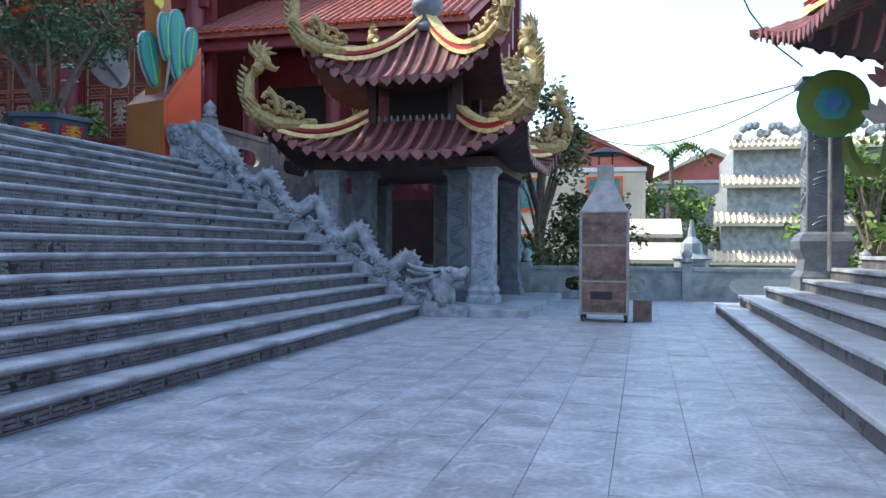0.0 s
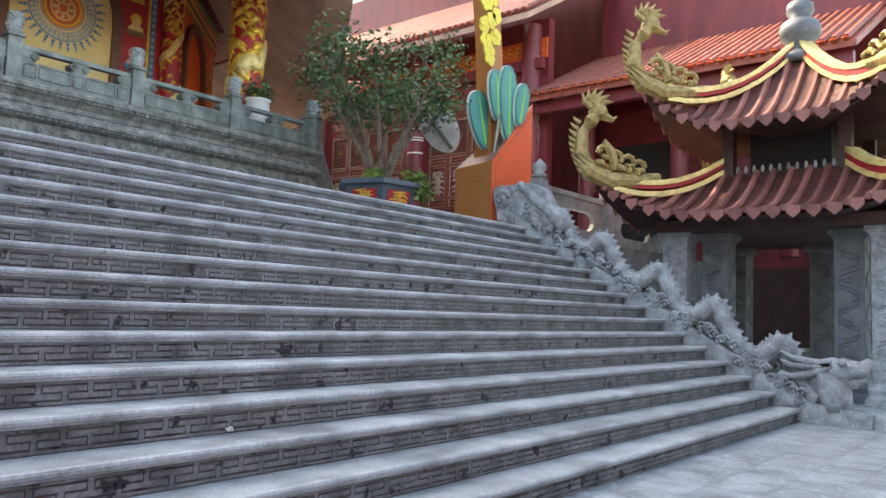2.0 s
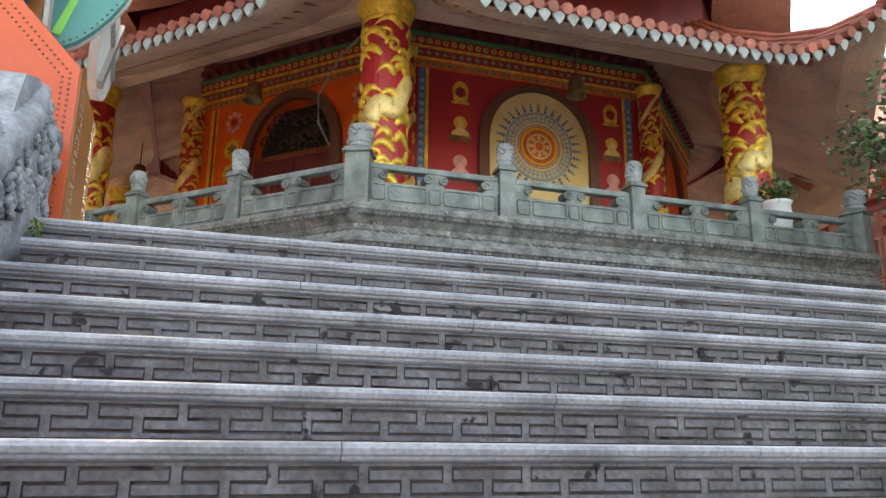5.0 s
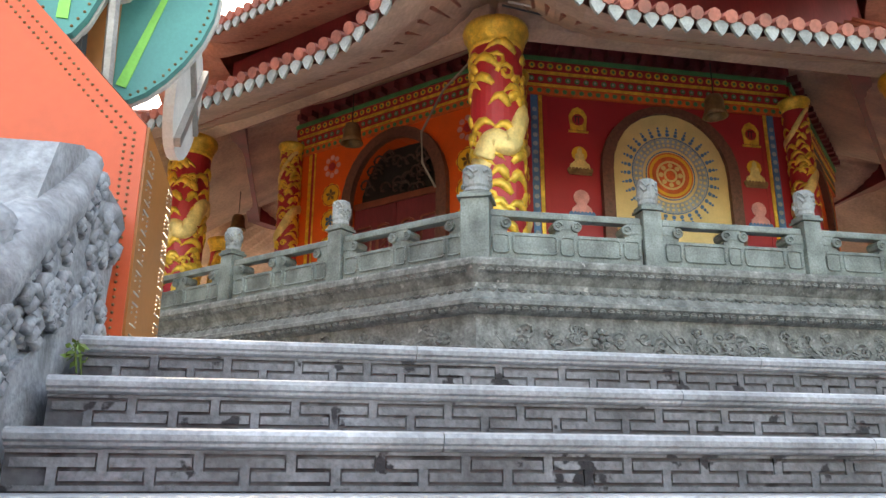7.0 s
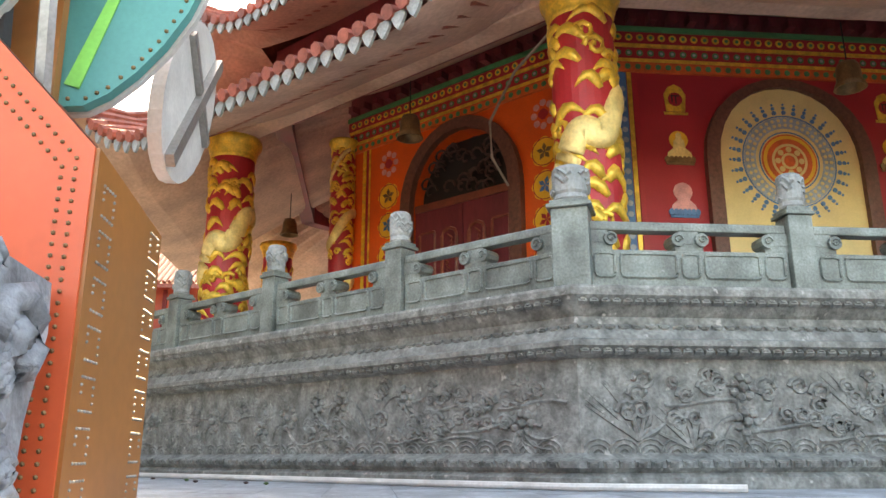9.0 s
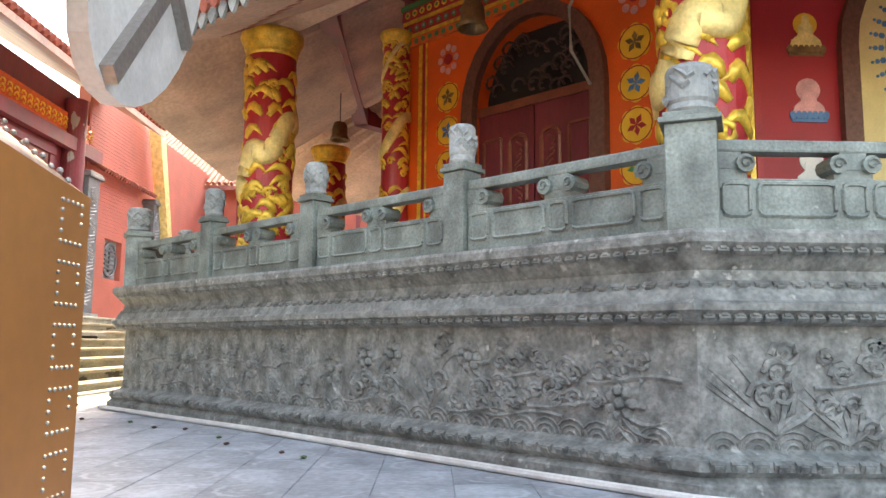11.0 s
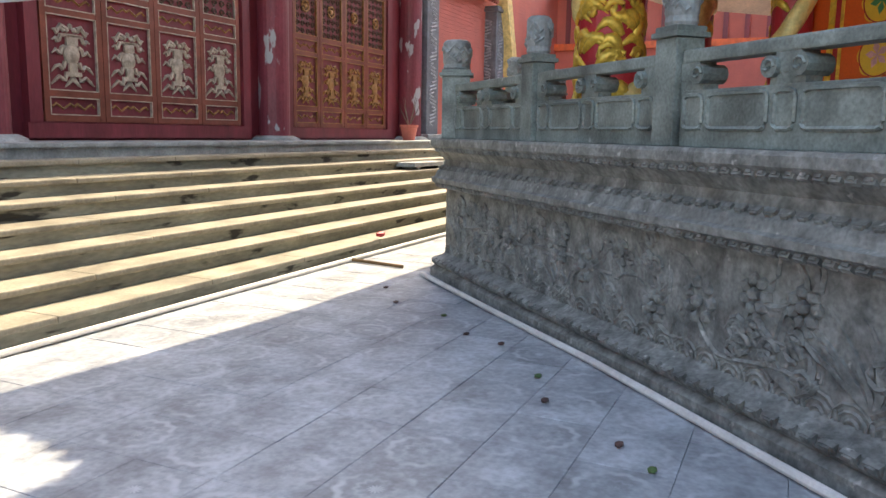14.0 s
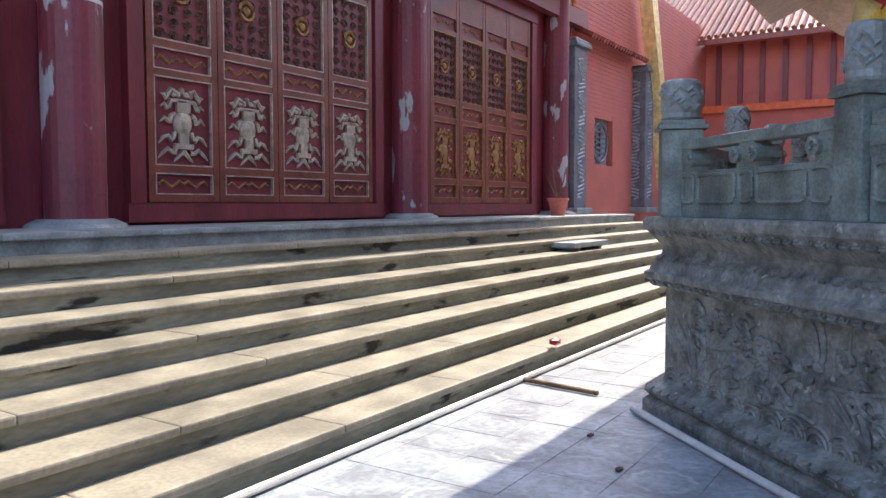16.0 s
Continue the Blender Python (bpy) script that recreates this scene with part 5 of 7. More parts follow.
                part("symbol", bm, mt if mt is not WHITE else BRONZE, e)

# bells, cables and the white vase
def bell(x, y, z, s=1.0):
    t = thing("bronze_bell", "small weathered bronze bell hanging under the eave", "bell", (x, y, z), group="eave bells")
    bm = bmnew()
    lathe(bm, [(0.03 * s, 0.3 * s), (0.09 * s, 0.28 * s), (0.115 * s, 0.22 * s), (0.125 * s, 0.08 * s), (0.16 * s, 0), (0.14 * s, 0), (0.11 * s, 0.1 * s)], (x, y, z), 16, caps=False)
    part("body", bm, BRONZE, t, smooth=True)
    bm = bmnew()
    tube(bm, [(x, y, z + 0.28 * s), (x, y, z + 0.75 * s)], 0.008, 5)
    part("hook", bm, BLACK, t)


for k, u in ((7, 0.1), (0, 0.25), (6, 0.0)):
    p = face_frame(CR * math.cos(math.pi / 8) - 0.5, k) @ Vector((u, 0, 6.35))
    bell(p.x, p.y, p.z)
cols = [(OC[0] + CR * math.cos(-math.pi / 8 + k * math.pi / 4), OC[1] + CR * math.sin(-math.pi / 8 + k * math.pi / 4)) for k in (0, 7, 1)]
bm = bmnew()
a, b = Vector((*cols[0], 6.95)), Vector((*cols[2], 6.95))
tube(bm, [a.lerp(b, q / 12) + Vector((0.3, 0, -0.25 * math.sin(math.pi * q / 12) + 0.1)) for q in range(13)], 0.012, 5)
solid("cable", bm, BLACK, "slack dark electric cable under the eave", "cable")
bm = bmnew()
m = face_frame(CR * math.cos(math.pi / 8) - 0.8, 7)
tube(bm, [m @ Vector((2.2, 0.3, 7.1)), m @ Vector((1.4, 0, 6.9)), m @ Vector((0.9, -0.2, 6.5)), m @ Vector((0.85, -0.3, 6.1)), m @ Vector((1.0, -0.4, 5.75))], 0.018, 6)
solid("cable", bm, STEEL, "thick grey cable hanging in a loop", "cable")
bm = bmnew()
tube(bm, [a.lerp(b, q / 16) + Vector((0.55, 0, -0.06 * abs(math.sin(math.pi * q / 5)) - 0.02)) for q in range(17)], 0.012, 5)
solid("cable", bm, PIPE, "pale electric cable clipped under the eave", "cable")
vx, vy = -10.75, 9.45
v = thing("flower_vase", "white vase with green plants on the platform", "vase", (vx, vy, PF))
bm = bmnew()
box(bm, vx - 0.2, vx + 0.2, vy - 0.2, vy + 0.2, PF, PF + 0.33, bev=0.02)
part("stand", bm, STONE, v)
bm = bmnew()
lathe(bm, [(0.12, PF + 0.33), (0.18, PF + 0.42), (0.2, PF + 0.62), (0.19, PF + 0.76), (0.22, PF + 0.8), (0.18, PF + 0.79)], (vx, vy, 0), 20)
part("pot", bm, WHITE, v, smooth=True)


def leaf_cloud(bm, centres, n, size, rnd, squash=0.8):
    """Many small pointed leaves scattered through clumps."""
    for c, r in centres:
        for i in range(n):
            d = Vector((rnd.gauss(0, 1), rnd.gauss(0, 1), rnd.gauss(0, 1) * squash))
            d = d.normalized() * r * rnd.random() ** 0.45
            p = Vector(c) + d
            u = Vector((rnd.gauss(0, 1), rnd.gauss(0, 1), rnd.gauss(0, 0.6))).normalized()
            w = u.cross(Vector((rnd.gauss(0, 1), rnd.gauss(0, 1), rnd.gauss(0, 1)))).normalized()
            L = size * rnd.uniform(0.6, 1.3)
            vs = [bm.verts.new(p), bm.verts.new(p + u * L * 0.5 + w * L * 0.28), bm.verts.new(p + u * L), bm.verts.new(p + u * L * 0.5 - w * L * 0.28)]
            bm.faces.new(vs)


bm = bmnew()
leaf_cloud(bm, [((vx, vy, PF + 0.92), 0.26)], 260, 0.1, random.Random(8))
part("plant", bm, LEAF, v)

# ---- bonsai in its glazed planter ----
bx, by = -8.45, 10.1
t = thing("bonsai_planter", "blue-grey hexagonal glazed planter with red floral panels", "planter", (bx, by, TOP))
bm = bmnew()
lathe(bm, [(0.50, TOP), (0.52, TOP + 0.06), (0.50, TOP + 0.08), (0.62, TOP + 0.46), (0.70, TOP + 0.48), (0.70, TOP + 0.55), (0.60, TOP + 0.55), (0.58, TOP + 0.5)], (bx, by, 0), 6, turn=0.35)
part("bowl", bm, POT, t)
for i in range(6):
    a = 0.35 + (i + 0.5) * math.pi / 3
    m = Matrix.Translation((bx, by, TOP + 0.27)) @ Matrix.Rotation(a - math.pi / 2, 4, 'Z') @ Matrix.Translation((0, 0.487, 0)) @ Matrix.Rotation(-0.27, 4, 'X')
    bm = bmnew()
    box(bm, -0.2, 0.2, 0, 0.012, -0.14, 0.14, m)
    p = part("panel", bm, RED, t, "red floral panel")
    bm = bmnew()
    rr = random.Random(i)
    for q in range(9):
        tube(bm, [m @ Vector((rr.uniform(-0.13, 0.13) + 0.04 * math.cos(j * 0.9), 0.014, rr.uniform(-0.09, 0.09) * 0.2 + (q - 4) * 0.022 + 0.03 * math.sin(j * 0.9))) for j in range(5)], 0.01, 4)
    part("floral_relief", bm, GOLD, p)
tree = thing("bonsai_tree", "many-stemmed bonsai tree with sparse small green leaves in a planter", "tree", (bx, by, TOP + 0.5))
rnd = random.Random(21)
bm = bmnew()
tips = []
for i in range(8):
    a = i * 2 * math.pi / 8 + rnd.uniform(-0.2, 0.2)
    p = Vector((bx + 0.06 * math.cos(a), by + 0.06 * math.sin(a), TOP + 0.48))
    pts, rad = [p], [0.065]
    spread = rnd.uniform(0.10, 0.24)
    for j in range(9):
        p = p + Vector((spread * math.cos(a) * (0.4 + j * 0.1), spread * math.sin(a) * (0.4 + j * 0.1), 0.19 + rnd.uniform(-0.03, 0.03)))
        a += rnd.uniform(-0.25, 0.25)
        pts.append(p)
        rad.append(0.06 * (1 - (j + 1) / 11))
        if j > 3:
            q = p + Vector((rnd.uniform(-0.45, 0.45), rnd.uniform(-0.45, 0.45), rnd.uniform(0.1, 0.4)))
            tube(bm, [p, p.lerp(q, 0.5) + Vector((0, 0, 0.05)), q], [0.02, 0.014, 0.006], 5)
            tips.append(q)
    tube(bm, pts, rad, 7)
    tips.append(p)
part("trunk", bm, BARK, tree)
bm = bmnew()
leaf_cloud(bm, [(c, 0.36) for c in tips], 110, 0.09, rnd, 0.7)
part("crown", bm, LEAF, tree)
bm = bmnew()
leaf_cloud(bm, [((bx + 0.45, by + 0.3, TOP + 0.62), 0.22), ((bx + 0.6, by + 0.35, TOP + 0.45), 0.16), ((bx + 0.2, by - 0.3, TOP + 0.6), 0.15)], 200, 0.10, rnd)
part("undergrowth", bm, FARLEAF, tree)


# ---- tall sheet-metal flower displays beside the stair ----
def rivet_line(bm, m, pts, step=0.06, r=0.011):
    for p, q in zip(pts, pts[1:]):
        p, q = Vector((*p, 0)), Vector((*q, 0))
        n = max(1, int((q - p).length / step))
        for i in range(n):
            c = m @ p.lerp(q, i / n)
            bmesh.ops.create_icosphere(bm, subdivisions=1, radius=r, matrix=Matrix.Translation(c))


def display(y0, out):
    """Plane y0 is its side towards the stair; out: +1 or -1, away from the stair."""
    XN, XF = -7.6, -8.36
    t = thing("flower_display", "tall orange sheet-metal orchid display with teal leaves and rivet lights", "sign", (XN, y0, TOP), group="flower displays")
    mf = Matrix(((0, 0, 1, 0), (out, 0, 0, y0), (0, 1, 0, 0), (0, 0, 0, 1)))
    front = [(0.0, TOP), (0.0, TOP + 1.14), (1.15, TOP + 2.36), (1.15, TOP)]
    bm = bmnew()
    prism(bm, front, 0.012, mf @ Matrix.Translation((0, 0, XN)))
    part("front_panel", bm, BOARDRED, t, "orange-red front panel")
    bm = bmnew()
    rivet_line(bm, mf @ Matrix.Translation((0, 0, XN + 0.014)), [(0.05, TOP + 0.05), (0.05, TOP + 1.1), (1.1, TOP + 2.22)], 0.035, 0.008)
    rivet_line(bm, mf @ Matrix.Translation((0, 0, XN + 0.014)), [(0.09, TOP + 0.05), (0.09, TOP + 1.07), (1.1, TOP + 2.15)], 0.035, 0.008)
    part("light_rivets", bm, BRONZE, t, kind="stuff")
    ms = Matrix(((1, 0, 0, 0), (0, 0, -out, y0), (0, 1, 0, 0), (0, 0, 0, 1)))
    bm = bmnew()
    prism(bm, [(XN, TOP), (XN, TOP + 1.14), (XF, TOP + 1.07), (XF, TOP)], 0.012, ms)
    part("side_panel", bm, BOARD, t, "orange-brown side panel")
    bm = bmnew()
    prism(bm, [(XF, TOP), (XF, TOP + 1.07), (XF + 0.012, TOP + 1.07), (XF + 0.012, TOP)], -1.0, ms)
    part("back_panel", bm, BOARD, t)
    # sloping pink top
    bm = bmnew()
    rows = [[(XN, y0, TOP + 1.15), (XF - 0.01, y0, TOP + 1.075)], [(XN, y0 + out * 1.15, TOP + 2.36), (XF - 0.01, y0 + out * 0.95, TOP + 1.8)]]
    sheet(bm, rows)
    bmesh.ops.solidify(bm, geom=bm.faces[:], thickness=0.015)
    part("top_panel", bm, BOARDPINK, t, "dusty pink sloping top")
    bm = bmnew()
    for xx in (XF + 0.05, XN - 0.07):
        for i in range(7):                   # square meanders of light rivets
            z = TOP + 0.04 + i * 0.15
            s = 1 if xx < -8.0 else -1
            rivet_line(bm, ms @ Matrix.Translation((0, 0, 0.014)), [(xx, z), (xx + s * 0.1, z), (xx + s * 0.1, z + 0.1), (xx, z + 0.1), (xx, z + 0.03)], 0.022, 0.006)
    for q in range(5):
        for j in range(20):
            f = j / 20
            p = Vector((XF + 0.02 + q * 0.022, y0 + out * (0.03 + 0.9 * f), TOP + 1.10 + 0.72 * f + q * 0.008))
            if (j // 3 + q) % 2:
                bmesh.ops.create_icosphere(bm, subdivisions=1, radius=0.009, matrix=Matrix.Translation(p))
    part("light_rivets", bm, STEEL, t, kind="stuff")
    # stem board, leaves, blossoms
    bm = bmnew()
    stem = [(XN - 0.38, y0 + out * 0.5, TOP + 1.0), (XN - 0.38, y0 + out * 0.48, TOP + 2.2), (XN - 0.38, y0 + out * 0.36, TOP + 3.4), (XN - 0.38, y0 + out * 0.05, TOP + 5.2)]
    rows = []
    for (x, y, z), w in zip(stem, (0.24, 0.2, 0.17, 0.16)):
        rows.append([(x - 0.2, y - w, z), (x + 0.12, y - w, z), (x + 0.12, y + w, z), (x - 0.2, y + w, z), (x - 0.2, y - w, z)])
    sheet(bm, rows)
    part("stem", bm, BOARD, t)
    def leaf_shape(u0, v0, L, W, tilt, xx):
        pts = []
        for i in range(21):
            a = i / 20 * 2 * math.pi
            u, v = W * math.sin(a) * (1 - 0.25 * math.cos(a)), L / 2 - L / 2 * math.cos(a)
            pts.append((u * math.cos(tilt) + v * math.sin(tilt) + u0, -u * math.sin(tilt) + v * math.cos(tilt) + v0))
        pts = pts[:-1]
        mb = mf @ Matrix.Translation((0, 0, xx))
        bm = bmnew()
        prism(bm, pts, 0.05, mb)
        lf = part("leaf", bm, TEAL, t, "teal leaf plate")
        bm = bmnew()
        c0 = Vector((u0 + 0.08 * L * math.sin(tilt), v0 + 0.08 * L * math.cos(tilt)))
        c1 = Vector((u0 + 0.9 * L * math.sin(tilt), v0 + 0.9 * L * math.cos(tilt)))
        n = Vector((math.cos(tilt), -math.sin(tilt))) * 0.028
        prism(bm, [tuple(c0 - n), tuple(c1 - n * 0.4), tuple(c1 + n * 0.4), tuple(c0 + n)], 0.006, mb @ Matrix.Translation((0, 0, 0.052)))
        part("vein", bm, LIME, lf, "lime green vein")
        bm = bmnew()
        cx = sum(p[0] for p in pts) / len(pts), sum(p[1] for p in pts) / len(pts)
        inn = [(cx[0] + (p[0] - cx[0]) * 0.9, cx[1] + (p[1] - cx[1]) * 0.94) for p in pts]
        rivet_line(bm, mb @ Matrix.Translation((0, 0, 0.052)), inn + [inn[0]], 0.04, 0.009)
        part("rivets", bm, BRONZE, lf, kind="stuff")
        bm = bmnew()
        prism(bm, [(cx[0] + (p[0] - cx[0]) * 1.05, cx[1] + (p[1] - cx[1]) * 1.02) for p in pts], 0.03, mb @ Matrix.Translation((0, 0, -0.035)))
        part("rim", bm, PIPE, lf, "white backing rim")
    leaf_shape(0.46, TOP + 1.58, 1.3, 0.23, -0.02, XN - 0.05)
    leaf_shape(0.24, TOP + 1.9, 0.85, 0.17, -0.12, XN - 0.12)
    leaf_shape(0.62, TOP + 1.85, 0.80, 0.17, 0.22, XN + 0.05)
    leaf_shape(0.25, TOP + 1.42, 1.0, 0.27, -0.3, XN - 0.36)
    bm = bmnew()
    pts = [(0.62 * math.cos(q * math.pi / 12), 0.34 * math.sin(q * math.pi / 12)) for q in range(24)]
    mw = ms @ Matrix.Translation((XF - 0.5, TOP + 1.92, -0.10)) @ Matrix.Rotation(radians(132), 4, 'Z')
    prism(bm, pts, 0.06, mw)
    back = part("leaf_back", bm, PIPE, t, "white backed leaf plate")
    bm = bmnew()
    prism(bm, [(-0.6, -0.03), (0.6, -0.03), (0.6, 0.03), (-0.6, 0.03)], 0.04, mw @ Matrix.Translation((0, 0.04, 0.06)))
    prism(bm, [(-0.03, -0.3), (0.03, -0.3), (0.03, 0.3), (-0.03, 0.3)], 0.03, mw @ Matrix.Translation((0.1, 0, 0.06)))
    part("brace", bm, STEEL, back)
    for i in range(4):
        bm = bmnew()
        yy = y0 + out * (0.25 + 0.14 * i)
        tube(bm, [(XN - 0.15, yy, TOP + 1.3), (XN - 0.05, yy, TOP + 2.0)], 0.03, 6)
        part("strut", bm, BLACK if i % 2 else STEEL, t)
    rr = random.Random(9)
    for i in range(16):
        bm = bmnew()
        u, v = 0.12 + rr.uniform(-0.22, 0.16), TOP + 2.95 + i * 0.13
        for j in range(5):
            a = j * 2 * math.pi / 5 + i
            disc(bm, mf @ Matrix.Translation((u + 0.075 * math.cos(a), v + 0.075 * math.sin(a), XN - 0.2 + 0.006 * j + 0.003 * (i % 3))) @ WALLM, 0.075, 0.0, 10, depth=0.03)
        part("blossom", bm, PETALYELLOW, t, "yellow orchid blossom")


display(1.58, -1)
display(11.86, 1)

# stone lantern posts and balustrade at the terrace edge, beyond the stair
def edge_balustrade(x, ya, yb, z, name_group, along="y", hgt=0.72, nposts=3):
    n = nposts
    for i in range(n):
        p = ya + (yb - ya) * i / (n - 1)
        cx, cy = (x, p) if along == "y" else (p, x)
        t = thing("balustrade_post", "square grey stone post with bud finial", "post", (cx, cy, z), group=name_group)
        bm = bmnew()
        box(bm, cx - 0.11, cx + 0.11, cy - 0.11, cy + 0.11, z, z + hgt + 0.08, bev=0.01)
        part("shaft", bm, STONE, t)
        bm = bmnew()
        lathe(bm, [(0.09, 0), (0.13, 0.03), (0.13, 0.07), (0.08, 0.1), (0.12, 0.17), (0.11, 0.24), (0.04, 0.30), (0.01, 0.34)], (cx, cy, z + hgt + 0.08), 14)
        part("finial", bm, STONE, t, smooth=True)
        if i < n - 1:
            q = ya + (yb - ya) * (i + 1) / (n - 1)
            a, b = sorted((p, q))
            a, b = a + 0.115, b - 0.115
            tt = thing("stone_railing", "grey stone balustrade panel with oval piercing", "balustrade", (x, a, z) if along == "y" else (a, x, z), group=name_group)
            M = Matrix.Translation((x, 0, 0)) @ Matrix.Rotation(math.pi / 2, 4, 'Z') if along == "y" else Matrix.Translation((0, x, 0))
            bm = bmnew()
            box(bm, a, b, -0.07, 0.07, z + hgt - 0.1, z + hgt, M, bev=0.02)
            part("handrail", bm, STONE, tt)
            bm = bmnew()
            box(bm, a, b, -0.05, 0.05, z, z + 0.16, M)
            box(bm, a, b, -0.04, 0.04, z + 0.48, z + hgt - 0.1, M)
            mid = (a + b) / 2
            w = (b - a) / 2
            for s in (-1, 1):
                u = 0.45 * w
                pts = [(mid + s * w, z + 0.16), (mid + s * u, z + 0.16), (mid + s * (u + 0.12), z + 0.22), (mid + s * (u + 0.16), z + 0.32), (mid + s * (u + 0.12), z + 0.42), (mid + s * u, z + 0.48), (mid + s * w, z + 0.48)]
                prism(bm, pts, 0.08, M @ Matrix.Translation((0, 0.04, 0)) @ Matrix(((1, 0, 0, 0), (0, 0, -1, 0), (0, 1, 0, 0), (0, 0, 0, 1))))
            part("panel", bm, STONE, tt)


edge_balustrade(17.6, -5.5, 12.2, 0.0, "court balustrade", "x", 0.72, 6)
edge_balustrade(XT - 0.12, SY0 - 0.62, SY0 - 5.0, TOP, "terrace balustrade", "y", 0.78, 3)
edge_balustrade(XT - 0.15, SY1 + 0.55, SY1 + 5.2, TOP, "terrace balustrade", "y", 0.78, 3)

# ---- two-tier gate pavilion ----
GX, GY = -3.62, 14.9
bm = bmnew()
box(bm, -6.2, -1.12, 11.95, 17.3, -0.02, 0.12, bev=0.01)
solid("gate_base", bm, TREAD, "grey stone slab under the gate pavilion", "base", "structure")


def stone_pillar(x, y, z0, z1, w, material, label):
    t = thing("stone_pillar", label, "pillar", (x, y, z0), group="gate pillars")
    bm = bmnew()
    box(bm, x - w, x + w, y - w, y + w, z0 + 0.3, z1 - 0.14, bev=0.02)
    part("shaft", bm, material, t)
    bm = bmnew()
    lathe(bm, [(w * 1.9, 0), (w * 1.9, 0.1), (w * 1.6, 0.14), (w * 1.75, 0.22), (w * 1.5, 0.29), (w * 1.42, 0.31)], (x, y, z0), 4, turn=math.pi / 4)
    part("foot", bm, material, t)
    bm = bmnew()
    lathe(bm, [(w * 1.42, 0), (w * 1.6, 0.05), (w * 1.9, 0.08), (w * 1.9, 0.15)], (x, y, z1 - 0.15), 4, turn=math.pi / 4)
    part("cap", bm, material, t)
    bm = bmnew()
    rr = random.Random(int(abs(x * 10 + y)))
    for sx, sy in ((0, -1), (1, 0), (-1, 0)):
        for i in range(22):
            z = z0 + 0.4 + i * (z1 - z0 - 0.7) / 22
            off = rr.uniform(-0.5, 0.5)
            tube(bm, [(x + sx * w + (0 if sx else w * 0.7 * math.sin(q * 0.9 + i + off)), y + sy * w + (0 if sy else w * 0.7 * math.sin(q * 0.9 + i + off)), z + 0.04 * q) for q in range(5)], 0.013, 4)
    part("carving", bm, material, t, kind="stuff")


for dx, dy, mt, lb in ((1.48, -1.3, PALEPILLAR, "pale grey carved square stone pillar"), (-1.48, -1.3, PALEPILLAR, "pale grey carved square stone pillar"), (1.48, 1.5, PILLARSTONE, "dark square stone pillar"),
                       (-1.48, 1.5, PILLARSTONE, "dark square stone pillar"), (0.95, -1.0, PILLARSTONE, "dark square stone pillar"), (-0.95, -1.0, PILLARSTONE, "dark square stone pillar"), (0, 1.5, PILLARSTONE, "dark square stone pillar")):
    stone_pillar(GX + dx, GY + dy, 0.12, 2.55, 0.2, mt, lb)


def phoenix(cx, cy, z, ang, s):
    """A gilded curling corner finial: one plain shape."""
    bm = bmnew()
    m = Matrix.Translation((cx, cy, z)) @ Matrix.Rotation(ang, 4, 'Z') @ Matrix.Scale(s, 4)
    P = lambda u, v, w=0: m @ Vector((u, w, v))
    tube(bm, [P(-0.95, 0.12), P(-0.55, 0.03), P(-0.1, 0.0), P(0.25, 0.15), P(0.42, 0.45), P(0.40, 0.8), P(0.25, 1.0), P(0.16, 1.12)], [0.07 * s, 0.13 * s, 0.17 * s, 0.17 * s, 0.14 * s, 0.11 * s, 0.12 * s, 0.10 * s], 10)
    blob(bm, P(0.13, 1.17), 0.17 * s, 2, (1, 0.8, 0.9))
    tube(bm, [P(0.05, 1.12), P(-0.12, 1.05), P(-0.2, 1.12)], [0.09 * s, 0.05 * s, 0.01 * s], 6)
    for i in range(6):
        a = 0.6 + i * 0.38
        tube(bm, [P(0.18, 1.2), P(0.18 + 0.22 * math.cos(a), 1.22 + 0.22 * math.sin(a)), P(0.18 + 0.34 * math.cos(a + 0.25), 1.22 + 0.36 * math.sin(a + 0.25))], [0.06 * s, 0.05 * s, 0.01 * s], 5)
    for i in range(9):                         # spines on the back of the neck
        f = i / 8
        tube(bm, [P(0.36 + 0.14 * math.sin(f * 2.6), 0.12 + 0.85 * f), P(0.43 + 0.15 * math.sin(f * 2.6), 0.16 + 0.86 * f), P(0.48 + 0.15 * math.sin(f * 2.6), 0.21 + 0.86 * f)], [0.05 * s, 0.035 * s, 0.006], 5)
    for q in range(4):                         # wing and tail curls inside the hook
        tube(bm, [P(-0.6 + 0.2 * q + 0.14 * math.cos(a) * (1 - a / 9), 0.26 + 0.07 * q + 0.14 * math.sin(a) * (1 - a / 9), 0.03 * (q % 2)) for a in [j * 0.75 for j in range(9)]], 0.045 * s, 6)
    tube(bm, [P(-0.2, 0.2), P(-0.12, 0.5), P(0.02, 0.66), P(0.1, 0.56), P(0.04, 0.5)], [0.08 * s, 0.08 * s, 0.07 * s, 0.05 * s, 0.03 * s], 7)
    for i in range(24):
        rr = random.Random(i)
        f = rr.random()
        blob(bm, P(-0.8 + 1.1 * f, 0.12 + 0.1 * rr.random() + 0.15 * f * f, rr.choice((-0.09, 0.09))), 0.06 * s, 1)
    return solid("phoenix_finial", bm, OLDGOLD, "gilded curling phoenix statue on a roof corner", "statue", group="roof phoenixes", smooth=False)


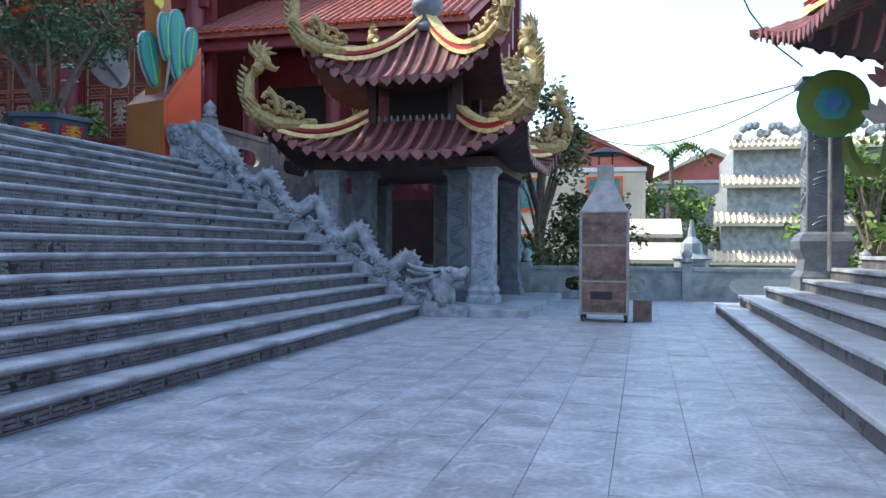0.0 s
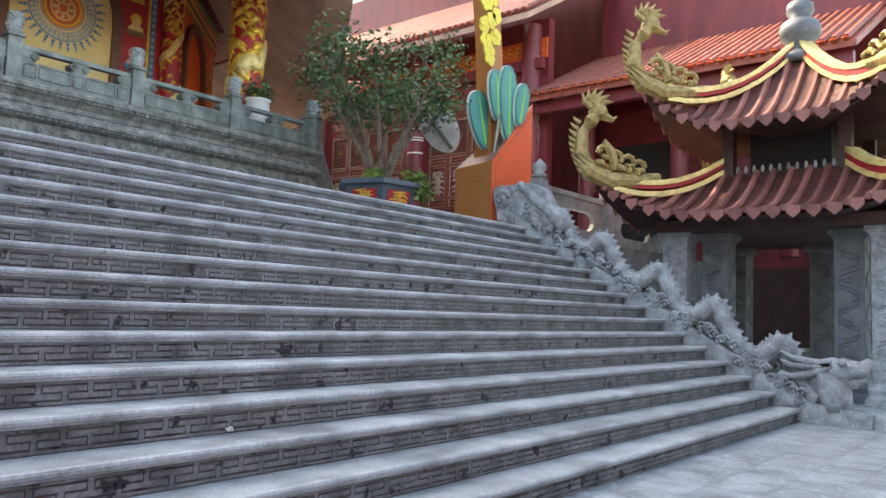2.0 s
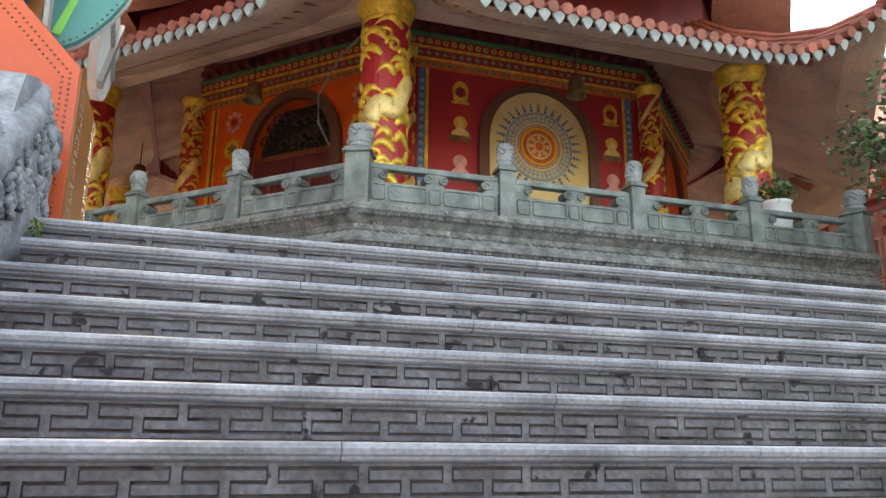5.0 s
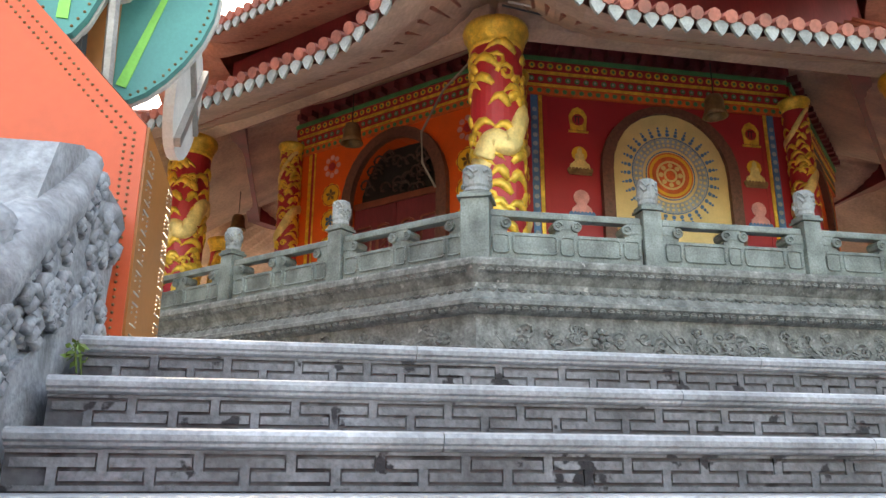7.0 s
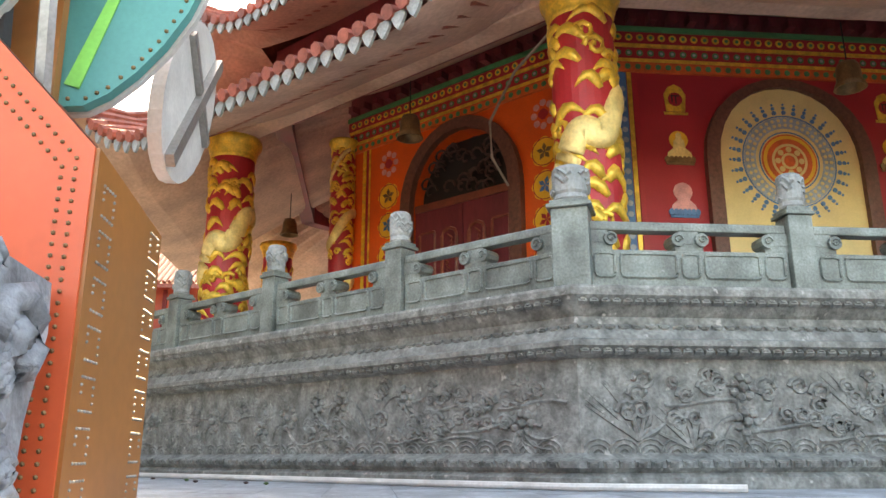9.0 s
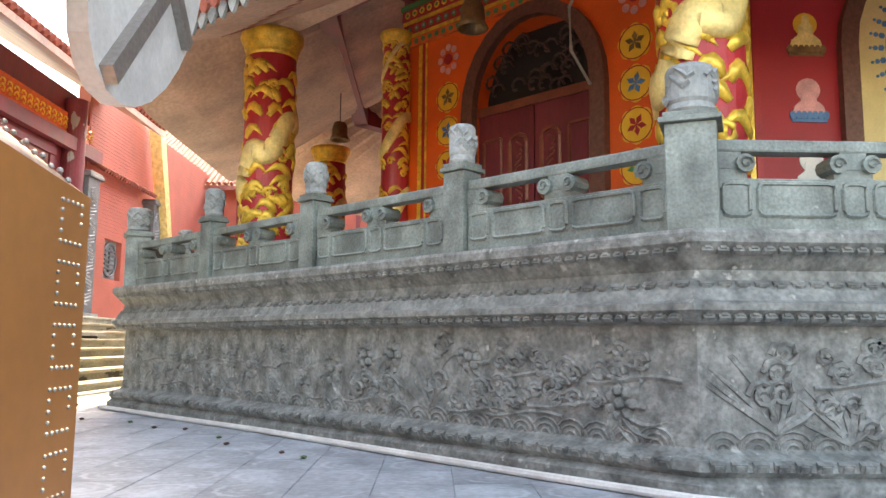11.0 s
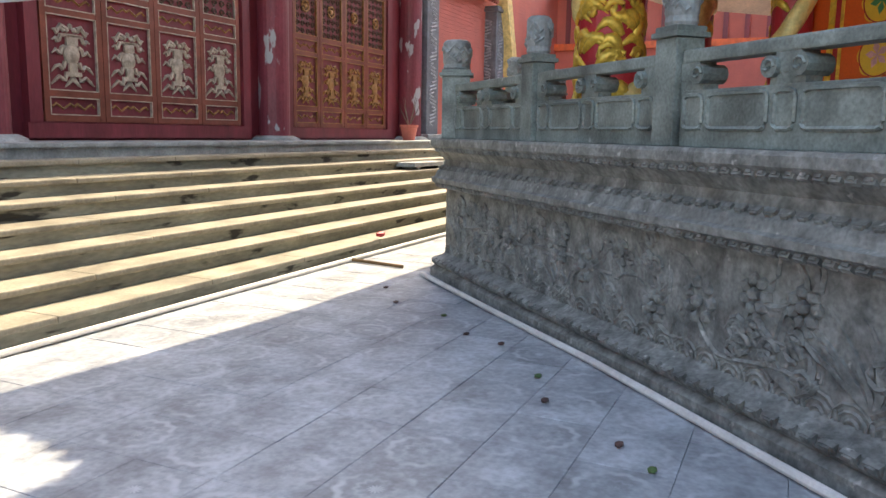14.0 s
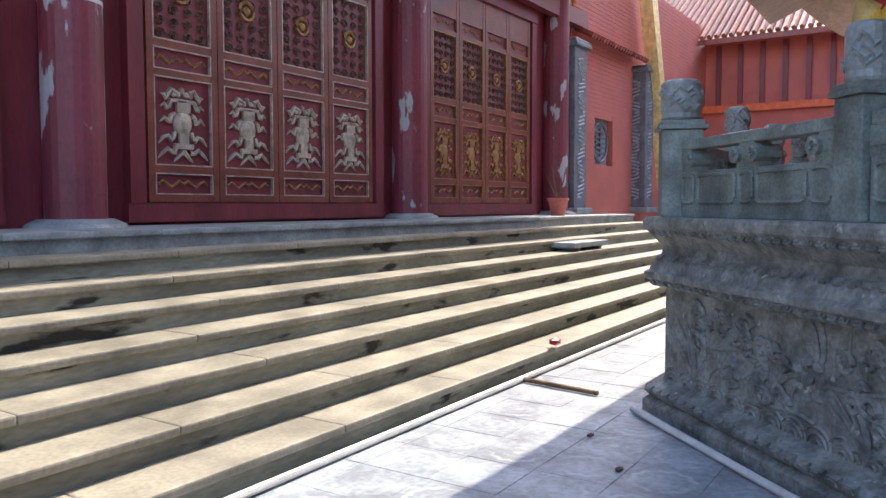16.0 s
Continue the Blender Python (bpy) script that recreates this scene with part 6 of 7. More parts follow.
def square_roof(cx, cy, half_out, z_eave, half_in, z_in, lift, material, nrows, ridge=True, name="gate_roof", seen=(0, 1, 2, 3), fins=1.0):
    t = thing(name, "dull red tiled pavilion roof with upturned corners", "roof", (cx, cy, z_eave), kind="structure")
    N, R = 16, 6
    def P(k, s, f):
        h = half_in + (half_out - half_in) * f
        e = abs(2 * s - 1)
        z = z_in + (z_eave - z_in) * (1 - (1 - f) ** 1.7) + lift * f ** 2 * max(0, (e - 0.35) / 0.65) ** 2
        h2 = h * (1 + 0.05 * f * max(0, e - 0.5) ** 2 * 4)
        u = (2 * s - 1) * h2
        c, sn = ((0, -1), (1, 0), (0, 1), (-1, 0))[k]
        return (cx + c * h2 - sn * u, cy + sn * h2 + c * u, z)
    for k in range(4):
        bm = bmnew()
        sheet(bm, [[P(k, i / N, j / R) for i in range(N + 1)] for j in range(R + 1)])
        bmesh.ops.solidify(bm, geom=bm.faces[:], thickness=0.05)
        part("roof_sheet", bm, material, t)
        for i in range(nrows):
            s = (i + 0.5) / nrows
            bm = bmnew()
            u = (2 * s - 1) * half_out
            f0 = max(0.0, (abs(u) * 0.999 - half_in) / (half_out - half_in))
            line = []
            for j in range(R + 1):
                f_ = min(1.0, f0 + (1 - f0) * j / R)
                p = P(k, 0.5 + u / 2 / max(half_in + (half_out - half_in) * f_, 0.001), f_)
                line.append((p[0], p[1], p[2] + 0.03))
            tube(bm, line, 0.05, 6)
            part("tile_row", bm, material, t)
            # drop at the eave
            p = Vector(P(k, s + 0.5 / nrows, 1.0))
            c, sn = ((0, -1), (1, 0), (0, 1), (-1, 0))[k]
            bm = bmnew()
            prism(bm, [(-0.09, 0.05), (-0.09, -0.04), (0, -0.12), (0.09, -0.04), (0.09, 0.05)], 0.025, Matrix.Translation(p) @ Matrix.Rotation(math.atan2(sn, c) + math.pi / 2, 4, 'Z') @ Matrix.Rotation(math.pi / 2, 4, 'X'))
            part("drip_tile", bm, material, t)
        if ridge:
            for w, hgt, mt, lb in ((0.11, 0.10, PALEGOLD, "ochre"), (0.09, 0.22, RED, "pink-red"), (0.11, 0.28, PALEGOLD, "ochre")):
                bm = bmnew()
                pts = [P(k, 0.0, j / 8) for j in range(0, 8)]
                rows = []
                d = Vector((pts[-1][1] - pts[0][1], -(pts[-1][0] - pts[0][0]), 0)).normalized()
                for p in pts:
                    p = Vector(p)
                    rows.append([p - d * w + Vector((0, 0, hgt - 0.08)), p - d * w + Vector((0, 0, hgt)), p + d * w + Vector((0, 0, hgt)), p + d * w + Vector((0, 0, hgt - 0.08 if hgt != 0.22 else 0.1))])
                sheet(bm, rows)
                part("hip_ridge", bm, mt, t, lb + " painted hip ridge")
        # dark bracket timbers under the eave
        bm = bmnew()
        sheet(bm, [[Vector(P(k, i / N, 1.0)) - Vector((0, 0, 0.06)) for i in range(N + 1)], [Vector(P(k, i / N, 0.75)) - Vector((0, 0, 0.12)) for i in range(N + 1)], [(Vector(P(k, i / N, 0.0)) * 1.0) - Vector((0, 0, z_in - z_eave + 0.05)) for i in range(N + 1)]])
        part("soffit", bm, DARKWOODSHADE, t, "dark timber soffit")
    for k in range(4):
        p = P(k, 0.0, 0.93)
        a = math.atan2(p[1] - cy, p[0] - cx)
        if fins:
            phoenix(p[0], p[1], p[2] + 0.12, a, fins)
    return P


square_roof(GX, GY, 2.3, 2.72, 0.95, 3.5, 0.55, TILE_OLD, 18, fins=0.95)
square_roof(GX, GY, 1.75, 4.15, 0.12, 5.5, 0.6, TILE_OLD, 14, fins=0.95)
t = thing("pavilion_loft", "dark open bell loft between the two gate roofs", "loft", (GX, GY, 3.4))
for sx, sy in ((-1, -1), (1, -1), (-1, 1), (1, 1)):
    bm = bmnew()
    box(bm, GX + sx * 0.85 - 0.09, GX + sx * 0.85 + 0.09, GY + sy * 0.85 - 0.09, GY + sy * 0.85 + 0.09, 3.4, 4.5)
    part("loft_post", bm, DARKWOODSHADE, t)
bm = bmnew()
box(bm, GX - 0.95, GX + 0.95, GY - 0.95, GY + 0.95, 3.42, 3.52)
part("loft_floor", bm, DARKWOODSHADE, t)
# Solid near-black core painted as the shade within the open loft.
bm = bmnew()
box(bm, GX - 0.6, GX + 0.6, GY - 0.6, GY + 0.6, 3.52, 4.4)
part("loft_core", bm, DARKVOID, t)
for i in range(12):
    bm = bmnew()
    lathe(bm, [(0.02, 0), (0.03, 0.06), (0.015, 0.12)], (GX - 0.7 + i * 0.127, GY - 0.9, 3.52), 8)
    part("baluster", bm, STONE, t)
bm = bmnew()
box(bm, GX - 1.7, GX + 1.7, GY - 1.7, GY + 1.7, 2.55, 2.72)
solid("gate_beams", bm, DARKWOODSHADE, "dark timber beams on the gate pillars", "beam", "structure")
orb = thing("roof_finial", "dark stone gourd finial on the gate roof", "finial", (GX, GY, 5.5))
bm = bmnew()
lathe(bm, [(0.3, 0), (0.32, 0.12), (0.2, 0.2), (0.17, 0.3), (0.3, 0.42), (0.33, 0.55), (0.28, 0.68), (0.15, 0.76), (0.22, 0.86), (0.2, 1.0), (0.06, 1.1), (0.02, 1.3)], (GX, GY, 5.45), 18)
part("gourd", bm, PILLARSTONE, orb, smooth=True)

# porch with sunlit roof behind the gate
for px in (-9.6, -7.2, -4.8):
    t = thing("timber_column", "round red porch column", "column", (px, 18.6, TOP), group="porch columns")
    bm = bmnew()
    lathe(bm, [(0.2, TOP), (0.2, 6.2)], (px, 18.6, 0), 18)
    part("shaft", bm, REDWOOD, t)
t = thing("porch_roof", "bright red tiled porch roof of the red hall", "roof", (-7, 18.5, 6.2), kind="structure")
bm = bmnew()
prism(bm, [(17.0, 6.3), (17.0, 6.42), (20.4, 8.2), (20.4, 8.05)], 7.2, Matrix(((0, 0, 1, -10.4), (1, 0, 0, 0), (0, 1, 0, 0), (0, 0, 0, 1))))
part("roof_sheet", bm, TILE_RED, t)
for i in range(34):
    bm = bmnew()
    x = -10.3 + i * 0.21
    tube(bm, [(x, 16.95, 6.46), (x, 20.4, 8.26)], 0.075, 6)
    part("tile_row", bm, TILE_RED, t)
    bm = bmnew()
    lathe(bm, [(0.075, 0), (0.075, 0.02)], (x, 16.93, 6.44), 8)
    part("tile_end", bm, ORANGEPAINT, t)
bm = bmnew()
box(bm, -10.3, -3.3, 17.2, 17.4, 6.05, 6.3)
part("eave_beam", bm, REDWOOD, t)
bm = bmnew()
box(bm, -10.2, -2.8, 19.8, 20.0, 2.4, 6.5)
box(bm, -10.2, -2.8, 20.4, 20.6, 6.5, 10.5)
solid("wall_porch", bm, REDWOOD, "maroon wall behind the porch", "wall", "structure")
# No real wall: dark colour paints the shade of an open passage here.
bm = bmnew()
box(bm, -10.2, -2.8, 19.8, 20.0, -3, 2.4)
solid("wall_porch", bm, DARKWOODSHADE, "dark panel painted as the shaded passage under the porch", "wall", "structure")
bm = bmnew()
box(bm, -26, -2.8, 21.6, 22.0, -3, 13.0)
solid("wall_upper", bm, REDWOOD, "maroon upper wall of the red hall", "wall", "structure")
# Thin near-black slab on the wall paints the doorway's inner shade.
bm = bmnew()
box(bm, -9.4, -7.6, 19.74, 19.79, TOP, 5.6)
solid("doorway_dark", bm, DARKVOID, "near-black panel painted as the shade in the porch doorway", "doorway", "structure")
bm = bmnew()
for i in range(46):
    x = -9.8 + i * 0.15
    tube(bm, [(x, 20.3, 10.4), (x, 21.8, 11.6)], 0.055, 5)
box(bm, -9.9, -2.8, 20.7, 21.0, 9.0, 10.2)
solid("upper_gable", bm, TILE_RED, "red tiled upper gable over the porch", "gable", "structure")

# ---- joss-paper furnace on castors ----
fx, fy = 0.08, 12.0
f = thing("paper_furnace", "rusty sheet-metal paper furnace with hooded chimney on castors", "furnace", (fx, fy, 0))
bm = bmnew()
box(bm, fx - 0.36, fx + 0.36, fy - 0.34, fy + 0.34, 0.12, 1.66, bev=0.006)
body = part("body", bm, RUST, f)
for z0, z1 in ((0.2, 0.60), (0.62, 1.14), (1.16, 1.62)):
    bm = bmnew()
    vs = []
    n = 8
    rows = []
    for i in range(n + 1):
        rows.append([(fx - 0.32 + 0.64 * j / n, fy - 0.346 - 0.012 * noise.noise(Vector((i * 0.7, j * 0.7, z0 * 5))) - (0.006 if 0 < i < n and 0 < j < n else 0), z0 + (z1 - z0) * i / n) for j in range(n + 1)])
    sheet(bm, rows)
    part("front_plate", bm, RUST, body, "dented rusty plate")
bm = bmnew()
for x in (fx - 0.345, fx + 0.345):
    box(bm, x - 0.02, x + 0.02, fy - 0.36, fy - 0.335, 0.1, 1.68)
for z in (0.13, 0.61, 1.15, 1.65):
    box(bm, fx - 0.325, fx + 0.325, fy - 0.358, fy - 0.337, z - 0.014, z + 0.014)
part("angle_frame", bm, STEEL, f)
bm = bmnew()
box(bm, fx - 0.2, fx + 0.12, fy - 0.362, fy - 0.35, 0.34, 0.46)
part("ash_mouth", bm, BLACK, f, "black ash mouth")
bm = bmnew()
lathe(bm, [(0.50, 1.66), (0.46, 1.72), (0.26, 1.98), (0.19, 2.10), (0.17, 2.14), (0.17, 2.38)], (fx, fy, 0), 4, turn=math.pi / 4)
part("hood", bm, STEEL, f, "grey sheet-metal hood and flue")
bm = bmnew()
for dx, dy in ((-0.1, -0.1), (0.1, -0.1), (-0.1, 0.1), (0.1, 0.1)):
    box(bm, fx + dx - 0.008, fx + dx + 0.008, fy + dy - 0.008, fy + dy + 0.008, 2.38, 2.56)
part("cowl_legs", bm, BLACK, f)
bm = bmnew()
lathe(bm, [(0.27, 2.54), (0.28, 2.56), (0.12, 2.63), (0.02, 2.66)], (fx, fy, 0), 20)
part("cowl", bm, BLACK, f, "dark round rain cowl")
for dx in (-0.32, 0.32):
    for dy in (-0.3, 0.3):
        bm = bmnew()
        tube(bm, [(fx + dx - 0.02, fy + dy, 0.05), (fx + dx + 0.02, fy + dy, 0.05)], 0.05, 12)
        box(bm, fx + dx - 0.03, fx + dx + 0.03, fy + dy - 0.02, fy + dy + 0.02, 0.06, 0.12)
        part("castor", bm, BLACK, f)
bm = bmnew()
box(bm, 0.0, 0.28, 0, 0.02, 0, 0.32, Matrix.Translation((fx + 0.42, fy + 0.05, 0.0)) @ Matrix.Rotation(radians(-14), 4, 'X'))
solid("metal_plate", bm, RUST, "small rusty iron plate leaning by the furnace", "plate")

# ---- right-hand hall: steps, pillar, roof corner, lotus sign ----
st = thing("stair", "grey stone steps of the opposite hall", "stair", (3.2, 8, 0), kind="structure")
for k in range(6):
    x0, y1 = 1.86 + 0.34 * k, 14.3 - 0.5 * k
    z = 0.17 * (k + 1)
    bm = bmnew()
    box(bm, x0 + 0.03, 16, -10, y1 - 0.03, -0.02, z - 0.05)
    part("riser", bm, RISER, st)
    bm = bmnew()
    box(bm, x0, 16, -10, y1, z - 0.048, z, bev=0.012)
    part("tread", bm, TREAD, st)
stone_pillar(3.2, 12.35, 0.51, 3.62, 0.25, PILLARSTONE, "large dark carved stone pillar with moulded base")
bm = bmnew()
lathe(bm, [(0.50, 0), (0.50, 0.2), (0.43, 0.28), (0.40, 0.45), (0.5, 0.6), (0.52, 0.72), (0.45, 0.82), (0.36, 0.86)], (3.2, 12.35, 0.51), 4, turn=math.pi / 4)
solid("pillar_pedestal", bm, PILLARSTONE, "swelling dark stone pedestal under the large pillar", "pedestal")
square_roof(7.5, 7.4, 4.95, 3.7, 0.5, 9.5, 0.75, TILE_OLD, 40, name="hall_roof", fins=0.0)
bm = bmnew()
box(bm, 4.2, 4.5, -4, 11.6, 1.0, 5.0)
solid("wall_east", bm, REDWOOD, "maroon timber wall of the opposite hall", "wall", "structure")
sg = thing("lotus_sign", "round green sheet-metal lotus sign with curling stem and pale lotus flowers", "sign", (3.2, 11.7, 0.6))
ms = Matrix.Translation((3.2, 11.75, 3.15)) @ Matrix.Rotation(math.pi, 4, 'Z')
bm = bmnew()
disc(bm, ms, 0.47, 0.0, 36, depth=0.05)
part("disc", bm, FARLEAF, sg, "lime green round plate")
bm = bmnew()
ring(bm, ms, 0.45, 0.475, 0.056)
part("rim", bm, GREEN, sg)
bm = bmnew()
disc(bm, ms, 0.24, 0.052, 4, petals=6, depth=0.012)
part("emblem", bm, TEAL, sg)
bm = bmnew()
disc(bm, ms @ Matrix.Translation((0, 0, 0.02)), 0.12, 0.066, 12, depth=0.012)
part("emblem_heart", bm, BLUE, sg)
bm = bmnew()
tube(bm, [(3.38, 11.72, 2.68), (3.42, 11.72, 2.4), (3.55, 11.72, 2.22), (3.75, 11.72, 2.2), (3.92, 11.72, 2.35), (3.96, 11.72, 2.7), (3.92, 11.72, 3.0)], [0.06, 0.1, 0.11, 0.11, 0.12, 0.1, 0.06], 8, 0.3)
part("stem", bm, FARLEAF, sg)
for cx, cz in ((3.92, 3.5), (3.85, 3.0)):
    bm = bmnew()
    for i in range(6):
        a = radians(30 + 24 * i)
        prism(bm, [(0, 0), (0.10, 0.14), (0.05, 0.34), (0, 0.42), (-0.05, 0.34), (-0.10, 0.14)], 0.02, Matrix.Translation((cx, 11.7 - 0.012 * i, cz - 0.15)) @ WALLM @ Matrix.Rotation(a - math.pi / 2, 4, 'Z') @ Matrix.Scale(0.85, 4))
    part("lotus_flower", bm, PINK if cz > 3.2 else WHITE, sg, "pale pink lotus plate")
bm = bmnew()
tube(bm, [(3.2, 11.85, 0.8), (3.2, 11.85, 3.3)], 0.03, 6)
part("pole", bm, STEEL, sg)

# ---- beyond the court: houses, trees, wires ----
def house(name, label, x, y, w, d, h, wall, roofm, storeys, gable, z0=-3.2):
    t = thing(name, label, "house", (x, y, z0))
    bm = bmnew()
    box(bm, x - w / 2, x + w / 2, y, y + d, z0, z0 + h)
    part("wall", bm, wall, t)
    bm = bmnew()
    if gable:
        prism(bm, [(x - w / 2 - 0.4, z0 + h), (x, z0 + h + w * 0.3), (x + w / 2 + 0.4, z0 + h), (x, z0 + h + w * 0.3 - 0.35)], d + 0.8, Matrix(((1, 0, 0, 0), (0, 0, 1, y - 0.4), (0, 1, 0, 0), (0, 0, 0, 1))))
        part("roof", bm, roofm, t)
        bm = bmnew()
        prism(bm, [(x - w / 2, z0 + h - 0.01), (x, z0 + h + w * 0.28), (x + w / 2, z0 + h - 0.01)], 0.2, Matrix(((1, 0, 0, 0), (0, 0, 1, y), (0, 1, 0, 0), (0, 0, 0, 1))))
        part("gable", bm, PINKWALL, t)
    else:
        box(bm, x - w / 2 - 0.15, x + w / 2 + 0.15, y - 0.15, y + d, z0 + h, z0 + h + 0.25)
        part("roof", bm, roofm, t)
    sh = h / storeys
    for s in range(storeys):
        for i in range(2):
            cx = x - w / 4 + i * w / 2
            z = z0 + s * sh + sh * 0.3
            bm = bmnew()
            box(bm, cx - 0.75, cx + 0.75, y - 0.06, y + 0.05, z, z + sh * 0.5)
            wn_ = part("window", bm, GREENGLASS, t)
            bm = bmnew()
            for a, b, c, e in ((-0.85, -0.73, 0, sh * 0.5), (0.73, 0.85, 0, sh * 0.5), (-0.85, 0.85, sh * 0.5, sh * 0.5 + 0.12), (-0.95, 0.95, -0.12, 0)):
                box(bm, cx + a, cx + b, y - 0.12, y - 0.0, z + c, z + e)
            part("frame", bm, ORANGEPAINT if wall is CREAM else STONE, wn_)
        bm = bmnew()
        box(bm, x - w / 2 - 0.05, x + w / 2 + 0.05, y - 0.1, y, z0 + (s + 1) * sh - 0.2, z0 + (s + 1) * sh)
        part("string_course", bm, WHITE, t)
    return t


house("house", "cream house with orange window frames and red gable roof", -3.0, 37, 7.5, 8, 8.2, CREAM, TILE_RED, 3, True)
house("house", "pale concrete house with a rising roof line", 4.6, 49, 6.5, 9, 8.6, FARSTONE, CREAM, 3, True)
# tiered grey temple wing
t = thing("tiered_building", "grey stone tiered building with pale tiled eaves", "building", (7.4, 38, -3.2))
for i, (z0, z1) in enumerate(((-3.2, 0.6), (0.6, 2.4), (2.4, 4.2), (4.2, 6.0))):
    bm = bmnew()
    box(bm, 3.9 + 0.3 * i, 13 - 0.3 * i, 38 + 0.3 * i, 46, z0, z1)
    part("storey", bm, FARSTONE if i == 0 else STONE, t)
    bm = bmnew()
    prism(bm, [(0.25, z1 - 0.15), (0.25, z1), (-0.8, z1 + 0.5), (-0.8, z1 + 0.3)], 9.6 - 0.6 * i, Matrix(((0, 0, 1, 3.65 + 0.3 * i), (-1, 0, 0, 37.7 + 0.3 * i), (0, 1, 0, 0), (0, 0, 0, 1))))
    ev = part("eave", bm, CREAM, t)
    bm = bmnew()
    for j in range(34):
        tube(bm, [(3.7 + 0.3 * i + j * 0.27, 37.4 + 0.3 * i, z1 + 0.02), (3.7 + 0.3 * i + j * 0.27, 38.45 + 0.3 * i, z1 + 0.53)], 0.07, 5)
    part("tile_rows", bm, CREAM, ev, kind="stuff")
bm = bmnew()
rr = random.Random(14)
for i in range(26):
    blob(bm, (5 + i * 0.26, 39, 6.5 + 0.3 * rr.random() + 0.35 * abs(math.sin(i * 0.7))), 0.25, 1)
part("ridge_carving", bm, STONE, t)
t = thing("low_building", "low grey pavilion with pale tiled roofs", "building", (1.0, 30, -3.2))
for i, (y, z) in enumerate(((30, 0.7), (32, 1.7))):
    bm = bmnew()
    box(bm, 0.1, 1.9, y, y + 2, -3.2, z)
    part("wall", bm, STONE, t)
    bm = bmnew()
    prism(bm, [(0.5, z - 0.1), (0.5, z + 0.05), (-1.0, z + 0.7), (-1.0, z + 0.5)], 2.3, Matrix(((0, 0, 1, -0.15), (-1, 0, 0, y), (0, 1, 0, 0), (0, 0, 0, 1))))
    part("roof", bm, CREAM, t)
# small stone stupa beyond the rail
bm = bmnew()
lathe(bm, [(0.6, 0), (0.6, 3.4), (0.7, 3.45), (0.7, 3.6), (0.5, 3.65), (0.5, 4.0), (0.6, 4.05), (0.35, 4.2), (0.3, 4.5), (0.12, 4.7), (0.05, 5.2)], (2.05, 24, -3.2), 8)
solid("stone_stupa", bm, STONE, "small tiered grey stone stupa", "stupa")


def tree(x, y, z0, h, r, leafm, seed, label, n=2600, size=0.16):
    rnd = random.Random(seed)
    t = thing("tree", label, "tree", (x, y, z0))
    bm = bmnew()
    tube(bm, [(x, y, z0), (x + 0.1, y, z0 + h * 0.3), (x - 0.05, y, z0 + h * 0.6), (x, y, z0 + h * 0.9)], [0.22, 0.18, 0.12, 0.03], 8)
    cl = []
    for i in range(26):
        a, f = rnd.uniform(0, 6.28), rnd.uniform(0.35, 1.0)
        rr = r * (0.35 + 0.65 * math.sin(math.pi * min(1, (f - 0.25) / 0.8))) * rnd.uniform(0.5, 1.0)
        p = Vector((x + rr * math.cos(a), y + rr * math.sin(a), z0 + h * f))
        tube(bm, [(x, y, z0 + h * f * 0.7), Vector((x, y, z0 + h * f * 0.8)).lerp(p, 0.5), p], [0.06, 0.035, 0.01], 5)
        cl.append((p, r * rnd.uniform(0.22, 0.42)))
    part("trunk", bm, BARK, t)
    bm = bmnew()
    leaf_cloud(bm, cl, n // 26, size, rnd)
    part("crown", bm, leafm, t)


tree(-1.9, 19.6, -3.2, 8.2, 1.6, LEAFDRY, 31, "slender leafy tree behind the gate pavilion", 5200, 0.15)
tree(-0.7, 20.2, -3.2, 5.6, 1.3, LEAFDRY, 32, "slender leafy tree behind the gate pavilion", 3000, 0.15)
tree(1.7, 40, -3.2, 7.2, 2.6, FARLEAF, 33, "light green garden tree beyond the court", 4000, 0.3)
tree(0.4, 46, -3.2, 8.4, 2.6, FARLEAF, 34, "light green garden tree beyond the court", 3600, 0.34)
tree(5.6, 18.9, -3.2, 6.6, 1.5, FARLEAF, 36, "bright green tree beside the opposite hall", 4000, 0.2)
tree(7.8, 20.5, -3.2, 8.6, 2.0, FARLEAF, 37, "bright green tree beside the opposite hall", 4200, 0.2)
# palm
t = thing("palm_tree", "feathery palm beyond the court", "tree", (2.2, 46, -3.2))
bm = bmnew()
tube(bm, [(2.2, 46, -3.2), (2.3, 46, 2), (2.2, 46, 6.4)], [0.2, 0.17, 0.14], 8)
part("trunk", bm, BARK, t)
rnd = random.Random(41)
for i in range(14):
    a = i * 0.449
    bm = bmnew()
    for j in range(14):
        f = j / 14
        c = Vector((2.2 + 2.3 * f * math.cos(a), 46 + 2.3 * f * math.sin(a), 6.4 + 1.0 * math.sin(f * 2.6) - 1.1 * f * f))
        for s in (-1, 1):
            w = Vector((-math.sin(a), math.cos(a), -0.5)) * s * 0.6 * (1 - 0.6 * f)
            d = Vector((math.cos(a), math.sin(a), 0)) * 0.08
            bm.faces.new([bm.verts.new(c - d), bm.verts.new(c + w + d * 2), bm.verts.new(c + d)])
    part("frond", bm, FARLEAF, t)
for za, zb, sag, lb in ((3.6, 4.9, 0.15, "a"), (4.6, 4.9, 1.1, "b")):
    bm = bmnew()
    a, b = Vector((-2.2, 20, za + 0.4)), Vector((3.2, 12.6, 3.7))
    tube(bm, [a.lerp(b, q / 14) - Vector((0, 0, sag * math.sin(math.pi * q / 14))) for q in range(15)], 0.011, 4)
    solid("overhead_wire", bm, BLACK, "slack black overhead wire across the court", "wire", group="overhead wires")
bm = bmnew()
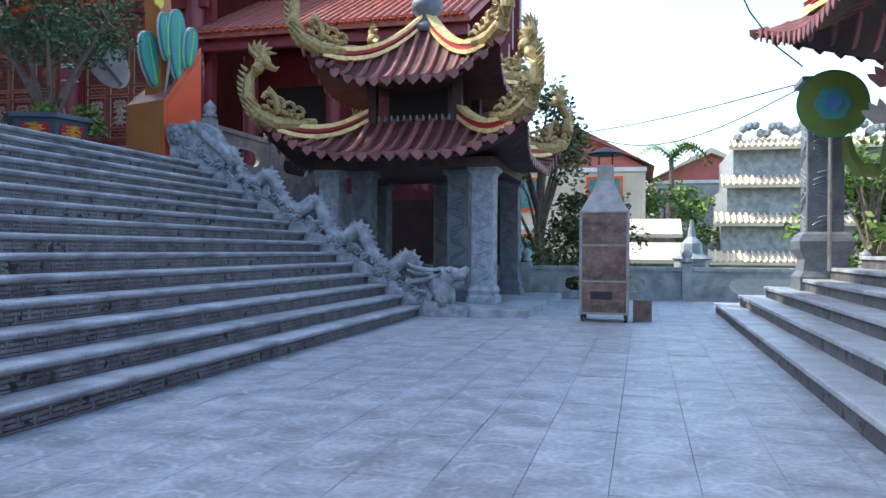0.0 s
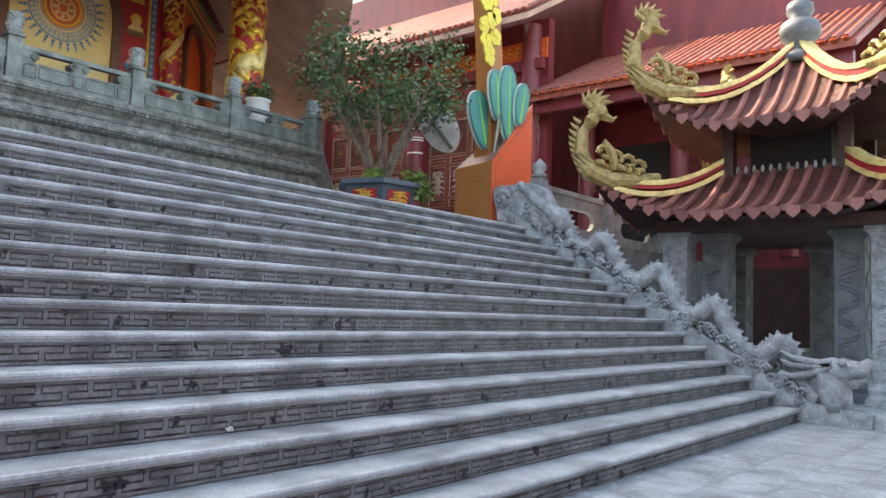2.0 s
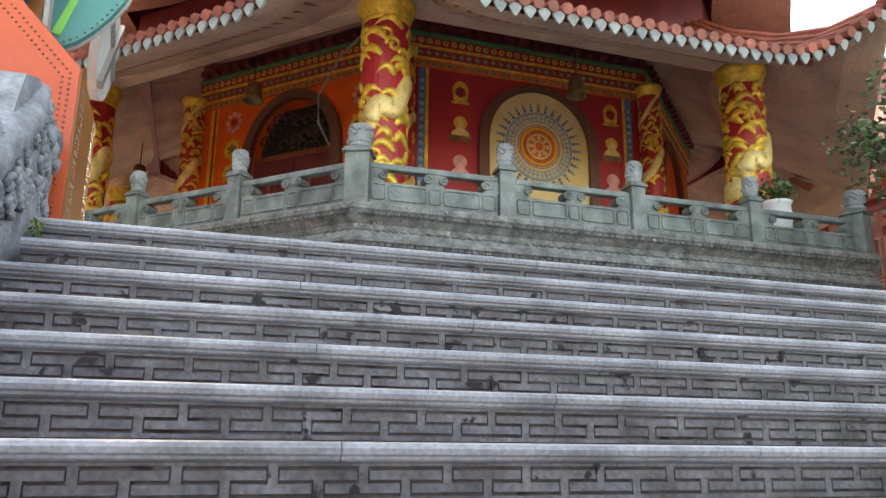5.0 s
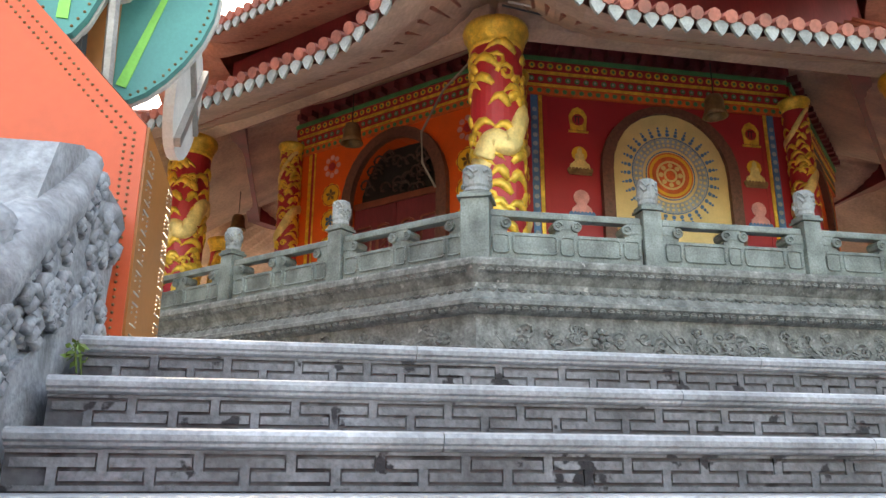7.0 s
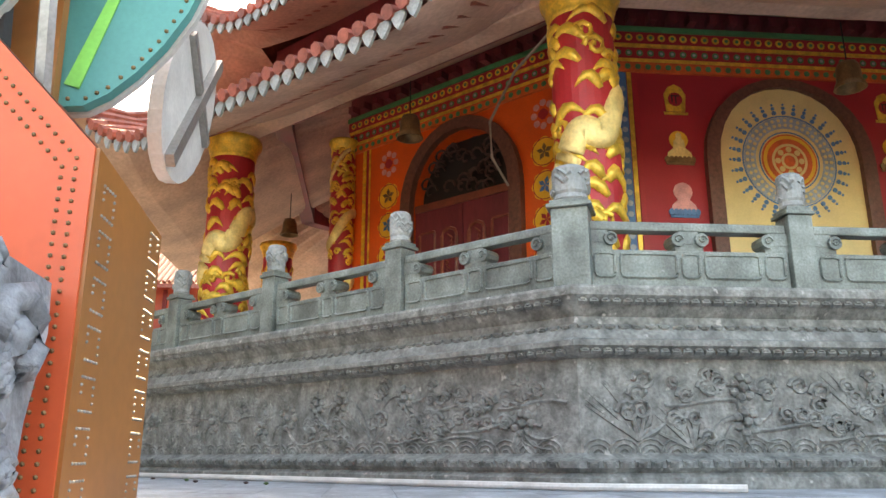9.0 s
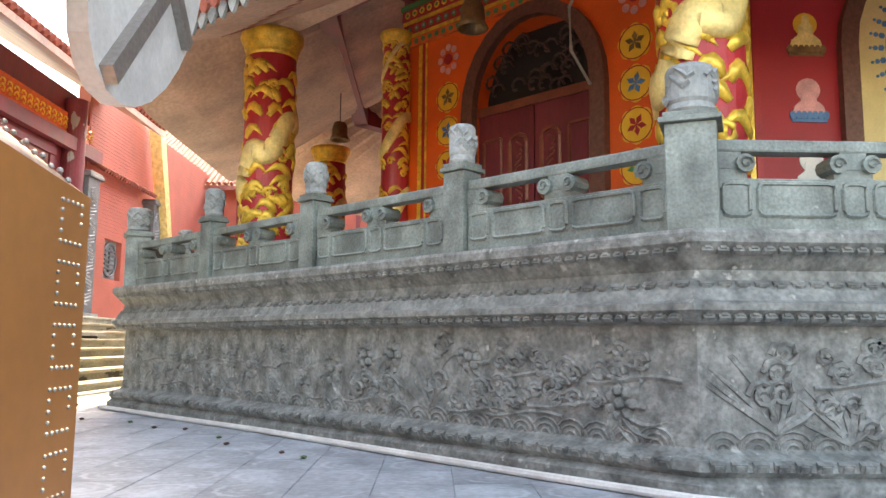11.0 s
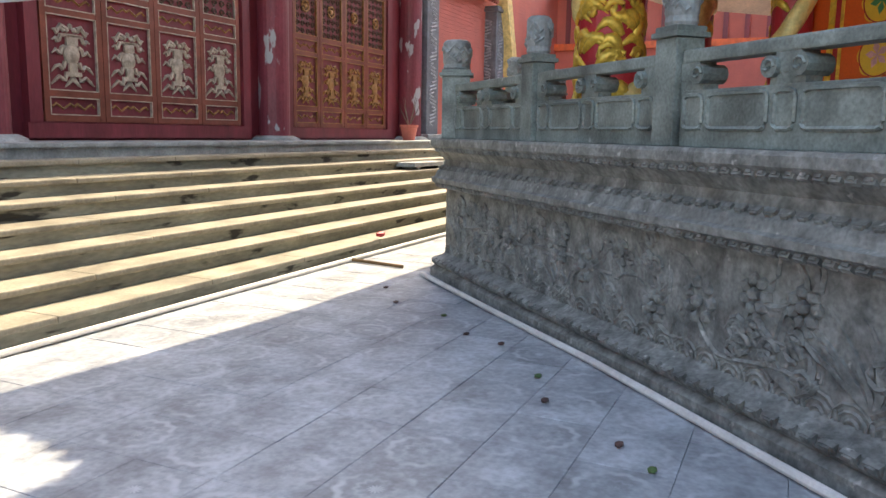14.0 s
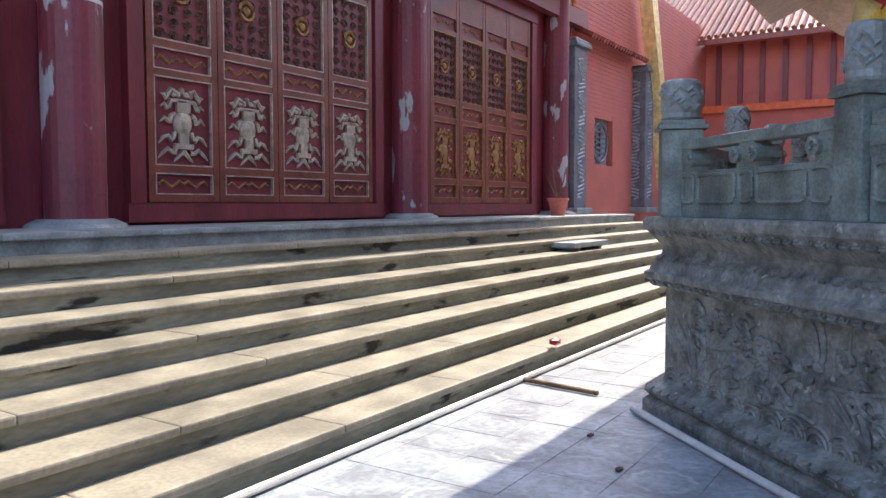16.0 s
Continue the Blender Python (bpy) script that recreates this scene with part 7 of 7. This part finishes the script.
tube(bm, [(2.0, 12.5, 5.2), (2.2, 12.4, 4.7), (2.55, 12.3, 4.15), (2.9, 12.2, 3.8)], 0.012, 4)
solid("overhead_wire", bm, BLACK, "slack black overhead wire across the court", "wire", group="overhead wires")

# ---- pipes, pot, bench, litter on the terrace ----
bm = bmnew()
e0, e1 = octo(APO + 0.27, 0), octo(APO + 0.27, 7)
tube(bm, [(e0[0] + 0.5, e0[1] + 0.8, TOP + 0.03), (e0[0], e0[1] - 0.02, TOP + 0.025)] + [(e0[0] + (e1[0] - e0[0]) * f + 0.02 * math.sin(f * 9), e0[1] + (e1[1] - e0[1]) * f - 0.02 * math.sin(f * 9), TOP + 0.025) for f in (0.15, 0.35, 0.55, 0.75, 0.9)] + [(e1[0] + 0.1, e1[1] + 0.05, TOP + 0.025)], 0.022, 8)
solid("water_pipe", bm, PIPE, "white plastic pipe along the platform foot", "pipe")
bm = bmnew()
tube(bm, [(-5, -1.93, TOP + 0.025), (-12, -1.94, TOP + 0.025), (-15, -1.95, TOP + 0.025), (-20, -1.93, TOP + 0.025)], 0.022, 8)
solid("water_pipe", bm, PIPE, "white plastic pipe along the foot of the steps", "pipe")
bm = bmnew()
tube(bm, [(-14.9, -1.93, TOP + 0.02), (-14.8, -1.3, TOP + 0.02)], 0.018, 8)
solid("water_pipe", bm, BRONZE, "thin brown pipe across the paving", "pipe")
p = thing("flower_pot", "small terracotta pot with bare twigs on the step", "pot", (-21.3, -3.4, HALLF))
bm = bmnew()
lathe(bm, [(0.11, 0), (0.16, 0.24), (0.18, 0.25), (0.18, 0.29), (0.14, 0.29)], (-21.3, -4.6, HALLF), 16)
part("pot", bm, PINKWALL, p)
bm = bmnew()
for i in range(6):
    tube(bm, [(-21.3, -4.6, HALLF + 0.25), (-21.3 + 0.15 * math.cos(i), -4.6 + 0.15 * math.sin(i), HALLF + 0.55), (-21.3 + 0.28 * math.cos(i + 0.3), -4.6 + 0.2 * math.sin(i), HALLF + 0.8)], [0.012, 0.008, 0.004], 4)
part("twigs", bm, BARK, p)
b = thing("stone_bench", "low grey stone bench on the steps", "bench", (-19.4, -3.1, 3.2))
bm = bmnew()
box(bm, -20.2, -19.0, -3.7, -3.3, 3.33, 3.40, bev=0.01)
part("seat", bm, STONE, b)
for x in (-20.0, -19.25):
    bm = bmnew()
    box(bm, x - 0.05, x + 0.05, -3.65, -3.35, 3.05, 3.33)
    part("leg", bm, STONE, b)
bm = bmnew()
blob(bm, (-15.6, -2.0, TOP + 0.2), 0.05, 1, (1.6, 1, 0.7))
solid("litter", bm, RED, "crumpled red and white wrapper on the step", "litter")
bm = bmnew()
blob(bm, (-3.72, 4.25, 0.53), 0.03, 1, (1.6, 1, 0.7))
solid("litter", bm, WHITE, "crumpled white tissue on the stair", "litter")
rnd = random.Random(17)
for i in range(9):
    bm = bmnew()
    f = 0.35 + i * 0.07
    x, y = e0[0] + (e1[0] - e0[0]) * f + rnd.uniform(0.2, 0.5), e0[1] + (e1[1] - e0[1]) * f - rnd.uniform(0.1, 0.4)
    blob(bm, (x, y, TOP + 0.012), 0.022, 1, (1.5, 1, 0.5))
    solid("dry_leaf", bm, LEAF if i % 3 == 0 else DARKWOODSHADE, "small fallen leaf on the paving", "leaf", group="fallen leaves")
weed = thing("weed", "small green weed in the stair corner", "weed", (XT + 0.02, SY0 + 0.02, TOP - 0.12))
for i in range(5):
    bm = bmnew()
    c = Vector((XT + 0.02 + 0.02 * i, SY0 + 0.02, TOP - 0.08 + 0.02 * (i % 3)))
    leaf_cloud(bm, [(c, 0.03)], 5, 0.035, random.Random(3 + i))
    tube(bm, [c - Vector((0.03, 0, 0.06)), c], 0.003, 4)
    part("sprig", bm, FARLEAF, weed)

# ---- slabs of the two floors ----
S = 0.40


def slab_mesh():
    bm = bmnew()
    uv = bm.loops.layers.uv.new("UVMap")
    a, c = S / 2 - 0.0008, 0.0025
    lo = [bm.verts.new((x * a, y * a, -0.03)) for x, y in ((-1, -1), (1, -1), (1, 1), (-1, 1))]
    md = [bm.verts.new((x * a, y * a, -c)) for x, y in ((-1, -1), (1, -1), (1, 1), (-1, 1))]
    hi = [bm.verts.new((x * (a - c), y * (a - c), 0)) for x, y in ((-1, -1), (1, -1), (1, 1), (-1, 1))]
    bm.faces.new(hi)
    for i in range(4):
        j = (i + 1) % 4
        bm.faces.new((lo[i], lo[j], md[j], md[i]))
        bm.faces.new((md[i], md[j], hi[j], hi[i]))
    for f_ in bm.faces:
        for l in f_.loops:
            l[uv].uv = (l.vert.co.x / S + 0.5, l.vert.co.y / S + 0.5)
    return bm


bm = slab_mesh()
SLABME = mesh_of(bm, "slab", SLAB)


def lay(floor, z, x0, x1, y0, y1, keep, near):
    """Slabs of one floor; those inside the stretch near are pieces, the rest one joined part."""
    rnd = random.Random(23)
    vs, fs, uvs = [], [], []
    src = [tuple(v.co) for v in SLABME.vertices]
    polys = [tuple(p.vertices) for p in SLABME.polygons]
    count = 0
    ny = int((y1 - y0) / S)
    for i in range(int((x1 - x0) / S)):
        for j in range(ny):
            x, y = x0 + (i + 0.5) * S, y0 + (j + 0.5) * S
            if not keep(x, y):
                continue
            dz = rnd.uniform(-0.0025, 0.001)
            if near(x, y) and count < 300:
                piece("slab", SLABME, floor, Matrix.Translation((x, y, z + dz)))
                count += 1
            else:
                n = len(vs)
                vs += [(p[0] + x, p[1] + y, p[2] + z + dz) for p in src]
                for p in polys:
                    fs.append(tuple(q + n for q in p))
                    uvs += [(src[q][0] / S + 0.5, src[q][1] / S + 0.5) for q in p]
    me = bpy.data.meshes.new("slabs")
    me.from_pydata(vs, [], fs)
    lay_uv = me.uv_layers.new(name="UVMap")
    lay_uv.data.foreach_set("uv", [c for p in uvs for c in p])
    me.materials.append(SLAB)
    ob = new("slabs", me)
    ob.parent = floor
    tagged(ob, "grey stone paving slabs", kind="stuff")


def inside_platform(x, y):
    d = 0
    for k in range(8):
        a = k * math.pi / 4
        d = max(d, (x - OC[0]) * math.cos(a) + (y - OC[1]) * math.sin(a))
    return d < APO - 0.1


lay(floor_low, 0.0, -3.1, 5.3, -3.0, 17.4, lambda x, y: not (x > 2.2 and y < 13.6), lambda x, y: -2.6 < x < 1.8 and 3.0 < y < 10.5)
lay(floor_up, TOP, -24.0, XT - 0.12, -2.2, 15.2, lambda x, y: not inside_platform(x, y), lambda x, y: -13.5 < x < -8.6 and -2.2 < y < 3.0)
